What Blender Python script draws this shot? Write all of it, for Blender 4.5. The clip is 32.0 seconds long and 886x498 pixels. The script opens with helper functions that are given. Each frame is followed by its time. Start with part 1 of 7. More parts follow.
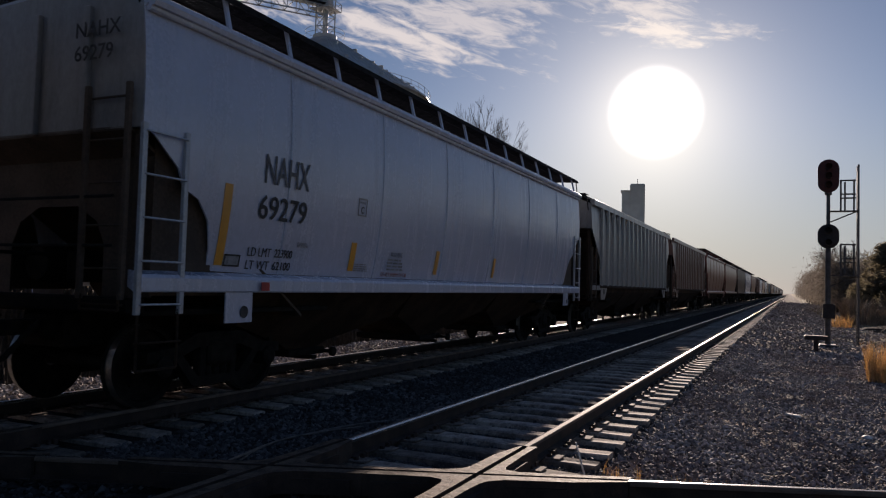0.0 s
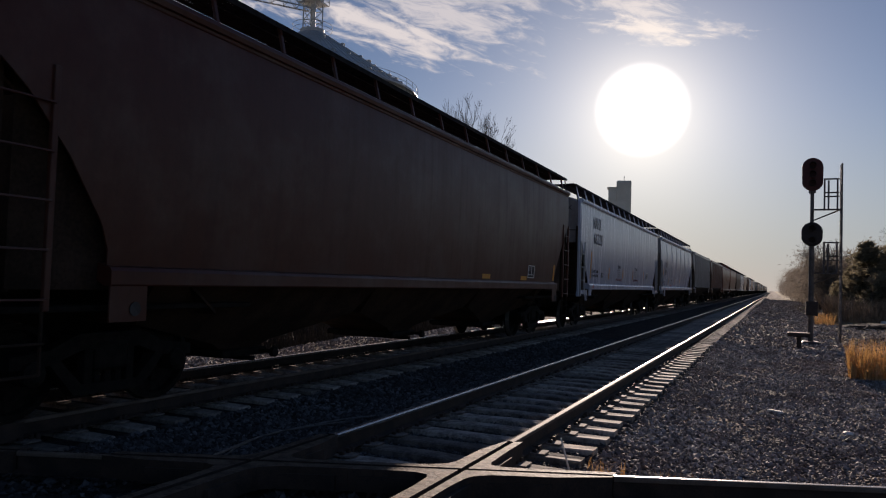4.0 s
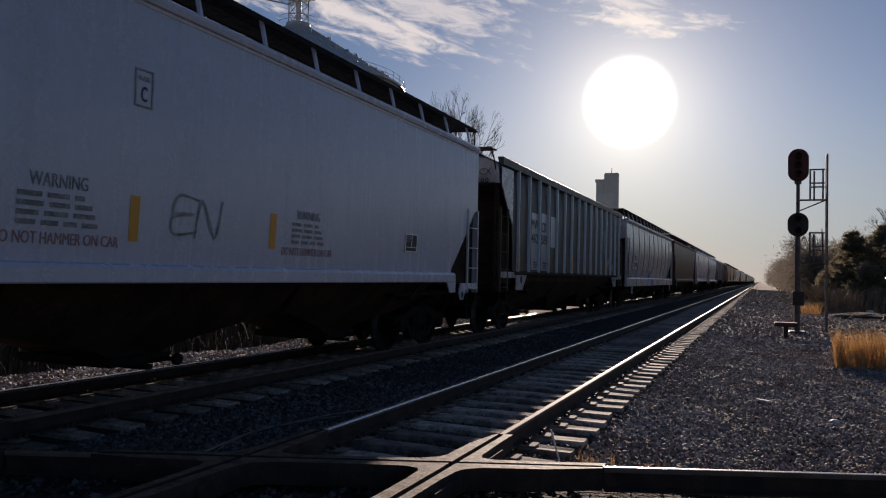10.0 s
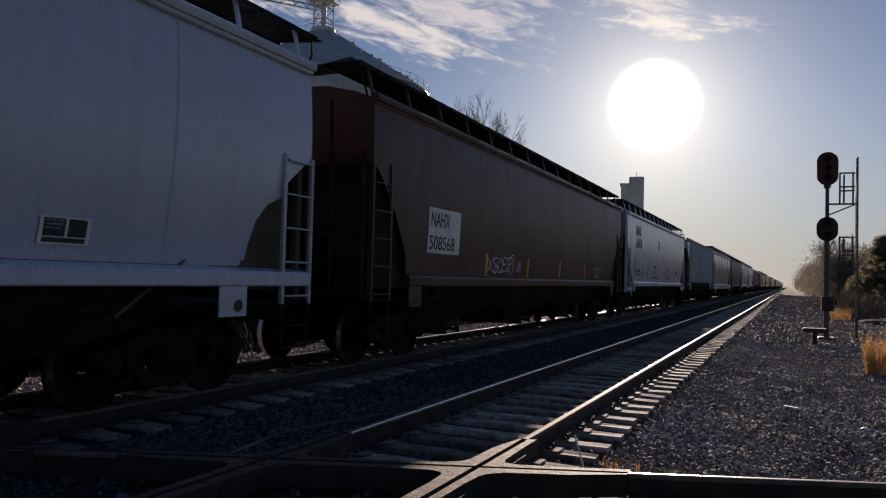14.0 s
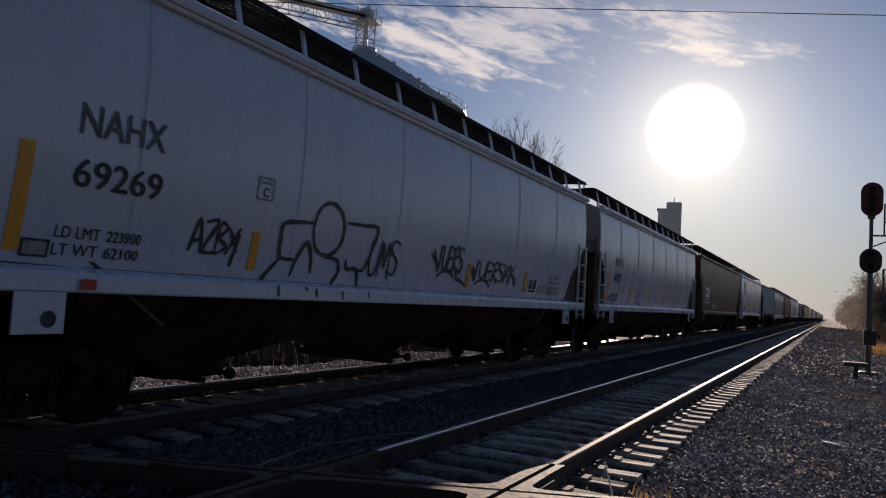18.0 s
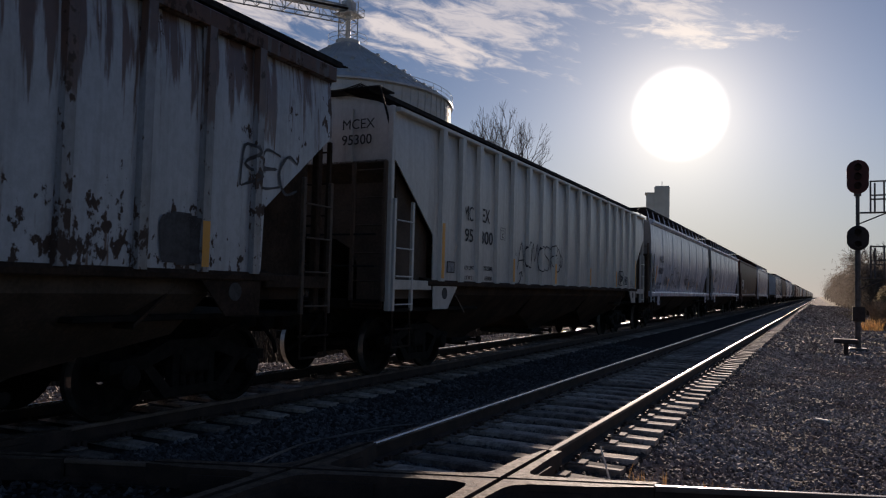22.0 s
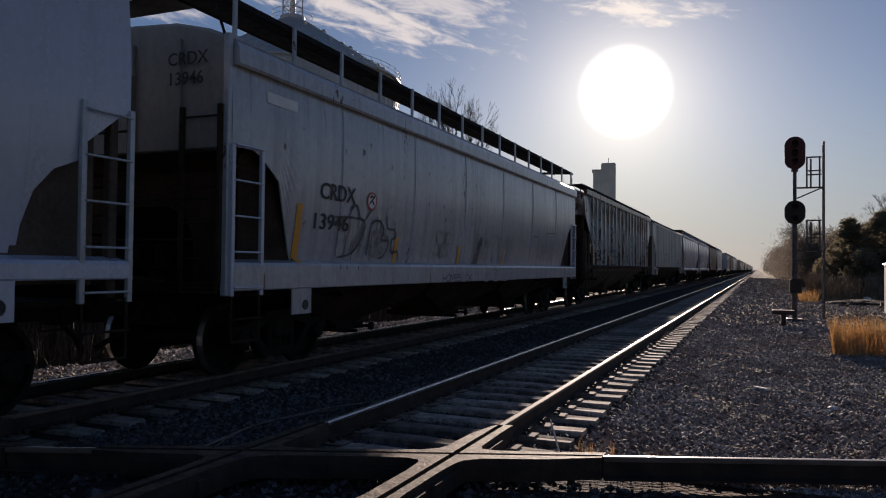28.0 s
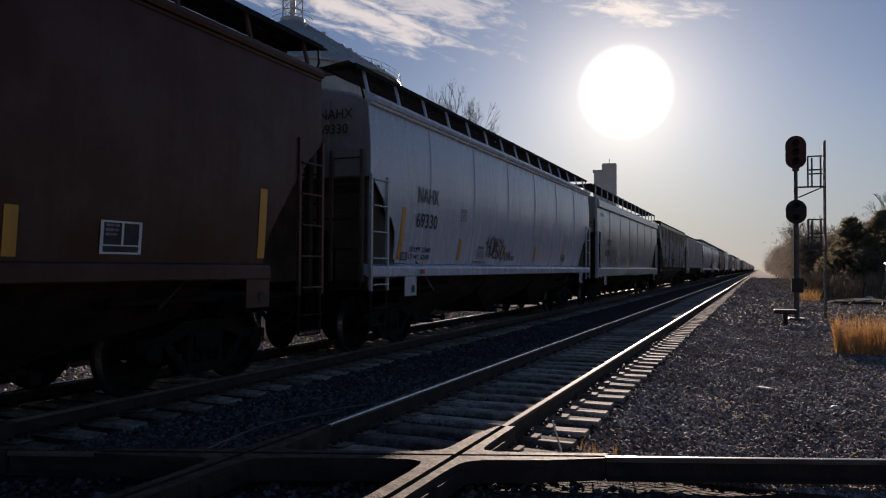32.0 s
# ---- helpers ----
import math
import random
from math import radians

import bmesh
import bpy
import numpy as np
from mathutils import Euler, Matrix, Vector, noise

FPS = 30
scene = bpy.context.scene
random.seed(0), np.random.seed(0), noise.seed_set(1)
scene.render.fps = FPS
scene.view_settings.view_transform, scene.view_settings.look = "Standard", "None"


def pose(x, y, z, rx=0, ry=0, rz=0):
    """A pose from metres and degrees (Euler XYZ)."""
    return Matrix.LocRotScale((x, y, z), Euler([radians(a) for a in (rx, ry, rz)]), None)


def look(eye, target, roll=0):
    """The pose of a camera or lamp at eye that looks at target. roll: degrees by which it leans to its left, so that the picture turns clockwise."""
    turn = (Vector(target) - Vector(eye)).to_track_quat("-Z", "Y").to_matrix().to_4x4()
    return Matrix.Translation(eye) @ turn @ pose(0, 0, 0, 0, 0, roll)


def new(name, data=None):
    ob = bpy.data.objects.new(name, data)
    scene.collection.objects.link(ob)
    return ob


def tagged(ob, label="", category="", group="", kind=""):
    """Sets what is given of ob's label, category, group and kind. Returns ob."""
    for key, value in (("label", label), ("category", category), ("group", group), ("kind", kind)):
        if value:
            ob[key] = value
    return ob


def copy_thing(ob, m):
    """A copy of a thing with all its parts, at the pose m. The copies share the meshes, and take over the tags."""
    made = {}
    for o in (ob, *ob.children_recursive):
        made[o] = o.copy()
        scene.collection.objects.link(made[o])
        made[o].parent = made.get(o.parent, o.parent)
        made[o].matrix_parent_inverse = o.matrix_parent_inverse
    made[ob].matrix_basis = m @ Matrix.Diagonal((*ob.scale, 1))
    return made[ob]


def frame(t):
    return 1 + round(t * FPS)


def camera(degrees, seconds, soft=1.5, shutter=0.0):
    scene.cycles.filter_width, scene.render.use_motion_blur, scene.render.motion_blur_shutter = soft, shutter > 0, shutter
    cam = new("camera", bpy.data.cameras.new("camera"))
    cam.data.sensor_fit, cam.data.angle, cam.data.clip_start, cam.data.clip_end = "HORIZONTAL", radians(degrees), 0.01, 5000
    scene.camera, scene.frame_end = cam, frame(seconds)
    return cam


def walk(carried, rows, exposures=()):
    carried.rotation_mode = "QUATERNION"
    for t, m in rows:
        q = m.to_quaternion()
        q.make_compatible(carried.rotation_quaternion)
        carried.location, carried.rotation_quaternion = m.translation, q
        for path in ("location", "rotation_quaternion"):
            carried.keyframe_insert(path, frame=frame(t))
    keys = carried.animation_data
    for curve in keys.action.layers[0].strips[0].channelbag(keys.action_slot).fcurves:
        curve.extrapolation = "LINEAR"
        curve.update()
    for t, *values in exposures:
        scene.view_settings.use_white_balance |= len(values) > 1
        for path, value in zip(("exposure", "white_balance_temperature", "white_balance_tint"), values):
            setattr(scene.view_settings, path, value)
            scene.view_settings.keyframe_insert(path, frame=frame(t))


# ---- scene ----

# ---------- camera: held by hand beside the crossing, 1.44 m over the rails ----------
EXPOSURE = 0.54
cam = camera(61.19, 32.0, soft=1.15, shutter=0.04)
EYE = (2.915, 0.0, 1.435)
SPREAD = 4.297            # distance of the two track centres
TURNS = [                # seconds, pitch, roll, yaw
    (0, 2.69, -1.56, 24.82), (0.5, 2.46, -1.70, 24.77), (1, 2.59, -1.71, 24.62), (1.5, 2.55, -1.77, 24.54),
    (2, 2.50, -1.74, 24.40), (2.5, 2.42, -1.73, 23.74), (3, 2.25, -1.99, 24.04), (3.5, 2.34, -1.90, 23.89),
    (5.5, 2.41, -1.83, 23.68), (6, 2.45, -1.61, 23.62), (6.5, 2.46, -1.60, 23.87), (7, 2.87, -1.60, 24.13),
    (7.5, 2.91, -1.80, 24.48), (8, 2.63, -1.51, 24.33), (8.5, 2.24, -1.00, 22.87), (9, 1.85, -1.16, 22.05),
    (9.5, 1.86, -1.05, 22.30), (10, 1.93, -1.27, 22.96), (10.5, 1.91, -0.93, 24.80), (11, 1.97, -1.36, 25.22),
    (11.5, 2.19, -1.46, 25.06), (12, 2.09, -1.34, 25.04), (12.5, 1.93, -1.39, 24.88), (13, 1.99, -1.37, 24.75),
    (13.5, 2.14, -1.46, 24.87), (15.5, 2.22, -1.39, 24.19), (16, 2.39, -1.55, 24.68), (16.5, 3.51, -2.38, 26.31),
    (17, 3.65, -3.17, 28.78), (17.5, 3.94, -3.49, 27.92), (18, 3.58, -3.34, 27.23), (18.5, 3.50, -2.66, 26.82),
    (19, 3.32, -2.37, 26.46), (19.5, 3.63, -1.76, 26.89), (20, 3.39, -1.94, 26.94), (20.5, 3.23, -2.05, 26.35),
    (21, 3.16, -1.83, 26.51), (21.5, 3.03, -1.83, 26.57), (22, 2.91, -1.43, 26.59), (22.5, 2.85, -1.48, 26.62),
    (23, 3.06, -1.03, 26.37), (23.5, 2.68, -1.17, 25.74), (24, 2.30, -1.31, 25.52), (24.5, 2.06, -1.20, 25.83),
    (26.5, 2.27, -1.37, 24.85), (27, 2.79, -0.86, 24.71), (27.5, 1.50, -0.77, 23.14), (28, 1.32, -0.58, 22.80),
    (28.5, 1.26, -0.65, 22.49), (29, 1.06, -0.44, 22.16), (29.5, 1.07, -0.10, 21.68), (30, 1.02, -0.03, 21.93),
    (30.5, 1.39, -0.32, 22.70), (31, 1.29, -0.20, 22.90), (31.5, 1.11, -0.30, 22.89), (32, 1.42, -0.26, 22.90),
]
walk(cam, [(t, pose(*EYE, 90 + p, r, w)) for t, p, r, w in TURNS], [(0.0, EXPOSURE, 6480, 22), (32.0, EXPOSURE, 6480, 22)])

# ---------- sky and sun ----------
SUN_AZ, SUN_EL = radians(-9.2), radians(12.95)      # measured from +y towards +x
SKY_STRENGTH, SUN_POWER, HAZE_LIGHT = 0.029, 5.0, (7.6, 8.8, 9.2)
HALO_WIDTH, HALO_LIGHT, DISC_LIGHT, CLOUD_LIGHT = 3.4, (26.5, 24.0, 15.5), (44.0, 42.5, 38.0), (17.5, 16.8, 15.4)


def direction(az, el):
    return Vector((math.sin(az) * math.cos(el), math.cos(az) * math.cos(el), math.sin(el)))


class Nodes:
    """Short hand for wiring node trees."""

    def __init__(self, tree):
        self.t = tree
        tree.nodes.clear()

    def n(self, kind):
        return self.t.nodes.new(kind)

    def link(self, a, b):
        self.t.links.new(a, b)

    def put(self, socket, value):
        if hasattr(value, "is_linked"):
            self.t.links.new(value, socket)
        else:
            socket.default_value = value

    def math(self, op, a, b=0.0, c=0.0, clamp=False):
        node = self.n("ShaderNodeMath")
        node.operation, node.use_clamp = op, clamp
        for s, v in zip(node.inputs, (a, b, c)):
            self.put(s, v)
        return node.outputs[0]

    def vmath(self, op, a, b=(0, 0, 0)):
        node = self.n("ShaderNodeVectorMath")
        node.operation = op
        self.put(node.inputs[0], a)
        self.put(node.inputs[1], b)
        return node.outputs["Value" if op in ("DOT_PRODUCT", "LENGTH") else "Vector"]

    def noise(self, vec, scale, detail=4.0, rough=0.55, dist=0.0):
        node = self.n("ShaderNodeTexNoise")
        self.put(node.inputs["Vector"], vec)
        node.inputs["Scale"].default_value = scale
        node.inputs["Detail"].default_value = detail
        node.inputs["Roughness"].default_value = rough
        node.inputs["Distortion"].default_value = dist
        return node.outputs[0]

    def ramp(self, fac, lo, hi):
        node = self.n("ShaderNodeMapRange")
        node.interpolation_type = "SMOOTHSTEP"
        self.put(node.inputs[0], fac)
        node.inputs[1].default_value, node.inputs[2].default_value = lo, hi
        return node.outputs[0]

    def mix(self, fac, a, b, blend="MIX"):
        node = self.n("ShaderNodeMix")
        node.data_type, node.blend_type = "RGBA", blend
        self.put(node.inputs[0], fac)
        for s, v in ((node.inputs[6], a), (node.inputs[7], b)):
            self.put(s, (*v, 1) if isinstance(v, tuple) and len(v) == 3 else v)
        return node.outputs[2]

    def mapped(self, vec, scale=(1, 1, 1), loc=(0, 0, 0)):
        node = self.n("ShaderNodeMapping")
        self.put(node.inputs[0], vec)
        node.inputs["Scale"].default_value = scale
        node.inputs["Location"].default_value = loc
        return node.outputs[0]


world = bpy.data.worlds.new("sky")
scene.world = world
world.use_nodes = True
w = Nodes(world.node_tree)
sky = w.n("ShaderNodeTexSky")
sky.sky_type, sky.sun_disc, sky.sun_elevation, sky.sun_rotation = "NISHITA", False, SUN_EL, SUN_AZ
sky.altitude, sky.air_density, sky.dust_density, sky.ozone_density = 100, 1.0, 0.3, 2.5
way = w.n("ShaderNodeTexCoord").outputs["Generated"]
# thin high cloud in streaks: centre azimuth, elevation, half length, half width, tilt (degrees), density
CLOUDS = [(-28.2, 18.2, 8.4, 1.6, -14, 0.95), (-24.7, 19.9, 7.6, 1.7, -13, 0.75), (-22.5, 21.9, 7.0, 1.9, -13, 0.6),
          (-7.8, 18.5, 5.0, 0.95, -8, 1.0), (-9.9, 20.4, 5.0, 1.2, -12, 0.8), (-43.6, 21.1, 8.5, 4.0, -13, 0.8)]
cover = 0.0
for az, el, half_l, half_w, tilt, density in CLOUDS:
    mid = direction(radians(az), radians(el))
    side = mid.cross(Vector((0, 0, 1))).normalized()
    up = side.cross(mid)
    ca, sa = math.cos(radians(tilt)), math.sin(radians(tilt))
    u = w.math("DIVIDE", w.vmath("DOT_PRODUCT", way, side * ca + up * sa), math.sin(radians(half_l)))
    v = w.math("DIVIDE", w.vmath("DOT_PRODUCT", way, up * ca - side * sa), math.sin(radians(half_w)))
    d = w.math("SQRT", w.math("ADD", w.math("MULTIPLY", u, u), w.math("MULTIPLY", v, v)))
    ahead = w.math("GREATER_THAN", w.vmath("DOT_PRODUCT", way, mid), 0.5)
    along = w.n("ShaderNodeCombineXYZ")
    for socket, value in zip(along.inputs, (w.math("MULTIPLY", u, half_l * 0.34), w.math("MULTIPLY", v, half_w * 1.15), az * 3.7 + el)):
        w.put(socket, value)
    wisps = w.noise(along.outputs[0], 1.0, 8.0, 0.62, 0.5)
    body = w.math("SUBTRACT", w.math("MULTIPLY_ADD", wisps, 3.4, -0.80), d)
    cover = w.math("MAXIMUM", cover, w.math("MULTIPLY", w.math("MULTIPLY", w.ramp(body, -0.2, 0.85), density), ahead))
toward = w.vmath("DOT_PRODUCT", way, direction(SUN_AZ, SUN_EL))
off = w.math("ARCCOSINE", w.math("MINIMUM", toward, 1.0))                     # angle from the sun
disc = w.math("SUBTRACT", 1.0, w.ramp(off, radians(1.75), radians(3.6)))
halo = w.math("POWER", 2.718, w.math("DIVIDE", off, -radians(HALO_WIDTH)))
height = w.n("ShaderNodeSeparateXYZ")
w.link(way, height.inputs[0])
haze = w.math("SUBTRACT", 1.0, w.ramp(height.outputs[2], -0.02, 0.26))        # pale haze along the horizon
aloft = w.mix(1.0, sky.outputs[0], (1.10, 1.21, 1.36), "MULTIPLY")
sunward = w.ramp(w.vmath("DOT_PRODUCT", way, direction(SUN_AZ, 0.0)), -0.1, 0.85)
base = w.mix(cover, w.mix(w.math("MULTIPLY", w.math("MULTIPLY", haze, 0.86), sunward), aloft, HAZE_LIGHT), CLOUD_LIGHT)
glow = w.mix(1.0, base, w.mix(halo, (0, 0, 0), HALO_LIGHT), "ADD")
lit = w.mix(1.0, glow, w.mix(disc, (0, 0, 0), DISC_LIGHT), "ADD")
back = w.n("ShaderNodeBackground")
back.inputs[1].default_value = SKY_STRENGTH
w.link(lit, back.inputs[0])
w.link(back.outputs[0], w.n("ShaderNodeOutputWorld").inputs[0])

sun = new("sun", bpy.data.lights.new("sun", "SUN"))
sun.data.energy, sun.data.angle, sun.data.color = SUN_POWER, radians(0.53), (1.0, 0.86, 0.68)
sun.matrix_world = look(direction(SUN_AZ, SUN_EL) * 100, (0, 0, 0))


# ---------- materials ----------
def material(name, rough=0.7, metal=0.0, spec=0.4):
    m = bpy.data.materials.new(name)
    m.use_nodes = True
    k = Nodes(m.node_tree)
    b = k.n("ShaderNodeBsdfPrincipled")
    b.inputs["Roughness"].default_value = rough
    b.inputs["Metallic"].default_value = metal
    b.inputs["Specular IOR Level"].default_value = spec
    k.link(b.outputs[0], k.n("ShaderNodeOutputMaterial").inputs[0])
    return m, k, b


def bump(k, b, height, strength, distance):
    node = k.n("ShaderNodeBump")
    node.inputs["Strength"].default_value = strength
    node.inputs["Distance"].default_value = distance
    k.put(node.inputs["Height"], height)
    k.link(node.outputs[0], b.inputs["Normal"])


def mottled(name, dark, light, scale=6.0, fine=60.0, rough=0.8, metal=0.0, relief=0.3, depth=0.01, spread=0.0, spec=0.4):
    """Two colours mixed by coarse and fine noise; spread varies the value from piece to piece."""
    m, k, b = material(name, rough, metal, spec)
    at = k.n("ShaderNodeTexCoord").outputs["Object"]
    coarse, grain = k.noise(at, scale, 5), k.noise(at, fine, 4)
    f = k.ramp(k.math("ADD", k.math("MULTIPLY", coarse, 0.6), k.math("MULTIPLY", grain, 0.4)), 0.36, 0.64)
    c = k.mix(f, dark, light)
    if spread:
        r = k.n("ShaderNodeObjectInfo").outputs["Random"]
        c = k.mix(1.0, c, k.mix(r, (1 - spread,) * 3, (1 + spread,) * 3), "MULTIPLY")
    k.link(c, b.inputs["Base Color"])
    k.put(b.inputs["Roughness"], k.math("MULTIPLY_ADD", grain, 0.3, rough - 0.15))
    bump(k, b, k.math("ADD", grain, k.math("MULTIPLY", coarse, 2.0)), relief, depth)
    return m


def paint(name, colour, grime=0.35, rust=0.0, rough=0.30, streak=(0.10, 0.085, 0.07), bleach=0.0, spec=0.6):
    """Railcar paint: dust in vertical streaks, soot spots, and rust that eats through where rust > 0."""
    m, k, b = material(name, rough, spec=spec)
    geo = k.n("ShaderNodeTexCoord").outputs["Object"]
    shift = k.math("MULTIPLY", k.n("ShaderNodeObjectInfo").outputs["Random"], 40.0)
    at = k.vmath("ADD", geo, k.mix(0.0, shift, shift))
    runs = k.noise(k.mapped(at, (1.5, 3.2, 0.22)), 1.6, 6, 0.6)
    fine_runs = k.noise(k.mapped(at, (3, 8, 0.3)), 1.4, 5, 0.65)
    cloudy = k.noise(at, 0.9, 5, 0.6)
    grain = k.noise(at, 30.0, 3)
    dirt = k.ramp(k.math("ADD", k.math("MULTIPLY", runs, 0.65), k.math("MULTIPLY", fine_runs, 0.35)), 0.42, 0.78)
    dirt = k.math("MULTIPLY", dirt, grime)
    dusty = tuple(0.72 * c + 0.28 * s for c, s in zip(colour, (0.3, 0.28, 0.25)))
    c = k.mix(k.math("MULTIPLY", k.ramp(cloudy, 0.4, 0.7), min(1.0, grime * 1.4)), colour, dusty)
    if bleach:
        c = k.mix(k.math("MULTIPLY", k.ramp(k.noise(at, 0.5, 3), 0.45, 0.7), bleach), c, (0.35, 0.22, 0.17))
    c = k.mix(dirt, c, streak)
    if rust:
        up = k.n("ShaderNodeSeparateXYZ")
        k.link(geo, up.inputs[0])
        high, foot = k.ramp(up.outputs[2], 2.7, 3.8), k.math("SUBTRACT", 1.0, k.ramp(up.outputs[2], 1.6, 2.6))
        bleed = k.noise(k.mapped(at, (1, 5.5, 0.42)), 1.5, 5, 0.6)                 # brown runs below the roof edge
        bleed = k.ramp(k.math("MULTIPLY_ADD", high, 0.13 * rust, bleed), 0.69 - 0.08 * min(rust, 1.2), 0.78 - 0.08 * min(rust, 1.2))
        c = k.mix(k.math("MULTIPLY", bleed, 0.9), c, k.mix(k.noise(at, 5.0, 4), (0.16, 0.062, 0.026), (0.045, 0.020, 0.012)))
        spots = k.noise(k.mapped(at, (1, 1, 0.55)), 9.0, 7, 0.64)                  # flaked chips, thickest near the sill
        wide = k.noise(k.mapped(at, (1, 1.1, 0.45)), 1.6, 3, 0.5)
        eaten = k.math("ADD", k.math("MULTIPLY", spots, 0.58), k.math("MULTIPLY", wide, 0.42))
        eaten = k.ramp(k.math("MULTIPLY_ADD", foot, 0.035 * rust, eaten), 0.645 - 0.055 * rust, 0.665 - 0.055 * rust)
        tone = k.mix(k.noise(at, 12, 4), (0.022, 0.013, 0.010), (0.075, 0.036, 0.020))
        c = k.mix(eaten, c, tone)
        k.put(b.inputs["Roughness"], k.math("MULTIPLY_ADD", eaten, 0.4, rough))
    else:
        k.put(b.inputs["Roughness"], k.math("MULTIPLY_ADD", dirt, 0.4, k.math("MULTIPLY_ADD", grain, 0.1, rough - 0.05)))
    scuff = k.ramp(k.noise(k.mapped(at, (1, 1, 0.6)), 14.0, 7, 0.72), 0.32, 0.66)
    c = k.mix(1.0, c, k.mix(scuff, (1 - 0.28 * grime,) * 3, (1.04, 1.04, 1.04)), "MULTIPLY")
    k.link(c, b.inputs["Base Color"])
    bump(k, b, k.math("ADD", k.math("MULTIPLY", grain, 0.15), k.noise(k.mapped(at, (1, 1, 0.5)), 1.2, 2)), 0.18, 0.02)
    return m


WHITE = paint("white_car_paint", (0.49, 0.53, 0.66), 0.20, rough=0.25, spec=0.9)
WHITE_OLD = paint("worn_white_car_paint", (0.44, 0.46, 0.51), 0.5, rust=0.26, rough=0.26, spec=0.9)
GREY = paint("grey_car_paint", (0.43, 0.46, 0.52), 0.7, streak=(0.13, 0.08, 0.045), rough=0.25, spec=0.9)
# white cars' end paint: greyed for the shade on the ends, plus dirt streaks
END_SHADE = paint("shaded_dirty_end_paint", (0.27, 0.27, 0.275), 0.6, streak=(0.08, 0.07, 0.06), spec=0.3)
CREAM = paint("pale_grey_car_paint", (0.50, 0.50, 0.49), 0.4)
BROWN = paint("brown_car_paint", (0.078, 0.022, 0.014), 0.30, rough=0.40, streak=(0.028, 0.015, 0.010), spec=0.25)
WEATHERED = paint("weathered_brown_grey_car_paint", (0.30, 0.29, 0.29), 0.6, streak=(0.10, 0.07, 0.055))
RED = paint("red_oxide_car_paint", (0.20, 0.045, 0.03), 0.22, streak=(0.06, 0.03, 0.02))
TAN = paint("faded_tan_car_paint", (0.20, 0.085, 0.06), 0.4)
DARK = paint("dark_grey_car_paint", (0.036, 0.032, 0.032), 0.45, streak=(0.085, 0.065, 0.055), rough=0.45, spec=0.35)
RUSTY = paint("rusted_white_car_paint", (0.43, 0.46, 0.51), 0.5, rust=1.15, streak=(0.07, 0.035, 0.02))
RIB_PALE = paint("pale_rib_paint", (0.46, 0.56, 0.66), 0.2)
TRIM_RUST = paint("dark_rusted_top_beam", (0.10, 0.07, 0.055), 0.6, rust=1.6, streak=(0.04, 0.022, 0.014), spec=0.3)
RIB_RUST = paint("rusted_rib_paint", (0.30, 0.31, 0.34), 0.8, rust=1.7, streak=(0.03, 0.016, 0.010))
HOPPER = mottled("sooty_hopper_steel", (0.022, 0.014, 0.010), (0.06, 0.038, 0.026), 2.0, 25, 0.85, spec=0.15)
HOPPER_TAN = mottled("brown_slope_steel", (0.05, 0.035, 0.026), (0.11, 0.08, 0.06), 1.5, 25, 0.75)
BLACK = mottled("black_running_gear", (0.008, 0.007, 0.006), (0.022, 0.018, 0.015), 8, 60, 0.85, spec=0.12)
GRATE = mottled("dark_walkway_steel", (0.012, 0.012, 0.013), (0.03, 0.03, 0.032), 8, 60, 0.85, 0.0, spec=0.12)
TREAD = mottled("bright_wheel_rim", (0.30, 0.29, 0.28), (0.5, 0.48, 0.46), 8, 60, 0.35, 0.9, 0.05)
YELLOW = paint("yellow_reflective_tape", (0.75, 0.33, 0.02), 0.25, rough=0.4)
SEAM_DARK = mottled("dirty_weld_seam", (0.05, 0.045, 0.04), (0.16, 0.14, 0.12), 3, 30, 0.7)
LETTER = mottled("black_stencil_paint", (0.02, 0.02, 0.022), (0.05, 0.05, 0.052), 6, 40, 0.6, relief=0.05)
LETTER_WORN = mottled("worn_stencil_paint", (0.06, 0.06, 0.065), (0.16, 0.16, 0.17), 8, 30, 0.6, relief=0.05)
LETTER_FAINT = mottled("faded_stencil_paint", (0.17, 0.17, 0.18), (0.33, 0.33, 0.34), 8, 30, 0.6, relief=0.05)
DECAL = mottled("white_decal", (0.70, 0.70, 0.70), (0.86, 0.86, 0.86), 3, 40, 0.5, relief=0.05)
REDTAG = mottled("red_tag", (0.4, 0.04, 0.03), (0.5, 0.06, 0.05), 6, 40, 0.5, relief=0.05)
RED_FAINT = mottled("faded_red_stencil_paint", (0.36, 0.16, 0.15), (0.48, 0.28, 0.27), 8, 30, 0.6, relief=0.05)
SPRAY = mottled("black_spray_paint", (0.015, 0.015, 0.02), (0.05, 0.05, 0.06), 7, 30, 0.5, relief=0.03)
TAN_GREY = mottled("pale_grey_spray_fill", (0.16, 0.155, 0.15), (0.26, 0.25, 0.24), 4, 30, 0.6, relief=0.05)
PATCH_BLUE = paint("pale_blue_patch_paint", (0.30, 0.36, 0.45), 0.4, rust=0.3)
SPRAY_FAINT = mottled("faded_grey_spray_paint", (0.16, 0.15, 0.15), (0.36, 0.36, 0.37), 7, 30, 0.5, relief=0.03)
SPRAY_BLUE = mottled("blue_spray_paint", (0.04, 0.09, 0.32), (0.08, 0.16, 0.45), 5, 30, 0.5, relief=0.03)
SPRAY_LIGHTBLUE = mottled("pale_blue_spray_paint", (0.30, 0.36, 0.55), (0.42, 0.48, 0.68), 5, 30, 0.5, relief=0.03)
SPRAY_NAVY = mottled("navy_spray_outline", (0.015, 0.02, 0.06), (0.03, 0.04, 0.10), 5, 30, 0.5, relief=0.03)
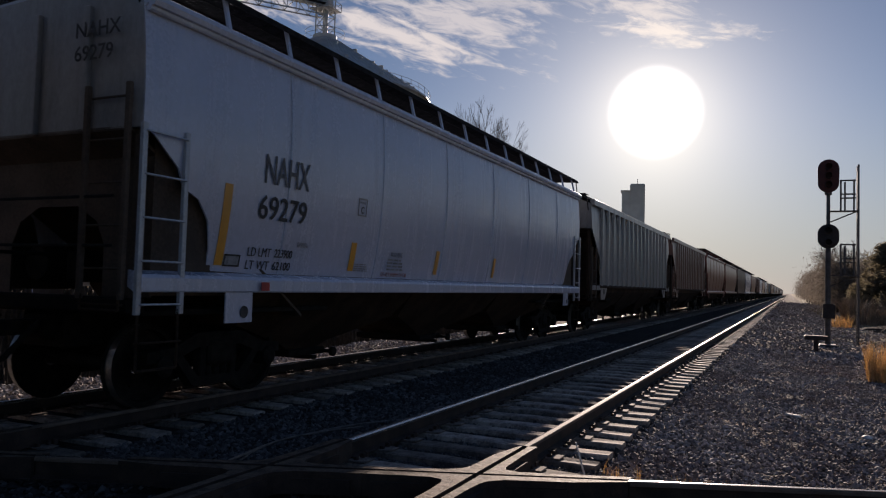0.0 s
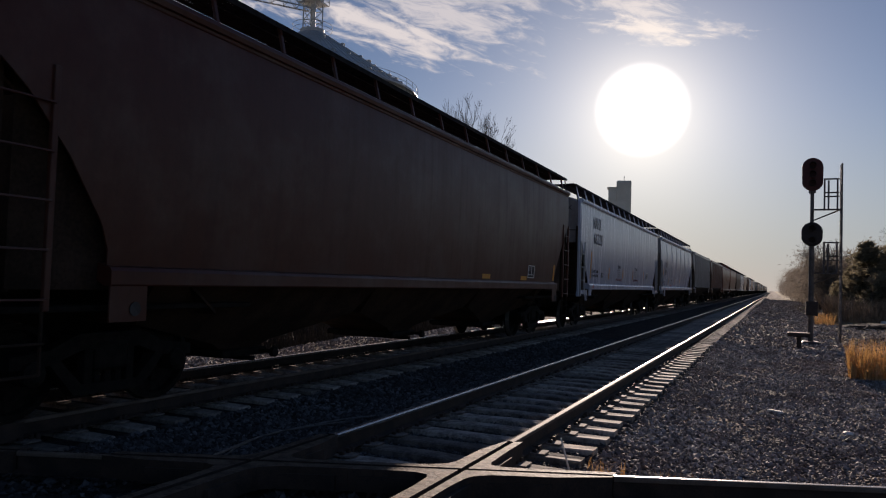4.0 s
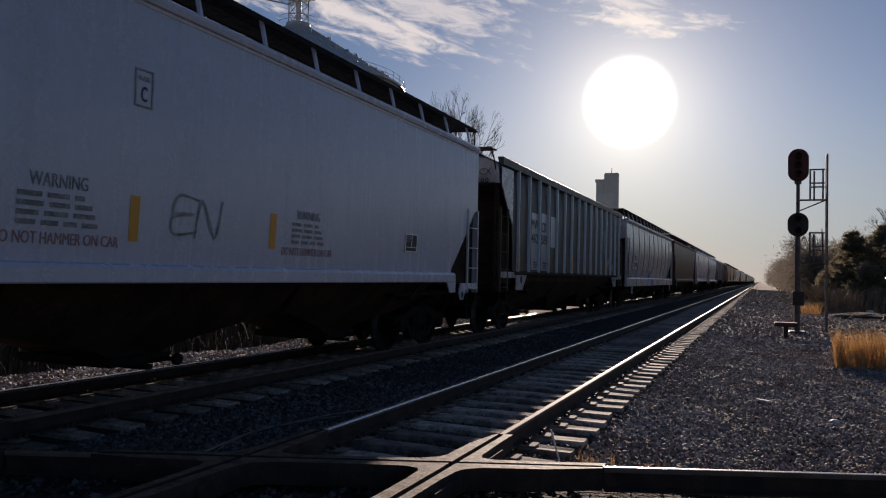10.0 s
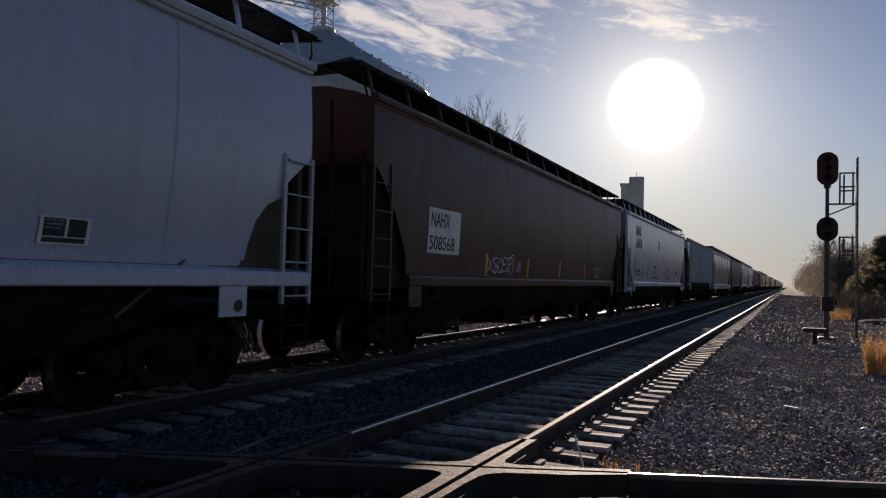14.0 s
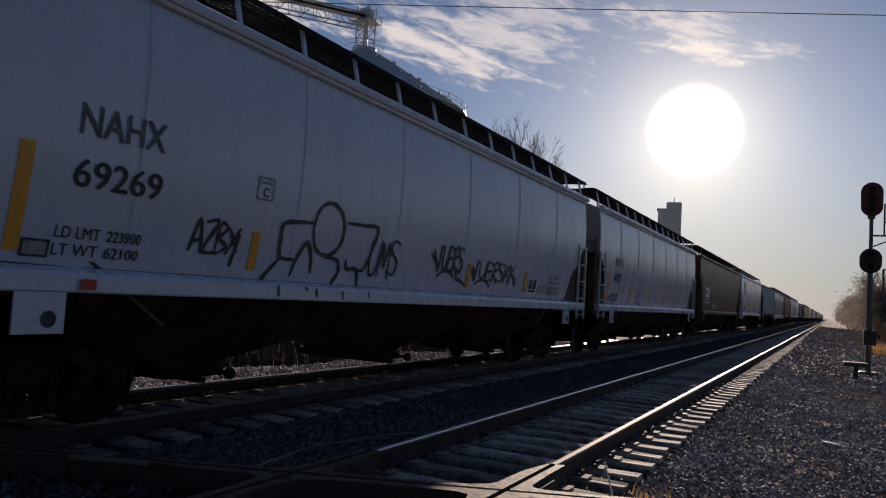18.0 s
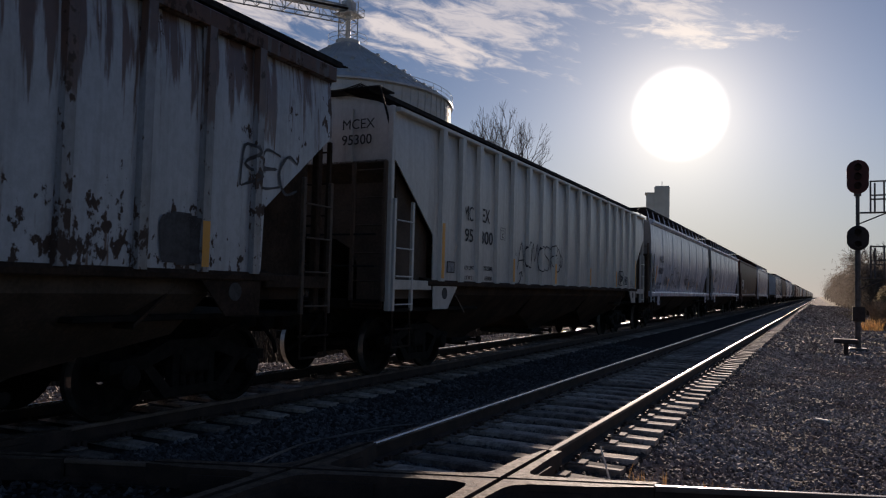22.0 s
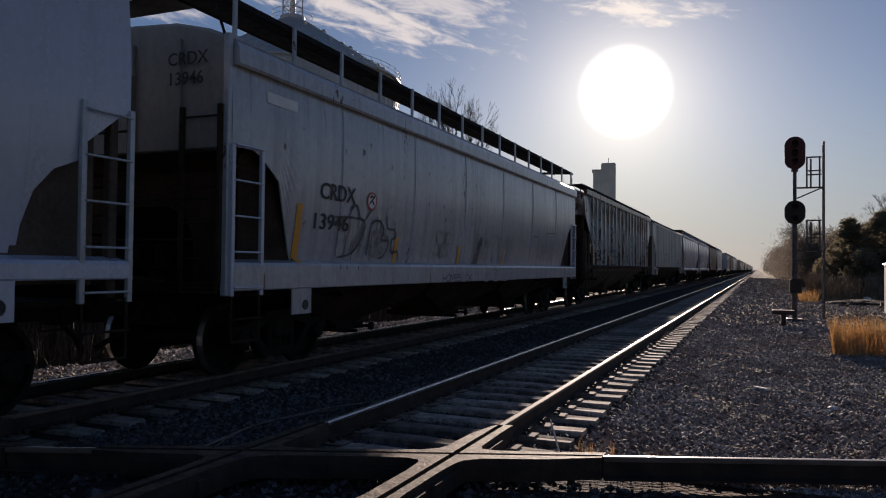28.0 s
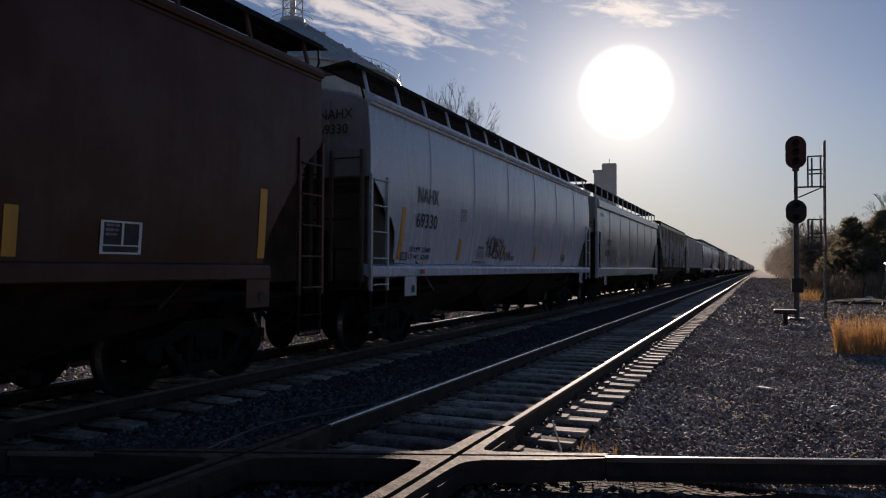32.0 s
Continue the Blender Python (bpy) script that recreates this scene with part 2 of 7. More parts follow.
SPRAY_RUST = mottled("brown_stain", (0.10, 0.07, 0.05), (0.22, 0.16, 0.12), 5, 30, 0.8, relief=0.03)
SPRAY_SOOT = mottled("worn_black_spray_paint", (0.05, 0.05, 0.055), (0.14, 0.14, 0.145), 7, 30, 0.6, relief=0.03)
SPRAY_PALE = mottled("pale_spray_paint", (0.55, 0.58, 0.62), (0.76, 0.78, 0.82), 5, 30, 0.5, relief=0.03)
RAIL_TOP = mottled("polished_rail_head", (0.46, 0.42, 0.40), (0.60, 0.56, 0.53), 3, 90, 0.24, 0.95, 0.01, 0.0005)
RAIL_WORN = mottled("brown_rail_shoulder", (0.10, 0.07, 0.055), (0.20, 0.15, 0.12), 4, 80, 0.75, 0.0, 0.05, 0.002, spec=0.2)
PLATE_STEEL = mottled("worn_tie_plate_steel", (0.12, 0.095, 0.08), (0.30, 0.25, 0.215), 9, 60, 0.85, 0.0, 0.3, 0.004, spec=0.15)
RAIL_SIDE = mottled("rusted_rail_web", (0.022, 0.015, 0.012), (0.065, 0.038, 0.027), 5, 70, 0.8)
CASTING = mottled("worn_manganese_casting", (0.045, 0.03, 0.023), (0.18, 0.128, 0.09), 9, 45, 0.72, 0.0, 0.8, 0.008, spec=0.2)
TIE_WOOD = mottled("weathered_tie_wood", (0.12, 0.10, 0.09), (0.42, 0.35, 0.29), 5, 38, 0.9, 0, 0.45, 0.008, 0.45)
STEEL = mottled("galvanised_steel", (0.40, 0.41, 0.42), (0.56, 0.57, 0.58), 0.6, 25, 0.55, 0.2, 0.1)
MAST = mottled("grey_mast_paint", (0.055, 0.05, 0.05), (0.12, 0.11, 0.11), 4, 50, 0.55, 0.3)
SIGNAL_BLACK = mottled("matt_black_signal_paint", (0.015, 0.012, 0.012), (0.04, 0.03, 0.03), 5, 40, 0.7)
CONCRETE = mottled("pale_concrete", (0.60, 0.56, 0.50), (0.78, 0.74, 0.67), 0.15, 3.0, 0.85)
BARK = mottled("grey_bark", (0.035, 0.029, 0.024), (0.10, 0.082, 0.07), 3, 30, 0.9)
STRAW = mottled("dry_straw_grass", (0.55, 0.39, 0.21), (0.86, 0.67, 0.41), 3, 30, 0.8, 0, 0.1)
DRY_GREEN = mottled("half_dry_verge_grass", (0.22, 0.19, 0.09), (0.42, 0.36, 0.20), 3, 30, 0.8, 0, 0.1)
SIGNAL_MAROON = mottled("dark_maroon_signal_paint", (0.05, 0.010, 0.010), (0.09, 0.018, 0.016), 5, 40, 0.6)
GREEN = mottled("green_grass", (0.09, 0.12, 0.035), (0.22, 0.26, 0.09), 3, 30, 0.8, 0, 0.1)
NEEDLES = mottled("dark_pine_needles", (0.13, 0.12, 0.08), (0.32, 0.27, 0.18), 0.6, 6, 0.8, 0, 0.2)
BOXPAINT = mottled("silver_cabinet_paint", (0.45, 0.46, 0.47), (0.60, 0.61, 0.62), 2, 30, 0.5, 0.1, 0.08)
CLOTHWHITE = mottled("pale_litter", (0.6, 0.58, 0.55), (0.8, 0.78, 0.75), 20, 60, 0.7)
COPPER = mottled("bond_wire", (0.10, 0.09, 0.08), (0.22, 0.2, 0.18), 9, 60, 0.5, 0.5)


def stone_material(name, low, high, stain):
    m, k, b = material(name, 0.88, 0.0, 0.25)
    r = k.n("ShaderNodeNewGeometry").outputs["Random Per Island"]
    at = k.n("ShaderNodeTexCoord").outputs["Object"]
    g = k.noise(at, 45, 4)
    c = k.mix(k.math("POWER", r, 1.6), low, high)
    c = k.mix(k.math("MULTIPLY", k.ramp(k.noise(at, 0.7, 3), 0.42, 0.62), 0.45), c, stain)
    k.link(k.mix(k.math("MULTIPLY", g, 0.5), c, tuple(0.75 * q for q in low)), b.inputs["Base Color"])
    bump(k, b, g, 0.4, 0.005)
    return m


def ground_material():
    """Ballast by the tracks, cinders and dry grass further out, by real-world size."""
    m, k, b = material("ballast_and_cinder_ground", 0.95, 0.0, 0.08)
    at = k.n("ShaderNodeTexCoord").outputs["Object"]
    v = k.n("ShaderNodeTexVoronoi")
    v.inputs["Scale"].default_value = 19.0
    k.link(at, v.inputs["Vector"])
    cell = k.n("ShaderNodeSeparateColor")
    k.link(v.outputs["Color"], cell.inputs[0])
    stones = k.mix(cell.outputs[0], (0.06, 0.052, 0.047), (0.27, 0.24, 0.22))
    stones = k.mix(k.ramp(v.outputs["Distance"], 0.0, 0.55), stones, (0.035, 0.03, 0.028))
    stones = k.mix(k.math("MULTIPLY", k.ramp(k.noise(at, 0.5, 4), 0.42, 0.66), 0.5), stones, (0.12, 0.07, 0.045))
    x = k.n("ShaderNodeSeparateXYZ")
    k.link(at, x.inputs[0])
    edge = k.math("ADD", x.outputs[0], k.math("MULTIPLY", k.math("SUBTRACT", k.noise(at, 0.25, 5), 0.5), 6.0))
    verge = k.mix(k.ramp(k.noise(at, 1.8, 6, 0.65), 0.40, 0.62), (0.20, 0.15, 0.09), (0.10, 0.11, 0.05))
    verge = k.mix(k.ramp(k.noise(at, 12, 3), 0.45, 0.7), verge, (0.30, 0.24, 0.15))
    # ground colour darkened over the track bed to carry the train's shade
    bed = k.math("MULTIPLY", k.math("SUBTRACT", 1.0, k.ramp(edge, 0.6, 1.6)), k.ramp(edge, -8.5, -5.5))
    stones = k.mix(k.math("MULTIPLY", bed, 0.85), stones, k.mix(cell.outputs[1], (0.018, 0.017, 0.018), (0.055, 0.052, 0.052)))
    right = k.ramp(edge, 4.2, 6.2)
    left = k.ramp(k.math("MULTIPLY", edge, -1.0), 13.0, 17.0)
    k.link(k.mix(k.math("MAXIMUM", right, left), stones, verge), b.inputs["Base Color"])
    bump(k, b, k.math("SUBTRACT", k.noise(at, 9, 4), k.math("MULTIPLY", v.outputs["Distance"], 0.8)), 1.0, 0.035)
    return m


def leafy(m, amount):
    """Lets light through thin leaves and stalks."""
    t = m.node_tree
    out = next(q for q in t.nodes if q.type == "OUTPUT_MATERIAL")
    b = next(q for q in t.nodes if q.type == "BSDF_PRINCIPLED")
    tr, mx = t.nodes.new("ShaderNodeBsdfTranslucent"), t.nodes.new("ShaderNodeMixShader")
    t.links.new(b.inputs["Base Color"].links[0].from_socket, tr.inputs[0])
    mx.inputs[0].default_value = amount
    t.links.new(b.outputs[0], mx.inputs[1])
    t.links.new(tr.outputs[0], mx.inputs[2])
    t.links.new(mx.outputs[0], out.inputs[0])


FAR_TWIGS = mottled("grey_brown_far_twigs", (0.13, 0.11, 0.092), (0.27, 0.235, 0.195), 0.1, 2, 0.9, 0, 0.2)
leafy(FAR_TWIGS, 0.4)
leafy(STRAW, 0.62)
leafy(GREEN, 0.5)
leafy(DRY_GREEN, 0.5)
leafy(NEEDLES, 0.45)
STONE = stone_material("crushed_ballast_stone", (0.14, 0.125, 0.12), (0.72, 0.66, 0.63), (0.19, 0.115, 0.08))
# darker copy of the ballast stone, with the shade put into its colour
STONE_SHADED = stone_material("shade_darkened_track_stone", (0.042, 0.040, 0.040), (0.24, 0.232, 0.235), (0.040, 0.032, 0.028))
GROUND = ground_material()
# brush colour set darker than the weeds to paint in its backlit side
BRUSH = mottled("brush_painted_backlit", (0.035, 0.028, 0.022), (0.11, 0.085, 0.06), 2, 20, 0.9)
WEEDS = mottled("dead_brown_weeds", (0.14, 0.105, 0.075), (0.34, 0.26, 0.18), 2, 20, 0.9)


# ---------- geometry kit ----------
class Shape:
    """Gathers faces of one mesh."""

    def __init__(self):
        self.v, self.f, self.mi = [], [], []

    def add(self, verts, faces, slot=0):
        n = len(self.v)
        self.v += [tuple(p) for p in verts]
        self.f += [tuple(n + i for i in q) for q in faces]
        self.mi += [slot] * len(faces)
        return self

    def box(self, x0, x1, y0, y1, z0, z1, bevel=0.0, m=None, slot=0):
        if bevel <= 0:
            vs = [(x, y, z) for z in (z0, z1) for y in (y0, y1) for x in (x0, x1)]
            fs = [(0, 2, 3, 1), (4, 5, 7, 6), (0, 1, 5, 4), (2, 6, 7, 3), (0, 4, 6, 2), (1, 3, 7, 5)]
        else:
            bm = bmesh.new()
            bmesh.ops.create_cube(bm, size=1.0)
            for q in bm.verts:
                q.co = ((x0 + x1) / 2 + q.co.x * (x1 - x0), (y0 + y1) / 2 + q.co.y * (y1 - y0), (z0 + z1) / 2 + q.co.z * (z1 - z0))
            bmesh.ops.bevel(bm, geom=bm.edges[:], offset=bevel, segments=1, affect="EDGES")
            bm.verts.index_update()
            vs = [tuple(q.co) for q in bm.verts]
            fs = [tuple(q.index for q in face.verts) for face in bm.faces]
            bm.free()
        if m is not None:
            vs = [tuple(m @ Vector(p)) for p in vs]
        return self.add(vs, fs, slot)

    def prism(self, outline, axis, a, b, slot=0):
        """A closed outline of (p, q), pushed along axis from a to b."""
        n = len(outline)
        put = {"x": lambda p, q, s: (s, p, q), "y": lambda p, q, s: (p, s, q), "z": lambda p, q, s: (p, q, s)}[axis]
        vs = [put(p, q, a) for p, q in outline] + [put(p, q, b) for p, q in outline]
        fs = [tuple(range(n))[::-1], tuple(range(n, 2 * n))] + [(i, (i + 1) % n, n + (i + 1) % n, n + i) for i in range(n)]
        return self.add(vs, fs, slot)

    def tube(self, p0, p1, r0, r1=None, n=6, caps=True, slot=0):
        p0, p1 = Vector(p0), Vector(p1)
        r1 = r0 if r1 is None else r1
        d = (p1 - p0).normalized()
        a = d.orthogonal().normalized()
        b = d.cross(a)
        ring = [a * math.cos(2 * math.pi * i / n) + b * math.sin(2 * math.pi * i / n) for i in range(n)]
        vs = [p0 + q * r0 for q in ring] + [p1 + q * r1 for q in ring]
        fs = [(i, (i + 1) % n, n + (i + 1) % n, n + i) for i in range(n)]
        if caps:
            fs += [tuple(range(n))[::-1], tuple(range(n, 2 * n))]
        return self.add(vs, fs, slot)

    def pipe(self, points, r, n=6):
        for p, q in zip(points, points[1:]):
            self.tube(p, q, r, n=n)
        return self

    def cable(self, points, r, n=6):
        """One closed tube through all the points."""
        pts = [Vector(p) for p in points]
        vs = []
        for i, p in enumerate(pts):
            d = (pts[min(len(pts) - 1, i + 1)] - pts[max(0, i - 1)]).normalized()
            a = d.cross(Vector((0, 0, 1))).normalized()
            b = d.cross(a)
            vs += [p + (a * math.cos(2 * math.pi * k / n) + b * math.sin(2 * math.pi * k / n)) * r for k in range(n)]
        fs = [(n * i + k, n * i + (k + 1) % n, n * i + n + (k + 1) % n, n * i + n + k) for i in range(len(pts) - 1) for k in range(n)]
        return self.add(vs, fs + [tuple(range(n))[::-1], tuple(range(len(vs) - n, len(vs)))])

    def lathe(self, profile, axis="z", n=24, at=(0, 0, 0), slot=0):
        """profile: (radius, height) pairs, turned about axis through at."""
        vs, k = [], len(profile)
        for i in range(n):
            c, s = math.cos(2 * math.pi * i / n), math.sin(2 * math.pi * i / n)
            for r, h in profile:
                p = {"z": (r * c, r * s, h), "x": (h, r * c, r * s), "y": (r * s, h, r * c)}[axis]
                vs.append((p[0] + at[0], p[1] + at[1], p[2] + at[2]))
        fs = [(i * k + j, (i + 1) % n * k + j, (i + 1) % n * k + j + 1, i * k + j + 1) for i in range(n) for j in range(k - 1)]
        return self.add(vs, fs, slot)

    def mesh(self, name, *materials, smooth=False):
        me = bpy.data.meshes.new(name)
        me.from_pydata(self.v, [], self.f)
        for m in materials:
            me.materials.append(m)
        if any(self.mi):
            me.polygons.foreach_set("material_index", self.mi)
        if smooth:
            me.shade_smooth()
        bm = bmesh.new()
        bm.from_mesh(me)
        if len(bm.faces) < 60000:
            bmesh.ops.recalc_face_normals(bm, faces=bm.faces[:])
            bm.to_mesh(me)
        bm.free()
        return me


MADE = {}


def cached(key, build):
    """Alike pieces share one mesh."""
    if key not in MADE:
        MADE[key] = build()
    return MADE[key]


def part(name, data, parent=None, m=None, label=""):
    ob = new(name, data)
    if parent is not None:
        ob.parent = parent
    if m is not None:
        ob.matrix_basis = m
    return tagged(ob, label)


def thing(name, label, category, m=None, group="", kind="", data=None):
    ob = new(name, data)
    if m is not None:
        ob.matrix_basis = m
    return tagged(ob, label, category, group, kind)


def letters(text, size, mat, spacing=1.0):
    """Flat mesh of a line of writing in the built-in font, from its lower left corner."""
    def build():
        cu = bpy.data.curves.new("writing", "FONT")
        cu.body, cu.size, cu.space_character, cu.extrude = text, size, spacing, 0.0015
        cu.resolution_u = 3
        cu.offset = 0.0 if set(text) & set("MW") else size * 0.008
        ob = bpy.data.objects.new("writing", cu)
        scene.collection.objects.link(ob)
        me = bpy.data.meshes.new_from_object(ob.evaluated_get(bpy.context.evaluated_depsgraph_get()))
        bpy.data.objects.remove(ob)
        me.materials.clear()
        me.materials.append(mat)
        return me
    return cached(("letters", text, size, mat.name, spacing), build)


ON_SIDE = Matrix(((0, 0, 1, 0), (1, 0, 0, 0), (0, 1, 0, 0), (0, 0, 0, 1)))       # text on the side that faces +x
ON_END = Matrix(((1, 0, 0, 0), (0, 0, -1, 0), (0, 1, 0, 0), (0, 0, 0, 1)))       # text on the end that faces -y


def side_at(y, z, x=1.566):
    return Matrix.Translation((x, y, z)) @ ON_SIDE


# ---------- ground ----------
TRAIN_X = -SPREAD
CROSS_Y, CROSS_T = 5.08, 0.394                     # far rail of the crossing line: y = CROSS_Y + CROSS_T * x
CROSS_A = math.atan(CROSS_T)
CROSS_STEP = 1.505 / math.cos(CROSS_A)
LEVELS = [(-3000, -1.2), (-60, -0.7), (-28, -0.8), (-14, -1.15), (-10.6, -1.1), (-8.7, -0.44), (-6.9, -0.40), (-5.9, -0.24), (-2.9, -0.24), (-2.15, -0.33),
          (-1.45, -0.245), (0.80, -0.245), (0.95, -0.24), (1.34, -0.245), (1.62, -0.29), (2.3, -0.40), (3.4, -0.45), (5.5, -0.47), (8.0, -0.50), (60, -0.9), (3000, -1.6)]


def level(x, y):
    z = np.interp(x, [p[0] for p in LEVELS], [p[1] for p in LEVELS])
    off = (y - (CROSS_Y - CROSS_STEP / 2 + CROSS_T * x)) * math.cos(CROSS_A)
    bed = -0.235 - np.maximum(0, np.abs(off) - 1.3) * 0.32
    return np.maximum(z, np.where(np.abs(off) < 2.6, bed, -9))


def surface(x, y):
    """Height of the ground with its humps and hollows."""
    humps = np.array([noise.noise((a * 0.23, b * 0.23, 4)) for a, b in zip(np.ravel(x), np.ravel(y))]).reshape(np.shape(x))
    return level(x, y) + humps * np.where(x > 2.2, 0.06 * np.clip((x - 2.2) / 1.5, 0, 1), np.where(x < -7, 0.12, 0.0))


def build_ground():
    xs = np.concatenate([[-3000, -1500, -700, -300, -150, -80, -50, -36, -26], np.arange(-20, -9, 1.0), np.arange(-9, 8, 0.18),
                         np.arange(8, 20, 1.0), [22, 28, 40, 60, 110, 220, 500, 1200, 3000]])
    ys = np.concatenate([[-400, -120, -50, -25, -14], np.arange(-9, 2, 1.0), np.arange(2, 24, 0.22), np.arange(24, 60, 1.0),
                         [64, 70, 78, 90, 105, 125, 150, 190, 250, 330, 450, 650, 1000, 1800, 3400]])
    gx, gy = np.meshgrid(xs, ys)
    z = surface(gx, gy)
    rough = np.array([noise.fractal((x * 1.3, y * 1.3, 0), 1.0, 2.0, 3) for x, y in zip(gx.ravel(), gy.ravel())]).reshape(gx.shape)
    amount = np.where(np.abs(gx) < 1.4, 0.006, np.where(np.abs(gx - TRAIN_X) < 1.6, 0.008, 0.028))
    z = z + rough * amount * 0.6
    n = len(xs)
    verts = np.stack([gx.ravel(), gy.ravel(), z.ravel()], 1).tolist()
    faces = [(j * n + i, j * n + i + 1, (j + 1) * n + i + 1, (j + 1) * n + i) for j in range(len(ys) - 1) for i in range(n - 1)]
    me = bpy.data.meshes.new("ground")
    me.from_pydata(verts, [], faces)
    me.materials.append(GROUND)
    me.shade_smooth()
    return thing("ground", "grey crushed stone ballast and dry verge by the tracks", "ground", kind="structure", data=me)


build_ground()


# ---------- rails, ties and the diamond crossing ----------
HEAD = [(-0.075, -0.172), (0.075, -0.172), (0.075, -0.160), (0.012, -0.145), (0.010, -0.045), (0.036, -0.036), (0.037, -0.014), (0.033, -0.006), (0.022, -0.0015),
        (0.010, 0.0), (-0.010, 0.0), (-0.022, -0.0015), (-0.033, -0.006), (-0.037, -0.014), (-0.036, -0.036), (-0.010, -0.045), (-0.012, -0.145), (-0.075, -0.160)]


def rail_mesh(length, gauge=0):
    """A rail; gauge: the side (+1 or -1 along x) that the wheel flanges polish, 0 for both."""
    s = Shape()
    s.prism(HEAD, "y", 0.0, length)
    for i in range(5, 13):
        side = (i < 9) - (i > 9)
        s.mi[2 + i] = 1 if (gauge and side == gauge) or (not gauge and i == 9) else 2
    return s.mesh("rail", RAIL_SIDE, RAIL_TOP, RAIL_WORN)


main_track = thing("railway_track", "ballasted railway track with wooden ties and shiny rails", "railway track", kind="structure")
train_track = thing("railway_track", "ballasted railway track in the shade of the train", "railway track", kind="structure")
cross_track = thing("crossing_track", "railway line that crosses the two tracks at a diamond", "railway track", kind="structure")
ARM_OUT, ARM_IN = 1.15, CROSS_STEP / 2 - 0.002
D1, D2 = Vector((0, 1, 0)), Vector((math.cos(CROSS_A), math.sin(CROSS_A), 0))


def casting(xr, side1, far):
    """One corner of the diamond. side1: -1 where the track's inside lies to -x. far: the crossing line's far rail."""
    y = CROSS_Y + CROSS_T * xr - (0 if far else CROSS_STEP)
    p = Vector((xr, y, 0))
    k = 1 / math.cos(CROSS_A)
    gap, run, guard, web = 0.050 * k, 0.074 * k, 0.105 * k, 0.16
    in1, in2 = side1, (-1 if far else 1)            # where the insides lie, along D2 and along D1
    frog = thing("crossing_frog", "worn steel crossing frog with flangeways, lit on its top", "railway frog", group="frogs of the diamond")
    for sg1 in (1, -1):                             # along D1
        for sg2 in (1, -1):                         # along D2
            e2 = (gap if sg2 == in1 else 0.0) * sg2 - in1 * 0.035
            e1 = (gap if sg1 == in2 else 0.0) * sg1 - in2 * 0.035
            w2 = guard if sg2 == in1 else run
            w1 = guard if sg1 == in2 else run
            l1 = ARM_IN if sg1 == in2 else ARM_OUT
            l2 = ARM_IN if sg2 == in1 else ARM_OUT
            t1 = 0.03 if (sg2 == in1 and sg1 != in2) else w2             # outer guard ends run out to a thin tip
            t2 = 0.03 if (sg1 == in2 and sg2 != in1) else w1
            line = [(e1, e2), (e1 + sg1 * 0.55 * l1, e2), (sg1 * l1, e2), (sg1 * l1, e2 + sg2 * t1), (e1 + sg1 * 0.62 * l1, e2 + sg2 * w2),
                    (e1 + sg1 * (w1 + web), e2 + sg2 * (w2 + 0.015)), (e1 + sg1 * (w1 + 0.45 * web), e2 + sg2 * (w2 + 0.30 * web)),
                    (e1 + sg1 * (w1 + 0.015), e2 + sg2 * (w2 + web)),
                    (e1 + sg1 * w1, e2 + sg2 * 0.62 * l2), (e1 + sg1 * t2, sg2 * l2), (e1, sg2 * l2), (e1, e2 + sg2 * 0.55 * l2)]
            if sg1 * sg2 > 0:
                line = line[::-1]
            top = [p + D1 * a + D2 * b for a, b in line]
            n = len(top)
            s = Shape()
            vs = [q + Vector((0, 0, -0.004)) for q in top] + [q * 1.0 + Vector((0, 0, -0.172)) for q in top]
            fs = [(i, (i + 1) % n, n + (i + 1) % n, n + i) for i in range(n)]
            s.add(vs, fs, 1)
            s.add([q + Vector((0, 0, -0.004)) for q in top], [tuple(range(n))], 0)
            part("casting", s.mesh("casting", CASTING, RAIL_SIDE), frog)
    floor = Shape()
    q = [p + D1 * a * 0.9 + D2 * b for a, b in ((-ARM_IN, -0.16), (ARM_IN, -0.16), (ARM_IN, 0.16), (-ARM_IN, 0.16))]
    r = [p + D1 * a + D2 * b * 0.9 for a, b in ((-0.16, -ARM_IN), (-0.16, ARM_IN), (0.16, ARM_IN), (0.16, -ARM_IN))]
    for quad, top in ((q, -0.052), (r, -0.056)):
        floor.add([v + Vector((0, 0, top)) for v in quad] + [v + Vector((0, 0, -0.17)) for v in quad],
                  [(0, 1, 2, 3), (7, 6, 5, 4), (0, 4, 5, 1), (1, 5, 6, 2), (2, 6, 7, 3), (3, 7, 4, 0)])
    part("flangeway_floor", floor.mesh("flangeway_floor", RAIL_SIDE), frog)
    return y


for track, centre in ((main_track, 0.0), (train_track, TRAIN_X)):
    for xr, inside in ((centre + 0.7525, -1), (centre - 0.7525, 1)):
        far_y, near_y = casting(xr, inside, True), casting(xr, inside, False)
        start = far_y + ARM_OUT
        part("rail", rail_mesh(2600.0, inside), track, pose(xr, start, 0))
        part("rail", rail_mesh(60.0, inside), track, pose(xr, near_y - ARM_OUT - 60.0, 0))
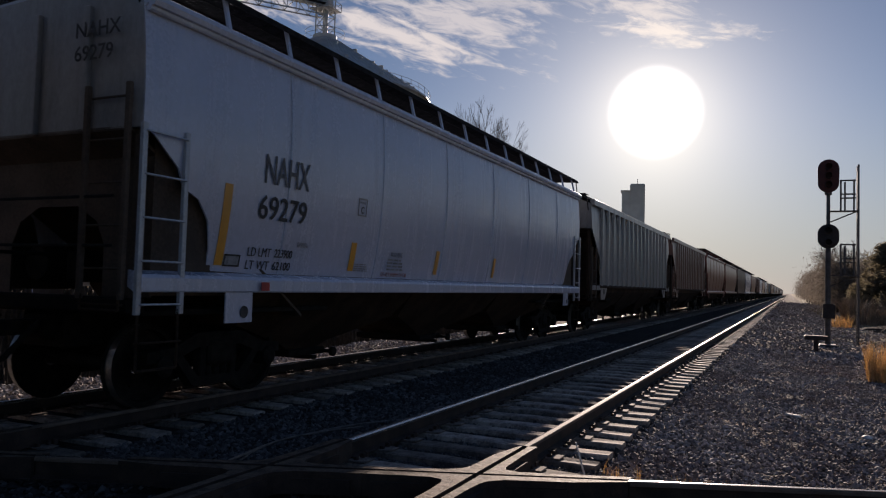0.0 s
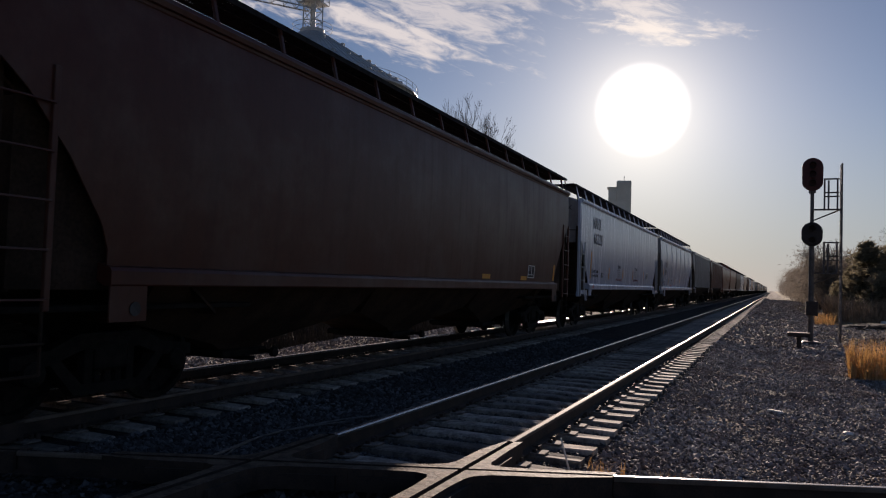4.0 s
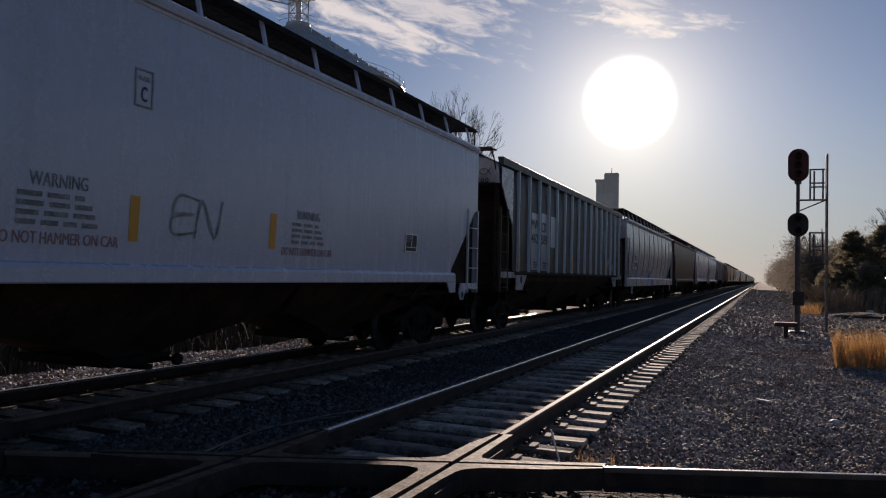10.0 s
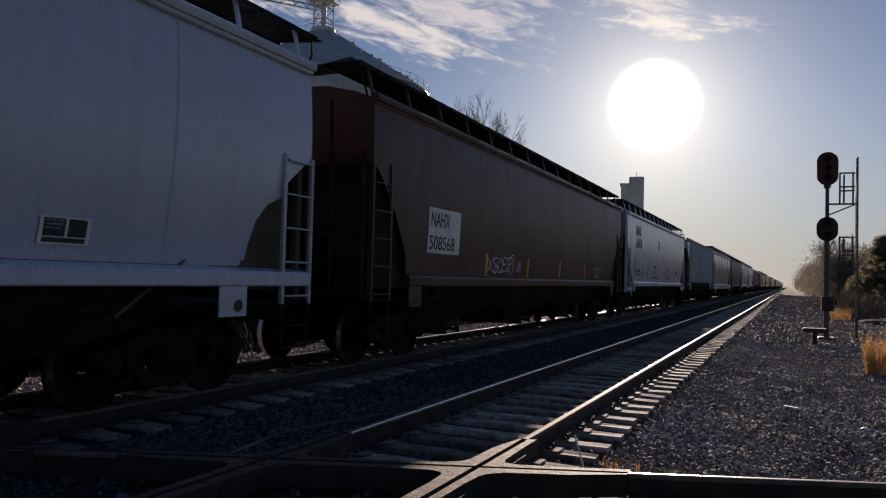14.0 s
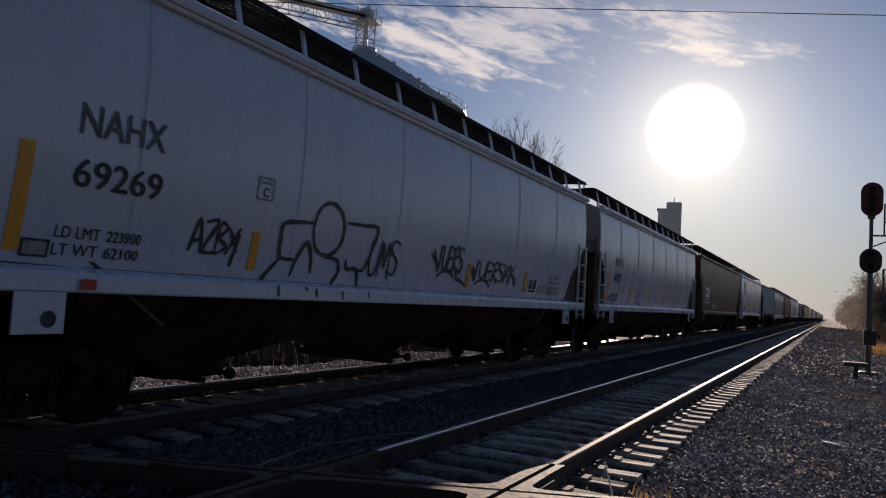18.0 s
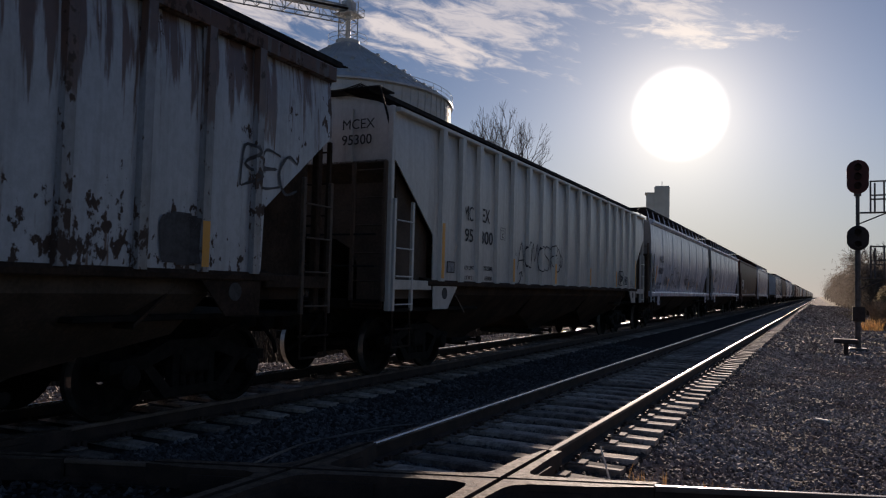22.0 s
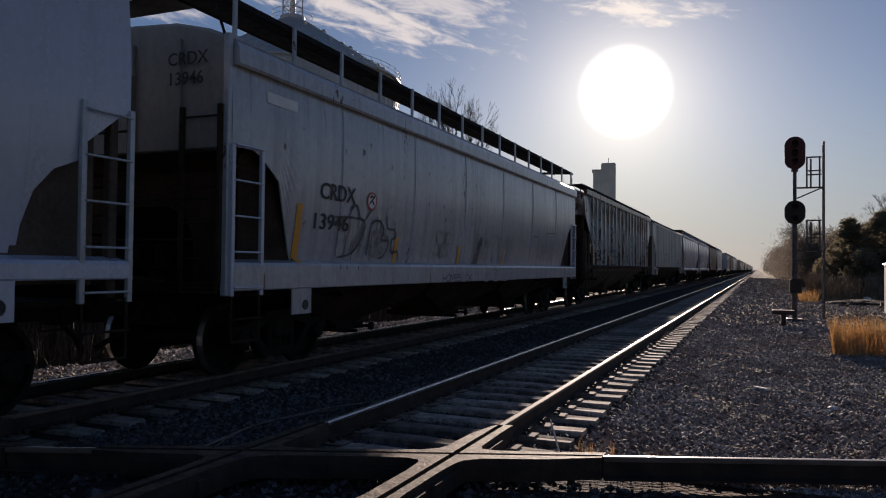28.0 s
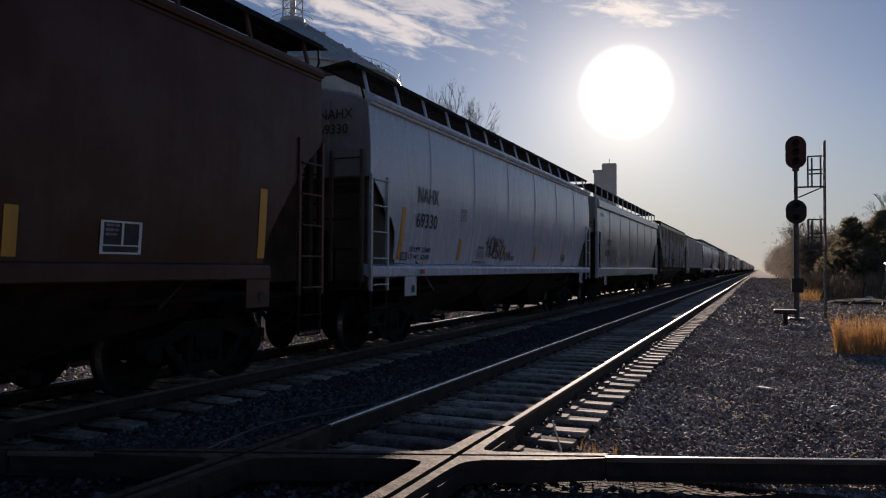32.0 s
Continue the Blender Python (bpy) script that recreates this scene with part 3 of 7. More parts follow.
for far in (True, False):
    y0 = CROSS_Y - (0 if far else CROSS_STEP)
    ends = [-70.0, TRAIN_X - 0.7525, TRAIN_X + 0.7525, -0.7525, 0.7525, 40.0]
    for a, b in ((0, 1), (2, 3), (4, 5)):
        k = 1 / math.cos(CROSS_A)
        s0 = ends[a] * k + (ARM_OUT if a else 0)
        s1 = ends[b] * k - (ARM_OUT if b < 5 else 0)
        if s1 - s0 < 0.05:
            continue
        p = Vector((0, y0, -0.002)) + D2 * s0
        part("rail", rail_mesh(round(s1 - s0, 3)), cross_track, Matrix.Translation(p) @ pose(0, 0, 0, 0, 0, -90 + math.degrees(CROSS_A)))


def tie_mesh(i, half=1.30):
    rnd = random.Random(i)
    s = Shape()
    n, top, bot = 9, [], []
    for j in range(n):
        x = -half + 2 * half * j / (n - 1)
        w0, w1 = -0.112 + rnd.uniform(-0.012, 0.01), 0.112 + rnd.uniform(-0.01, 0.012)
        z = -0.190 + rnd.uniform(-0.008, 0.004)
        top.append([(x, w0, z - 0.012), (x, w0 + 0.02, z), (x, rnd.uniform(-0.03, 0.03), z - rnd.uniform(0.0, 0.012)), (x, w1 - 0.02, z), (x, w1, z - 0.012)])
        bot.append([(x, w0, -0.37), (x, w1, -0.37)])
    vs, fs = [], []
    for a, b in zip(top, bot):
        vs += a + [b[1], b[0]]
    for j in range(n - 1):
        fs += [(7 * j + q, 7 * j + (q + 1) % 7, 7 * j + 7 + (q + 1) % 7, 7 * j + 7 + q) for q in range(7)]
    fs += [tuple(range(7))[::-1], tuple(range(7 * (n - 1), 7 * n))]
    return s.add(vs, fs).mesh("tie", TIE_WOOD)


def plate_mesh():
    s = Shape()
    s.box(-0.21, 0.21, -0.095, 0.095, -0.187, -0.170, 0.004, slot=1)
    for x in (-0.10, 0.10):
        for y in (-0.055, 0.055):
            s.box(x * 1.05 - 0.022, x * 1.05 + 0.022, y - 0.018, y + 0.018, -0.175, -0.140 + 0.012 * (y > 0), 0.006)
    s.box(-0.095, 0.095, 0.115, 0.145, -0.19, -0.150, 0.006)          # rail anchor gripping the base
    s.box(0.075, 0.115, 0.105, 0.155, -0.19, -0.125, 0.008)
    s.box(-0.115, -0.075, 0.105, 0.155, -0.19, -0.125, 0.008)
    return s.mesh("tie_plate", RAIL_SIDE, PLATE_STEEL)


def swing(points, steps=6):
    """A smooth line through points (Catmull-Rom)."""
    pts = [points[0], *points, points[-1]]
    out = []
    for a, b, c, d in zip(pts, pts[1:], pts[2:], pts[3:]):
        for i in range(steps):
            t = i / steps
            out.append(tuple(0.5 * (2 * q + (r - p) * t + (2 * p - 5 * q + 4 * r - u) * t * t + (3 * q - p - 3 * r + u) * t ** 3) for p, q, r, u in zip(a, b, c, d)))
    return out + [tuple(points[-1])]


thing("bond_cable", "grey bond cable looping over the ballast between the tracks", "cable",
      data=Shape().cable(swing([(-1.62, 5.35, -0.19), (-1.82, 5.85, -0.24), (-1.98, 6.4, -0.27), (-1.93, 6.85, -0.26), (-1.60, 7.7, -0.22), (-1.1, 8.6, -0.24), (-0.80, 9.0, -0.20)]), 0.013, 6).mesh("bond_cable", COPPER))
TIES = [tie_mesh(i) for i in range(8)]
PLATE = plate_mesh()
TIE_STEP, TIE_FIRST = 0.5268, 6.444


def lay_ties(track, centre, first, count, plates):
    for i in range(count):
        y = first + i * TIE_STEP + random.uniform(-0.02, 0.02)
        tie = part("tie", TIES[i % 8], track, pose(centre + random.uniform(-0.03, 0.03), y, random.uniform(-0.004, 0.004), 0, 0, random.uniform(-0.9, 0.9)))
        if i < plates:
            for x in (-0.7525, 0.7525):
                part("tie_plate", PLATE, tie, pose(x, 0, 0))


def far_ties(track, centre, y0, y1):
    s = Shape()
    for i in range(int((y1 - y0) / TIE_STEP)):
        y = y0 + i * TIE_STEP
        s.box(centre - 1.3, centre + 1.3, y - 0.11, y + 0.11, -0.3, -0.19)
    tagged(part("far_tie", s.mesh("far_tie", TIE_WOOD), track), kind="stuff")


# ---------- the train ----------
def run(t):
    """Metres that the slowing train has gone after t seconds."""
    u = t / 16 - 1
    return 114.772 * u + -19.311 * u ** 2 + 2.026 * u ** 3 + 0.863 * u ** 4 + -0.817 * u ** 5 + 134.429


STEP_CUT = [(0.0, 2.90), (0.15, 2.82), (0.50, 2.54), (0.58, 2.36), (0.82, 2.26), (1.0, 2.05), (1.08, 1.75), (1.09, 1.46)]
DIAG_CUT = [(0.0, 2.80), (0.16, 2.78), (0.26, 2.68), (0.62, 2.28), (1.0, 1.88), (1.30, 1.56), (1.32, 1.46)]
STEEP_CUT = [(0.0, 3.15), (0.30, 2.92), (0.75, 2.42), (1.15, 1.85), (1.24, 1.62), (1.25, 1.46)]
HIGH_CUT = [(0.0, 3.28), (0.34, 2.80), (1.08, 2.15), (1.36, 1.72), (1.42, 1.46)]
ROUND_CUT = [(0.0, 2.82), (0.42, 2.82), (0.56, 2.76), (0.95, 2.50), (1.42, 2.12), (1.46, 1.8), (1.40, 1.46)]
RIB_CUT = [(0.0, 3.34), (1.28, 2.28), (1.30, 1.55)]
DEEP_CUT = [(0.0, 3.65), (0.92, 2.66), (1.02, 1.56)]
TOP = 4.12


def flank(z, bulge=0.0):
    """Half width of a car at a height; bulge: how far the barrel-shaped sides draw in at top and foot."""
    if bulge:
        return 1.565 - bulge * ((z - 3.1) / 1.4) ** 2
    return 1.56 - 0.045 * max(0.0, z - 3.3) ** 2 * 2.2


def side_panel(length, cut, low, seams, sign, mat, bulge=0.0):
    """The curved side sheet, 2 cm thick, with its cut-away lower corners and faintly dished plates."""
    def build():
        h = length / 2
        ds = sorted({c[0] for c in cut})
        ys = [-h + d for d in ds] + [-h + 1.5 + (length - 3.0) * i / 60 for i in range(61)] + [h - d for d in ds[::-1]]
        rows, s = 15, Shape()
        outer, inner = [], []
        for y in ys:
            d = h - abs(y)
            zb = max(low, float(np.interp(d, [c[0] for c in cut], [c[1] for c in cut])))
            dish = 0.006 * math.cos(2 * math.pi * (y / length + 0.5) * seams) if seams else 0.0
            for r in range(rows):
                z = zb + (TOP - zb) * r / (rows - 1)
                x = flank(z, bulge) - dish * math.sin(math.pi * (z - low) / (TOP - low)) - 0.006 * (seams > 0)
                outer.append((sign * x, y, z))
                inner.append((sign * (x - 0.02), y, z))
        n = len(ys)
        grid = [(i * rows + r, i * rows + r + 1, (i + 1) * rows + r + 1, (i + 1) * rows + r) for i in range(n - 1) for r in range(rows - 1)]
        k = len(outer)
        rim = [i * rows for i in range(n)] + [(n - 1) * rows + r for r in range(1, rows)] + [i * rows + rows - 1 for i in range(n - 2, -1, -1)] + [r for r in range(rows - 2, 0, -1)]
        edge = [(rim[i], rim[(i + 1) % len(rim)], k + rim[(i + 1) % len(rim)], k + rim[i]) for i in range(len(rim))]
        s.add(outer + inner, grid + [tuple(k + q for q in f[::-1]) for f in grid] + edge)
        return s.mesh("side_panel", mat, smooth=False)
    return cached(("side", length, tuple(cut), low, seams, sign, mat.name, bulge), build)


def seam_mesh(low, mat, bulge=0.0):
    """A narrow weld strip that follows the curve of the side."""
    s, zs = Shape(), [low + 0.01 + (TOP - 0.06 - low) * i / 8 for i in range(9)]
    vs, fs = [], []
    for z in zs:
        b = flank(z, bulge) - 1.5545
        vs += [(-0.017, b - 0.012, z), (0.017, b - 0.012, z), (0.011, b + 0.006, z), (-0.011, b + 0.006, z)]
    for i in range(8):
        fs += [(4 * i + q, 4 * i + (q + 1) % 4, 4 * i + 4 + (q + 1) % 4, 4 * i + 4 + q) for q in range(4)]
    return s.add(vs, fs + [(3, 2, 1, 0), (32, 33, 34, 35)]).mesh("seam", mat)


def roof_mesh(length, mat):
    def build():
        line = [(-1.53, TOP - 0.02), (-1.2, 4.24), (-0.7, 4.36), (0, 4.40), (0.7, 4.36), (1.2, 4.24), (1.53, TOP - 0.02)]
        return Shape().prism(line + [(x * 0.98, z - 0.03) for x, z in line[::-1]], "y", -length / 2, length / 2).mesh("roof", mat)
    return cached(("roof", length, mat.name), build)


def chord_mesh(length, sign, style, mat):
    """The top edge beam: a half round tube, or on the round-sided cars a wide overhanging lip."""
    def build():
        if style == "lip":
            line = [(1.40, 3.82), (1.60, 3.77), (1.625, 3.80), (1.62, 3.98), (1.58, 4.05), (1.46, 4.13), (1.40, 4.08)]
        elif style == "thin":
            line = [(1.46, 4.06), (1.60, 4.06), (1.615, 4.075), (1.615, 4.12), (1.46, 4.14)]
        elif style == "angle":
            line = [(1.50, 4.06), (1.60, 4.06), (1.61, 4.07), (1.61, 4.24), (1.60, 4.25), (1.46, 4.25)]
        else:
            line = [(1.40, 4.03), (1.54, 4.03), (1.555, 4.045), (1.56, 4.075), (1.60, 4.08), (1.615, 4.13), (1.60, 4.18), (1.55, 4.21), (1.48, 4.20)]
        return Shape().prism([(sign * x, z) for x, z in line], "y", -length / 2 + 0.02, length / 2 - 0.02).mesh("top_chord", mat)
    return cached(("chord", length, sign, style, mat.name), build)


def walkway_mesh(length, sign, x0=0.78, x1=1.40, z=4.62):
    """Open steel grating on brackets along the roof edge."""
    def build():
        s = Shape()
        h = length / 2 + 0.25
        for x, deep in ((x0, 0.03), ((x0 + x1) / 2, 0.015), (x1, 0.05)):
            s.box(min(sign * x, sign * (x + 0.012)), max(sign * x, sign * (x + 0.012)), -h, h, z - deep, z + 0.02)
        n = int(2 * h / 0.055)
        for i in range(n):
            y = -h + 2 * h * i / n
            for d in (0.20, -0.20):
                a, b = Vector((sign * x0, y, z)), Vector((sign * x1, y + d, z))
                s.tube(a, b, 0.0115, n=3, caps=False)
        return s.mesh("walkway", GRATE)
    return cached(("walkway", length, sign, x0, x1, z), build)


def post_mesh(mat, lean):
    def build():
        return Shape().box(-0.02, 0.02, -0.028, 0.028, 0.0, 0.50, 0.004, Matrix.Shear("XY", 4, (lean, 0))).mesh("bracket", mat)
    return cached(("post", mat.name, lean), build)


def hatch_mesh(length):
    def build():
        s = Shape()
        h = length / 2 - 0.9
        s.prism([(-0.34, 4.36), (0.34, 4.36), (0.34, 4.50), (0.25, 4.55), (-0.25, 4.55), (-0.34, 4.50)], "y", -h, h)
        for i in range(9):
            y = -h + 2 * h * (i + 0.5) / 9
            s.box(-0.36, 0.36, y - 0.03, y + 0.03, 4.42, 4.575)
        return s.mesh("hatch_cover", HOPPER)
    return cached(("hatch", length), build)


def end_wall(length, end, z0, mat, bulge=0.0):
    def build():
        y = end * length / 2
        up = [(flank(z, bulge) - 0.012, z) for z in (z0, 0.7 * z0 + 0.3 * TOP, 0.35 * z0 + 0.65 * TOP, TOP)]
        line = up + [(1.2, 4.24), (0.7, 4.36), (0, 4.40), (-0.7, 4.36), (-1.2, 4.24)] + [(-x, z) for x, z in up[::-1]]
        return Shape().prism(line, "y", min(y, y - end * 0.03), max(y, y - end * 0.03)).mesh("end_wall", mat)
    return cached(("end", length, end, z0, mat.name, bulge), build)


def slope_sheet(length, end, z0, mat):
    """The sloping floor of the end bay, going down and inwards, with its stiffeners."""
    def build():
        y0 = length / 2
        s = Shape()
        y1, z1 = y0 - 2.9, 1.0
        vs = []
        for dz in (0, -0.04):
            vs += [(-1.40, end * y0, z0 + dz), (1.40, end * y0, z0 + dz), (1.40, end * y1, z1 + dz), (-1.40, end * y1, z1 + dz)]
        s.add(vs, [(0, 1, 2, 3), (7, 6, 5, 4), (0, 4, 5, 1), (1, 5, 6, 2), (2, 6, 7, 3), (3, 7, 4, 0)])
        return s.mesh("slope_sheet", mat)
    return cached(("slope", length, end, z0, mat.name), build)


def bulkhead_mesh(length, end, z0, mat):
    """Upright plate under the end slope with an arched opening over the truck."""
    def build():
        y = end * (length / 2 - 0.32)
        line = [(-1.40, 1.22), (-0.72, 1.22), (-0.72, 1.75), (-0.60, 2.0), (-0.3, 2.16), (0.3, 2.16), (0.60, 2.0), (0.72, 1.75), (0.72, 1.22), (1.40, 1.22), (1.40, z0 - 0.05), (-1.40, z0 - 0.05)]
        return Shape().prism(line, "y", min(y, y - end * 0.02), max(y, y - end * 0.02)).mesh("bulkhead", mat)
    return cached(("bulkhead", length, end, z0, mat.name), build)


def gusset_mesh(length, end, cut, mat):
    """Side plate that closes the corner behind the cut-away."""
    def build():
        h = length / 2
        line = [(h - 0.30, 1.24), (h - 1.75, 1.24), (h - 1.75, 1.50)] + [(h - d - 0.06, z + 0.05) for d, z in cut[::-1] if d > 0.3] + [(h - 0.30, cut[0][1] - 0.1)]
        return Shape().prism([(end * y, z) for y, z in line], "x", 1.385, 1.405).mesh("corner_plate", mat)
    return cached(("gussetplate", length, end, tuple(cut), mat.name), build)


def bay_mesh(top_len, mat):
    def build():
        s = Shape()
        a, b = top_len / 2, 0.36
        rings = [(1.40, a, 1.50), (1.40, a, 1.30), (1.02, a * 0.94, 0.86), (0.66, b + 0.22, 0.52), (0.60, b, 0.42)]
        vs = []
        for x, y, z in rings:
            vs += [(-x, -y, z), (x, -y, z), (x, y, z), (-x, y, z)]
        fs = [(4 * r + i, 4 * r + (i + 1) % 4, 4 * r + 4 + (i + 1) % 4, 4 * r + 4 + i) for r in range(4) for i in range(4)] + [(0, 1, 2, 3), (19, 18, 17, 16)]
        s.add(vs, fs)
        return s.mesh("hopper_bay", mat)
    return cached(("bay", top_len, mat.name), build)


def gate_mesh():
    def build():
        s = Shape().box(-0.72, 0.72, -0.46, 0.46, 0.33, 0.43, 0.015)
        s.box(-0.85, 0.85, -0.05, 0.05, 0.28, 0.34, 0.01)
        s.tube((-0.95, 0.3, 0.38), (0.95, 0.3, 0.38), 0.028)
        s.lathe([(0.0, 0.93), (0.07, 0.93), (0.07, 0.99), (0.0, 0.99)], "x", 8, (0, 0.3, 0.38))
        return s.mesh("outlet_gate", BLACK)
    return cached("gate", build)


def stiles_mesh(z0, z1, low, mat):
    """Ladder stiles with the step below; rungs are pieces of their own."""
    def build():
        s = Shape()
        s.pipe([(0.0, 0.02, z0 + 0.05), (0.0, 0.02, low), (0.0, 0.54, low), (0.0, 0.54, z0 + 0.05)], 0.016, 5)
        return s.mesh("ladder_step", mat)
    return cached(("step", z0, low, mat.name), build)


def stile_mesh(z0, z1, mat):
    return cached(("stile", z0, z1, mat.name), lambda: Shape().box(-0.02, 0.03, -0.03, 0.03, z0, z1, 0.006).mesh("stile", mat))


def ladder(car, name, m, z0, z1, low, mat):
    """A ladder of two stiles and a hanging step; its rungs follow."""
    lad = part(name, stiles_mesh(z0, z1, low, HOPPER), car, m)
    for y in (0.0, 0.56):
        part("stile", stile_mesh(z0, z1, mat), lad, pose(0, y, 0))
    part("rung", rung_mesh(HOPPER), lad, pose(0, 0, (low + z0) / 2))
    return lad


def rung_mesh(mat):
    return cached(("rung", mat.name), lambda: Shape().pipe([(-0.02, 0.0, 0), (0.045, 0.02, 0), (0.045, 0.54, 0), (-0.02, 0.56, 0)], 0.013, 5).mesh("rung", mat))


def bolster_mesh():
    def build():
        s = Shape().box(-1.1, 1.1, -0.2, 0.2, 0.42, 0.72, 0.03)
        s.lathe([(0.0, 0.72), (0.2, 0.72), (0.2, 0.86), (0.0, 0.86)], "z", 12)
        return s.mesh("truck", BLACK)
    return cached("bolster", build)


def frame_mesh():
    """Cast side frame: arched top member, tension member, springs and bearing ends."""
    def build():
        s = Shape()
        top = [(-1.12, 0.50), (-1.12, 0.62), (-0.72, 0.66), (-0.4, 0.80), (0.4, 0.80), (0.72, 0.66), (1.12, 0.62), (1.12, 0.50), (0.70, 0.52), (0.36, 0.64), (-0.36, 0.64), (-0.70, 0.52)]
        s.prism(top, "x", -0.075, 0.075)
        s.prism([(-0.74, 0.56), (-0.62, 0.58), (-0.34, 0.30), (0.34, 0.30), (0.62, 0.58), (0.74, 0.56), (0.42, 0.20), (-0.42, 0.20)], "x", -0.07, 0.07)
        for y in (-0.26, 0.26):
            s.box(-0.06, 0.06, y - 0.05, y + 0.05, 0.28, 0.70, 0.01)
        for y in (-0.13, 0.0, 0.13):
            s.lathe([(0.05, 0.30), (0.055, 0.34), (0.045, 0.38), (0.055, 0.42), (0.045, 0.46), (0.05, 0.50)], "z", 8, (0, y, 0))
        for y in (-0.89, 0.89):
            s.lathe([(0.0, -0.1), (0.12, -0.1), (0.12, 0.11), (0.07, 0.14), (0.0, 0.14)], "x", 10, (0, y, 0.457))
        return s.mesh("side_frame", BLACK)
    return cached("frame", build)


def wheelset_mesh():
    """Axle with two wheels, about its own middle; bright treads, dark dished webs."""
    def build():
        s = Shape()
        s.tube((-0.95, 0, 0), (0.95, 0, 0), 0.075, n=10)
        for sx in (-1, 1):
            ring = [(0.10, 0.69), (0.16, 0.70), (0.30, 0.745), (0.385, 0.735), (0.40, 0.82), (0.455, 0.815)]
            back = [(0.457, 0.72), (0.482, 0.71), (0.482, 0.685), (0.40, 0.68), (0.38, 0.70), (0.30, 0.70), (0.10, 0.66)]
            s.lathe([(r, sx * x) for r, x in ring], "x", 28)
            s.lathe([(0.455, sx * 0.815), (0.457, sx * 0.72)], "x", 28, slot=1)
            s.lathe([(r, sx * x) for r, x in back], "x", 28)
            for i in range(3):
                a = 2 * math.pi * i / 3
                s.tube((sx * 0.735, 0.24 * math.cos(a), 0.24 * math.sin(a)), (sx * 0.755, 0.24 * math.cos(a), 0.24 * math.sin(a)), 0.03)
        return s.mesh("wheelset", BLACK, TREAD)
    return cached("wheelset", build)


def coupler_mesh(end):
    def build():
        s = Shape()
        y = lambda a, b: (min(end * a, end * b), max(end * a, end * b))
        s.box(-0.08, 0.08, *y(-0.6, 0.42), 0.80, 0.96, 0.02)
        s.box(-0.17, 0.15, *y(0.40, 0.68), 0.74, 1.02, 0.05)
        s.box(-0.17, -0.06, *y(0.60, 0.78), 0.76, 1.0, 0.03)
        s.pipe([(0.35, end * 0.1, 0.95), (0.35, end * 0.45, 0.62), (0.2, end * 0.68, 0.45)], 0.03)
        s.tube((-0.1, end * 0.2, 1.0), (-1.35, end * 0.2, 1.02), 0.018)
        return s.mesh("coupler", BLACK)
    return cached(("coupler", end), build)


def brake_gear():
    def build():
        s = Shape()
        s.lathe([(0.0, -0.35), (0.19, -0.33), (0.21, -0.25), (0.21, 0.25), (0.19, 0.33), (0.0, 0.35)], "y", 14)
        s.tube((0.25, -1.4, 0.1), (0.25, 1.4, 0.1), 0.02)
        s.box(0.3, 0.55, -0.2, 0.15, -0.2, 0.15, 0.03)
        return s.mesh("air_reservoir", BLACK)
    return cached("air", build)


def panel_mesh(w, h, mat, thick=0.004):
    def build():
        n = 8
        rows = [(x, h * i / n, z) for i in range(n + 1) for x, z in ((0, 0), (w, 0), (w, thick), (0, thick))]
        faces = [(4 * i + q, 4 * i + (q + 1) % 4, 4 * i + 4 + (q + 1) % 4, 4 * i + 4 + q) for i in range(n) for q in range(4)]
        return Shape().add(rows, faces + [(3, 2, 1, 0), (4 * n, 4 * n + 1, 4 * n + 2, 4 * n + 3)]).mesh("panel", mat)
    return cached(("panel", w, h, mat.name, thick), build)


def lines_mesh(w, h, rows, mat):
    """Small print too fine to read: rows of bars."""
    def build():
        s, rnd = Shape(), random.Random(rows * 31 + int(w * 100))
        step = h / rows
        for r in range(rows):
            x = 0.0
            while x < w * rnd.uniform(0.7, 1.0):
                b = rnd.uniform(0.05, 0.16) * max(1.0, h)
                s.box(x, min(w, x + b), r * step, r * step + step * 0.55, 0, 0.002)
                x += b + 0.03
        return s.mesh("small_print", mat)
    return cached(("lines", w, h, rows, mat.name), build)


def frame_sign(w, h, mat, mark):
    """A small framed inspection sign."""
    def build():
        s, b = Shape(), 0.02
        for a in ((0, w, 0, b), (0, w, h - b, h), (0, b, b, h - b), (w - b, w, b, h - b)):
            s.box(*a, 0, 0.003)
        if mark:
            s.box(w * 0.3, w * 0.45, h * 0.2, h * 0.55, 0, 0.003)
            s.box(w * 0.3, w * 0.7, h * 0.2, h * 0.28, 0, 0.003)
            s.box(w * 0.25, w * 0.75, h * 0.68, h * 0.78, 0, 0.003)
        return s.mesh("inspection_frame", mat)
    return cached(("frame_sign", w, h, mat.name, mark), build)


WHEELSETS = []


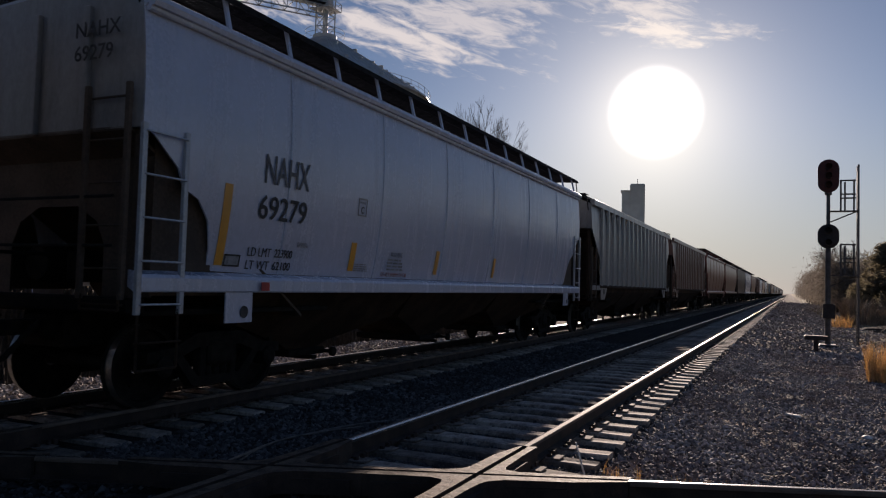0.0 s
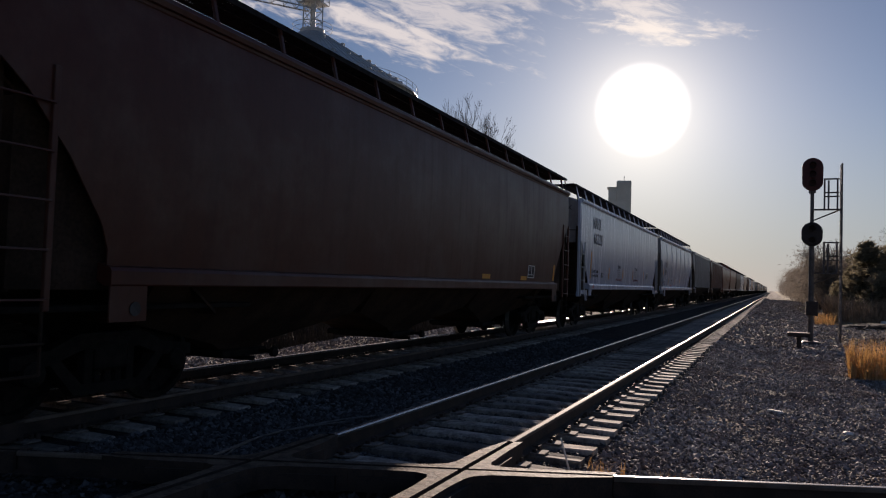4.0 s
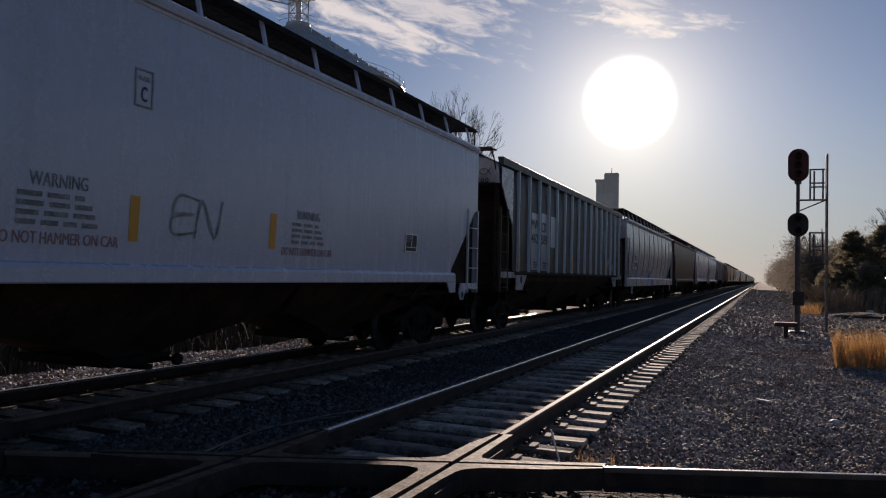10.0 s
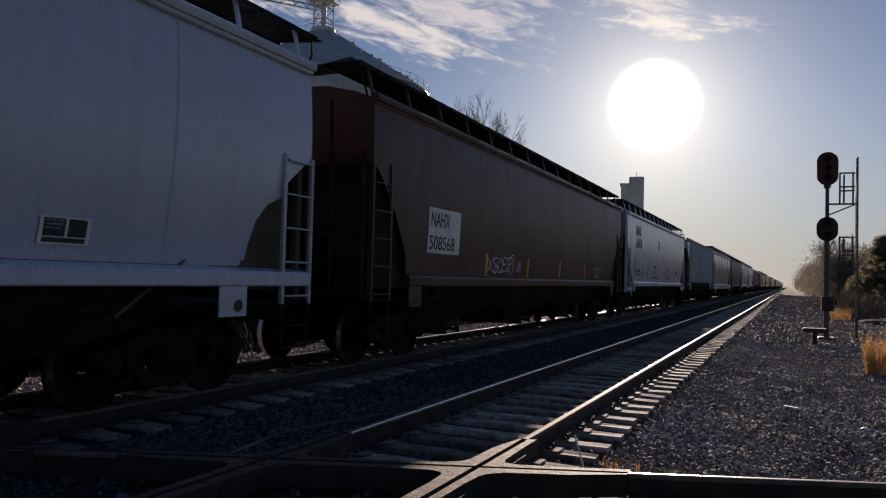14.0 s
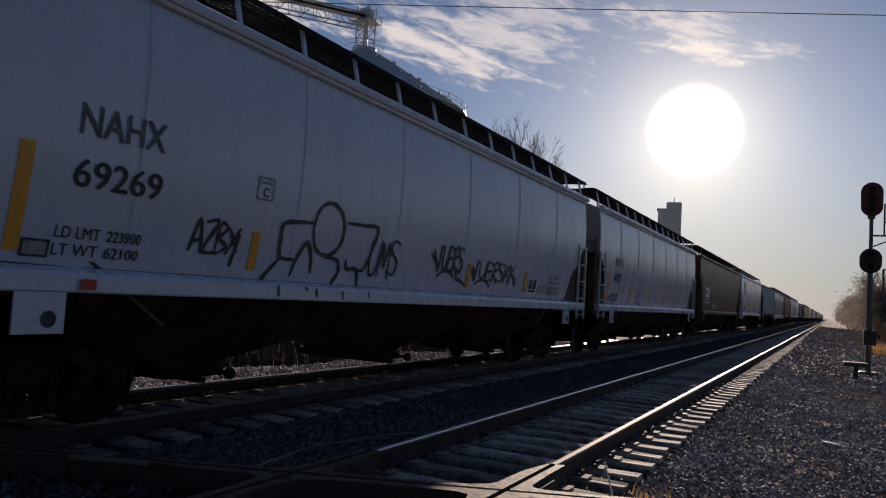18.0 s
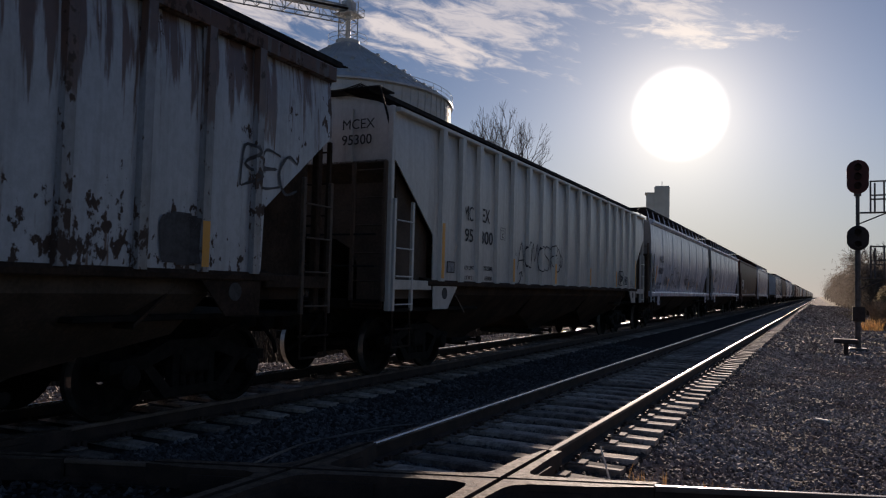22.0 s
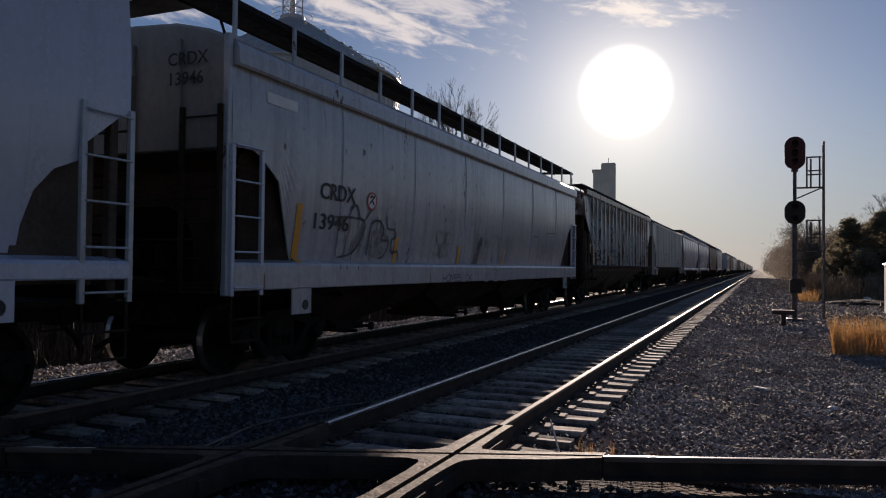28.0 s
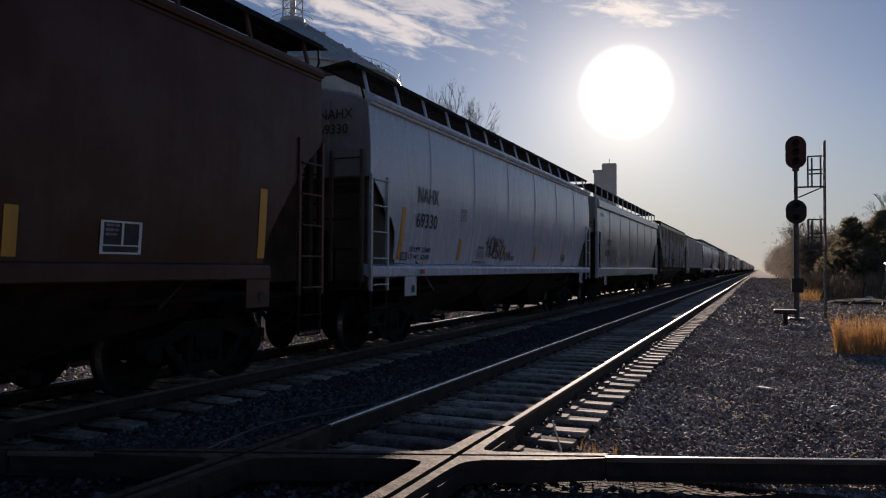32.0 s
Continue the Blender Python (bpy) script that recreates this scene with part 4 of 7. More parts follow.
def hopper_car(spec, near):
    """A covered hopper car with its middle at the origin, rails at z = 0, the far end towards +y."""
    length, ribbed, skin = spec["length"], spec.get("ribs", 0), spec["skin"]
    cut = spec.get("cut", STEP_CUT)
    low = cut[-1][1]
    h, zc = length / 2, cut[0][1]
    trim = spec.get("trim", skin)
    car = thing("hopper_car", spec["label"], "freight car", group="cars of the grain train")
    bulge = spec.get("bulge", 0.0)
    car["half"], car["bulge"] = h, bulge
    for sx in (1, -1):
        side = part("side_panel", side_panel(length, cut, low, spec.get("seams", 7), sx, skin, bulge), car)
        if ribbed and sx > 0:
            car["rib_half"], car["ribs_y"] = spec.get("rib_w", 0.11) * 0.5, []
        if ribbed:
            span = length - 2 * spec.get("inset", 1.42)
            for i in range(ribbed):
                y = spec["rib_at"][i] if "rib_at" in spec else spec.get("rib_shift", 0.0) - span / 2 + span * i / (ribbed - 1)
                if sx > 0:
                    car["ribs_y"] = [*car["ribs_y"], y]
                rib = cached(("rib", low, spec["rib_skin"].name, spec.get("rib_w", 0.11)),
                             lambda: Shape().prism([(-spec.get("rib_w", 0.11) / 2, 0.0), (spec.get("rib_w", 0.11) / 2, 0.0), (spec.get("rib_w", 0.11) * 0.36, 0.075), (-spec.get("rib_w", 0.11) * 0.36, 0.075)], "z", low - 0.02, 4.07).mesh("rib", spec["rib_skin"]))
                part("rib", rib, side, Matrix.Translation((sx * 1.545, y, 0)) @ pose(0, 0, 0, 0, 0, -90 if sx > 0 else 90))
        else:
            for i in range(1, spec.get("seams", 7)):
                y = -h + length * i / spec.get("seams", 7)
                seam = cached(("seam", spec.get("seam_skin", skin).name, low, bulge), lambda: seam_mesh(low, spec.get("seam_skin", skin), bulge))
                if near:
                    part("seam", seam, side, Matrix.Translation((sx * 1.5545, y, 0)) @ pose(0, 0, 0, 0, 0, -90 if sx > 0 else 90))
        part("top_chord", chord_mesh(length, sx, spec.get("chord", "tube"), trim), car)
        z0 = low - spec.get("sill", 0.18) if not ribbed else low - 0.10
        inset = 1.1 if ribbed else spec.get("sill_inset", 0.02)
        sill = cached(("sill", length, sx, z0, low, inset, trim.name), lambda: Shape().prism(
            [(sx * 1.41, z0 + 0.05), (sx * 1.50, z0), (sx * 1.585, z0), (sx * 1.595, z0 + 0.015), (sx * 1.595, low - 0.04), (sx * 1.575, low - 0.005), (sx * 1.41, low + 0.035)],
            "y", -h + inset, h - inset).mesh("side_sill", trim if not ribbed else HOPPER))
        part("side_sill", sill, car)
        walk_way = part("walkway", walkway_mesh(length, sx, *spec.get("walk", (0.78, 1.40, 4.62))), car)
        if near and not ribbed:
            post = post_mesh(trim if not ribbed else GRATE, -sx * spec.get("lean", 0.25))
            n = 15
            for i in range(n):
                part("bracket", post, walk_way, pose(sx * 1.44, -h + 0.15 + (length - 0.3) * i / (n - 1), 4.14))
    part("roof", roof_mesh(length, skin), car)
    part("hatch_cover", hatch_mesh(length), car)
    slope = spec.get("slope", HOPPER)
    for end in (-1, 1):
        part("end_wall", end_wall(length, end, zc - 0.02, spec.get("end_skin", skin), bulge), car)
        sheet = part("slope_sheet", slope_sheet(length, end, zc, slope), car)
        part("bulkhead", bulkhead_mesh(length, end, zc, slope), car)
        part("corner_plate", gusset_mesh(length, end, cut, slope), car)
        part("corner_plate", gusset_mesh(length, end, cut, slope), car, pose(-2.79, 0, 0))
        part("end_beam", cached("endbeam", lambda: Shape().box(-1.45, 1.45, -0.11, 0.11, 1.06, 1.22, 0.02).mesh("end_beam", BLACK)), car, pose(0, end * (h - 0.11), 0))
        if near:
            for x in (-0.75, 0.0, 0.75):
                post_me = cached(("endpost", zc, spec.get("end_skin", skin).name), lambda: Shape().box(-0.05, 0.05, -0.03, 0.03, zc - 0.02, 4.15, 0.01).mesh("end_post", spec.get("end_skin", skin)))
                part("end_post", post_me, car, pose(x, end * (h + 0.028), 0))
            for x in (-1.42, 1.42):
                part("corner_post", cached(("cpost", zc, slope.name), lambda: Shape().box(-0.05, 0.05, -0.05, 0.05, 1.1, zc, 0.012).mesh("corner_post", slope)), car, pose(x, end * (h - 0.11), 0))
        if spec.get("corner") and near:
            for x in (-1.5, 1.5):
                part("corner_stile", cached(("stile_post", trim.name), lambda: Shape().box(-0.045, 0.045, -0.04, 0.04, 1.06, TOP + 0.02, 0.012).mesh("corner_stile", trim)), car, pose(x, end * (h + 0.03), 0))
        part("coupler", coupler_mesh(end), car, pose(0, end * h, 0))
        part("end_deck", cached(("deck", end), lambda: Shape().box(-1.38, 1.38, *sorted((0.0, -end * 3.3)), 1.03, 1.09, 0.01).box(-0.34, 0.34, *sorted((0.02 * end, -end * 3.2)), 0.66, 1.03, 0.02)
                                 .mesh("end_deck", BLACK)), car, pose(0, end * (h - 0.24), 0))
        truck = part("truck", bolster_mesh(), car, pose(0, end * (h - 1.75), 0), "dark cast steel truck")
        for sx in (-1, 1):
            part("side_frame", frame_mesh(), truck, pose(sx * 1.0, 0, 0))
        for q in (-1, 1):
            part("brake_beam", cached(("beam", q), lambda: Shape().box(-0.72, 0.72, -0.05, 0.05, 0.30, 0.46, 0.02).box(-0.8, -0.66, -0.03, 0.13 * q, 0.28, 0.62, 0.01).box(0.66, 0.8, -0.03, 0.13 * q, 0.28, 0.62, 0.01)
                                      .tube((0.1, 0, 0.4), (0.1, -0.3 * q, 0.95), 0.03, n=5).mesh("brake_beam", BLACK)), truck, pose(0, q * 0.36, 0))
        for y in (-0.89, 0.89):
            ws = part("wheelset", wheelset_mesh(), truck, pose(0, y, 0.457), "dark wheels with bright rims")
            if near:
                WHEELSETS.append((ws, y))
    bays = spec.get("bays", 3)
    room = length - 3.9
    for i in range(bays):
        b = part("hopper_bay", bay_mesh(round(room / bays, 3), spec.get("bay_skin", HOPPER)), car, pose(0, -room / 2 + room * (i + 0.5) / bays, 0))
        part("outlet_gate", gate_mesh(), b)
    part("centre_sill", cached(("csill", length), lambda: Shape().box(-0.18, 0.18, -h + 0.1, h - 0.1, 0.74, 1.02, 0.02).mesh("centre_sill", BLACK)), car)
    if near:
        part("air_reservoir", brake_gear(), car, pose(-0.5, -h + 0.8, 1.55))
        # ladders of white cars are painted grey to look shaded
        rail = spec.get("ladder", GREY if skin is WHITE else trim)
        for sx in (1, -1):
            for end in (-1, 1):
                top = zc + (0.02 if not ribbed else -0.6)
                y = end * h - (0.0 if end < 0 else 0.56)
                lad = ladder(car, "ladder", Matrix.Translation((sx * 1.56, y, 0)) @ Matrix.Diagonal((sx, 1, 1, 1)), 1.06, top, 0.52, rail)
                for r in range(int((top - 1.15) / 0.42) + 1):
                    part("rung", rung_mesh(rail), lad, pose(0, 0, 1.16 + 0.42 * r))
                if not ribbed:
                    drop, lean = (0.22, 0.16) if spec.get("foot") else (0.36, 0.0)
                    part("jacking_plate", cached(("jack", end, drop, trim.name), lambda: Shape().prism([(max(0, end) * lean, -drop), (0.45 + min(0, end) * lean, -drop), (0.45, 0.0), (0, 0.0)], "x", 0, 0.02).mesh("jacking_plate", trim)), car,
                         pose(sx * 1.57 - 0.01, end * (h - 1.45) - 0.22, z0 + 0.02))
                    if spec.get("foot"):
                        part("step_plate", cached(("foot", end, trim.name), lambda: Shape().prism([(0, 1.13), (-end * 0.66, 1.13), (-end * 0.72, 1.05), (-end * 0.80, 0.92), (-end * 0.90, 0.92), (-end * 0.97, 1.02),
                                                                                                (-end * 0.97, 1.12), (-end * 0.90, 1.26), (0, 1.26)], "x", -0.02, 0.02).mesh("step_plate", trim)), car, pose(sx * 1.565, end * h, 0))
                    if sx > 0:
                        # flat black disc paints the dark inside of the jacking hole
                        part("jack_hole", cached("jackhole", lambda: Shape().lathe([(0.0, 0.0), (0.07, 0.0), (0.07, 0.004), (0.0, 0.004)], "x", 12).mesh("jack_hole", LETTER)), car, pose(1.586, end * (h - (0.86 if spec.get("foot") else 1.45)) + (0.0 if spec.get("foot") else 0.08), 1.02 if spec.get("foot") else z0 - 0.22))
                else:
                    part("end_gusset", cached(("gusset", end, trim.name), lambda: Shape().prism([(0, 0), (end * -1.0, 0), (end * -0.55, -0.46), (end * -0.02, -0.46)], "x", 0, 0.02).mesh("end_gusset", spec.get("gusset", trim))), car,
                         pose(sx * 1.56 - 0.01, end * (h - 1.3), low - 0.02))
                    if sx > 0:
                        # wider black disc, again the hole's inner shade as colour
                        part("jack_hole", cached("jackhole_wide", lambda: Shape().lathe([(0.0, 0.0), (0.10, 0.0), (0.10, 0.004), (0.0, 0.004)], "x", 14).mesh("jack_hole", LETTER)), car, pose(1.571, end * (h - 1.72), low - 0.22))
                    part("end_sill", cached(("endsill", trim.name), lambda: Shape().box(-0.02, 0.03, 0, 1.22, -0.02, 0.13, 0.008).mesh("end_sill", spec.get("gusset", trim))), car, pose(sx * 1.55, end * h - (0.0 if end < 0 else 1.22), 1.40))
        for end in (-1, 1):
            e = ladder(car, "end_ladder", Matrix.Translation((1.45, end * (h + 0.10), 0)) @ pose(0, 0, 0, 0, 0, 90), 1.2, 3.3, 1.1, slope)
            for r in range(5):
                part("rung", rung_mesh(slope), e, pose(0, 0, 1.5 + 0.42 * r))
        for end in (-1, 1):
            y0, y1 = sorted((-0.25 * end, 0.22 * end))
            deck = part("end_platform", cached(("platform", end), lambda: Shape().box(-1.36, 1.36, y0, y1, 4.615, 4.64, 0.004).mesh("end_platform", GRATE)), car, pose(0, end * h, spec.get("walk", (0, 0, 4.62))[2] - 4.62))
            grip = cached(("grip", end), lambda: Shape().pipe([(0, end * -0.05, 4.05), (0, end * 0.12, 4.35), (-0.06, end * 0.2, 4.64)], 0.018, 5).mesh("stanchion", GRATE))
            for sx in (-1, 1):
                part("stanchion", grip, deck, pose(sx * 1.42, 0, 0, 0, 0, 0) @ Matrix.Diagonal((sx, 1, 1, 1)))
            for z in (1.72, 2.2):
                part("crossbar", cached("crossbar", lambda: Shape().tube((-1.3, 0, 0), (1.3, 0, 0), 0.016).mesh("crossbar", GRATE)), car, pose(0, end * (h + 0.1), z))
        wheel = cached("brakewheel", lambda: Shape().lathe([(0.24, -0.02), (0.275, 0.0), (0.24, 0.02), (0.235, 0.0), (0.24, -0.02)], "y", 20).tube((-0.24, 0, 0), (0.24, 0, 0), 0.012).tube((0, 0, -0.24), (0, 0, 0.24), 0.012).mesh("brake_wheel", BLACK))
        part("brake_wheel", wheel, car, pose(-0.75, -h - 0.16, 2.6))
    return car


# far end and near end of every car when the clip begins, metres along the track
def label(colour, shape, more=""):
    return ("%s %s covered hopper car%s" % (colour, shape, more)).strip()


SMOOTH = dict(bulge=0.13, cut=STEP_CUT, skin=WHITE, end_skin=END_SHADE, seams=7, label=label("white", "smooth-sided", " with brown end bays"), slope=HOPPER_TAN)
ANGLED = dict(bulge=0.04, sill_inset=1.26, foot=True, corner=True, cut=DIAG_CUT, skin=WHITE, end_skin=END_SHADE, seams=0, chord="tube", label=label("white", "smooth-sided", " with angled corners"), slope=HOPPER)
OXIDE = dict(bulge=0.05, sill_inset=1.22, cut=STEEP_CUT, skin=BROWN, seams=0, label=label("dark brown", "smooth-sided"), slope=HOPPER)
PLATED = dict(bulge=0.14, corner=True, cut=HIGH_CUT, skin=GREY, seams=10, seam_skin=SEAM_DARK, sill=0.40, label=label("grimy grey", "smooth-sided", " with dark weld seams"), slope=HOPPER, bays=4)
LIPPED = dict(bulge=0.11, corner=True, sill=0.34, cut=ROUND_CUT, skin=WHITE_OLD, end_skin=END_SHADE, seams=7, seam_skin=GREY, lean=0.0, chord="lip", label=label("worn white", "round-sided", " with spray tags"), slope=HOPPER, ladder=WHITE)
RIB_DARK = dict(cut=DEEP_CUT, skin=DARK, rib_skin=RIB_PALE, ribs=16, inset=1.01, rib_shift=0.33, chord="angle", walk=(0.3, 0.75, 4.44), trim=DARK, rib_w=0.075, end_skin=GREY, gusset=GREY, ladder=HOPPER_TAN,
                label=label("dark grey", "ribbed", " with pale posts"))
RIB_WHITE = dict(corner=True, cut=RIB_CUT, skin=CREAM, rib_skin=CREAM, ribs=17, rib_at=(-7.34, -6.58, -5.81, -4.93, -4.08, -3.15, -2.25, -1.33, -0.34, 0.69, 1.72, 2.72, 3.70, 4.65, 5.55, 6.45, 7.34), chord="thin", rib_w=0.20, walk=(0.75, 1.2, 4.40), slope=HOPPER_TAN, ladder=CREAM, label=label("pale grey", "ribbed", " with brown end bays"))
RIB_RUSTY = dict(cut=RIB_CUT, skin=RUSTY, rib_skin=RIB_RUST, ribs=18, rib_at=(-7.52, -6.79, -6.05, -5.18, -4.32, -3.49, -2.62, -1.70, -0.74, 0.21, 1.14, 2.08, 3.02, 3.93, 4.76, 5.58, 6.37, 7.15), chord="angle", walk=(1.12, 1.50, 4.38), trim=TRIM_RUST, rib_w=0.15, gusset=HOPPER, ladder=HOPPER_TAN, slope=HOPPER, bay_skin=HOPPER_TAN,
                 label=label("rust-streaked white", "ribbed", " with peeling paint"))
RIB_TAN = dict(cut=RIB_CUT, skin=TAN, rib_skin=TAN, ribs=16, chord="angle", walk=(0.3, 0.75, 4.44), rib_w=0.15, label=label("faded tan", "ribbed"))
RIB_GREY = dict(cut=RIB_CUT, skin=WEATHERED, rib_skin=WEATHERED, ribs=17, inset=1.3, chord="angle", rib_w=0.22, walk=(0.75, 1.2, 4.40), slope=HOPPER, ladder=HOPPER_TAN, label=label("weathered grey", "ribbed"))
RED_SMOOTH = dict(bulge=0.10, cut=DIAG_CUT, skin=RED, seams=6, label=label("red oxide", "smooth-sided"))

CARS = {}
CONSIST = [("c0", SMOOTH, 5.27, 21.75), ("c1", ANGLED, -13.48, 3.71), ("c2", OXIDE, -33.20, -15.12), ("c3", PLATED, -53.65, -34.77),
           ("c4", RIB_DARK, -71.86, -55.26), ("c5", ANGLED, -90.62, -73.42), ("c6", OXIDE, -110.10, -91.96), ("c7", SMOOTH, -128.16, -111.69),
           ("c8", SMOOTH, -146.04, -129.56), ("c9", RIB_WHITE, -165.26, -147.50), ("c10", RIB_RUSTY, -184.10, -166.90), ("c11", LIPPED, -203.50, -185.75),
           # c14 stays out of view; an extra car added for its shadow
           ("c12", SMOOTH, -221.52, -205.04), ("c13", OXIDE, -241.00, -222.97), ("c14", SMOOTH, -259.00, -242.50)]
KEYED = []
for key, kind, a, b in CONSIST:
    car = hopper_car(dict(kind, length=round(b - a, 2)), True)
    CARS[key] = car
    KEYED.append((car, (a + b) / 2))
front = 23.3
AHEAD = [RIB_GREY, RIB_TAN, RED_SMOOTH, RED_SMOOTH, OXIDE, SMOOTH, RED_SMOOTH, RIB_TAN, SMOOTH, RED_SMOOTH, ANGLED, OXIDE]
for i in range(40):
    kind = AHEAD[i % len(AHEAD)]
    if i < 3:
        car = hopper_car(dict(kind, length=16.5), True)
    else:
        first = next((c for c, k in KEYED if c.get("far_kind") == kind["label"]), None)
        if first is None:
            car = hopper_car(dict(kind, length=16.5), False)
            car["far_kind"] = kind["label"]
        else:
            car = copy_thing(first, pose(0, 0, 0))
    KEYED.append((car, front + 8.25))
    front += 16.5 + 1.5


# ---------- lettering, tapes and spray paint on the cars: low corner and high corner along the side ----------
def bent(car, me, y0, z0, sy, sz, x, over_ribs=False):
    """A copy of a flat mesh (its x along the car, its y upwards) laid on the curved side that faces +x, or on the sill below it; it steps over ribs."""
    out = me.copy()
    bulge, ribs = car["bulge"], list(car.get("ribs_y", ()))
    for v in out.vertices:
        a, b, c = v.co
        y, z = y0 + a * sy, z0 + b * sz
        step = 0.0565 if over_ribs and any(abs(y - q) < car["rib_half"] for q in ribs) else 0.0
        v.co = (x + 0.031 + c if bulge and z < 1.452 else x + step + flank(z, bulge) - 1.56 + c, y, z)
    return out


def fitted(car, me, name, y0, z0, y1, z1, x=1.566, tag_label=""):
    """Puts a flat mesh into a box on the side that faces +x."""
    c = np.array([v.co[:] for v in me.vertices])
    a, b = c.min(0), c.max(0)
    sy, sz = (y1 - y0) / max(1e-6, b[0] - a[0]), (z1 - z0) / max(1e-6, b[1] - a[1])
    return part(name, bent(car, me, y0 - a[0] * sy, z0 - a[1] * sz, sy, sz, x), car, None, tag_label)


def strokes(car, lines, mat, thick=0.035, x=1.567, steps=5, words="sprayed scrawl"):
    """Spray-can lines along the side: each is a few points (along the car, height), smoothed, laid on as a ribbon that thins at its ends."""
    s = Shape()
    for k, line in enumerate(lines):
        pts = [Vector(p) for p in (swing(line, steps) if steps > 1 else line)]
        n = len(pts)
        left, right = [], []
        for i, p in enumerate(pts):
            d = (pts[min(n - 1, i + 1)] - pts[max(0, i - 1)])
            d = d.normalized() if d.length > 1e-6 else Vector((1, 0))
            t = 0.5 * thick * (0.55 + 0.45 * math.sin(math.pi * (i + 0.5) / n)) * (1 + 0.18 * math.sin(1.7 * i + k))
            left.append((p.x - d.y * t, p.y + d.x * t, 0.0004 * (k % 5)))
            right.append((p.x + d.y * t, p.y - d.x * t, 0.0004 * (k % 5)))
        s.add(left + right, [(i, n + i, n + i + 1, i + 1) for i in range(n - 1)])
    return tagged(part("spray_tag", bent(car, s.mesh("spray_tag", mat), 0, 0, 1, 1, x, True), car, None, words), kind="stuff")


def fill(car, outline, mat, x=1.5655, words="block of spray paint"):
    """A patch of sprayed colour with a smooth outline, in thin rows that follow the side."""
    pts = swing([*outline, outline[0]], 5)
    zs = [p[1] for p in pts]
    s, n = Shape(), 26
    for i in range(n):
        z0, z1 = (min(zs) + (max(zs) - min(zs)) * (i + q) / n for q in (0, 1))
        cut = sorted(p[0] + (q[0] - p[0]) * ((z0 + z1) / 2 - p[1]) / (q[1] - p[1]) for p, q in zip(pts, pts[1:]) if (p[1] - (z0 + z1) / 2) * (q[1] - (z0 + z1) / 2) < 0)
        for a, b in zip(cut[::2], cut[1::2]):
            m = max(1, int((b - a) / 0.15))
            for j in range(m):
                c, d = a + (b - a) * j / m, a + (b - a) * (j + 1) / m
                s.add([(c, z0, 0), (d, z0, 0), (d, z1, 0), (c, z1, 0)], [(0, 1, 2, 3)])
    return tagged(part("spray_fill", bent(car, s.mesh("spray_fill", mat), 0, 0, 1, 1, x, True), car, None, words), kind="stuff")


# loose hand-drawn strokes in a unit box, strung together into tags
HAND = {
    "v": [[(-0.5, 0.8), (0.05, 0.25), (0.2, 0.0), (0.3, 0.5), (0.28, 1.0), (0.42, 0.9)]],
    "u": [[(0.0, 1.0), (0.02, 0.35), (0.22, 0.0), (0.5, 0.2), (0.62, 1.02)]],
    "e": [[(0.62, 0.92), (0.15, 1.0), (0.05, 0.55), (0.5, 0.56), (0.05, 0.45), (0.12, 0.02), (0.66, 0.12)]],
    "r": [[(0.1, -0.05), (0.14, 1.0)], [(-0.05, 0.85), (0.4, 1.08), (0.62, 0.75), (0.12, 0.48), (0.7, -0.12)]],
    "o": [[(0.3, 1.0), (0.0, 0.6), (0.15, 0.05), (0.5, 0.1), (0.62, 0.6), (0.3, 1.0), (0.2, 0.85)]],
    "s": [[(0.62, 0.92), (0.2, 1.0), (0.06, 0.7), (0.55, 0.4), (0.45, 0.02), (-0.05, 0.1)]],
    "k": [[(0.1, 0.95), (0.15, -0.05)], [(0.65, 1.0), (0.15, 0.45), (0.45, 0.35), (0.72, -0.15)]],
    "h": [[(0.05, 1.05), (0.1, -0.02)], [(0.0, 0.5), (0.55, 0.52)], [(0.5, 1.0), (0.55, -0.1)]],
    "m": [[(0.0, 0.0), (0.12, 1.0), (0.32, 0.3), (0.52, 1.0), (0.7, -0.05)]],
    "i": [[(0.2, 0.7), (0.22, 0.0)], [(0.2, 0.95), (0.24, 0.9)]],
    "c": [[(0.6, 0.85), (0.25, 1.0), (0.0, 0.5), (0.25, 0.0), (0.65, 0.15)]],
    "n": [[(0.0, 0.0), (0.08, 1.0), (0.5, 0.05), (0.6, 1.05)]],
    "z": [[(0.0, 0.95), (0.6, 1.0), (0.05, 0.05), (0.68, 0.0)]],
    "x": [[(0.0, 0.9), (0.6, 0.1)], [(0.58, 0.95), (0.0, 0.0)]],
    "b": [[(0.05, 0.0), (0.1, 1.0), (0.5, 0.9), (0.15, 0.55), (0.6, 0.3), (0.08, 0.0)]],
    "a": [[(0.0, 0.0), (0.3, 1.05), (0.6, -0.05)], [(0.1, 0.35), (0.55, 0.4)]],
    ".": [[(0.1, 0.05), (0.16, 0.0)]],
}


def tag_line(car, marks, y0, z0, y1, z1, mat, thick=0.03, more=(), x=1.567):
    """A sprayed tag: the marks share the box from (y0, z0) to (y1, z1); more: further strokes of its own."""
    step = (y1 - y0) / len(marks)
    rnd, lines = random.Random(int(abs(y0) * 100)), []
    for i, mark in enumerate(marks):
        up = rnd.uniform(-0.06, 0.08)
        for line in HAND[mark]:
            lines.append([(y0 + step * (i - 0.1 + p[0] * 1.65) + 0.1 * step * p[1], z0 + (z1 - z0) * (p[1] + up)) for p in line])
    return strokes(car, lines + [list(m) for m in more], mat, thick * 1.35, x)


def text_box(car, text, y0, z0, y1, z1, mat=None, x=1.566):
    fitted(car, letters(text, 0.3, mat or LETTER), "lettering", y0, z0, y1, z1, x, "stencilled black lettering")


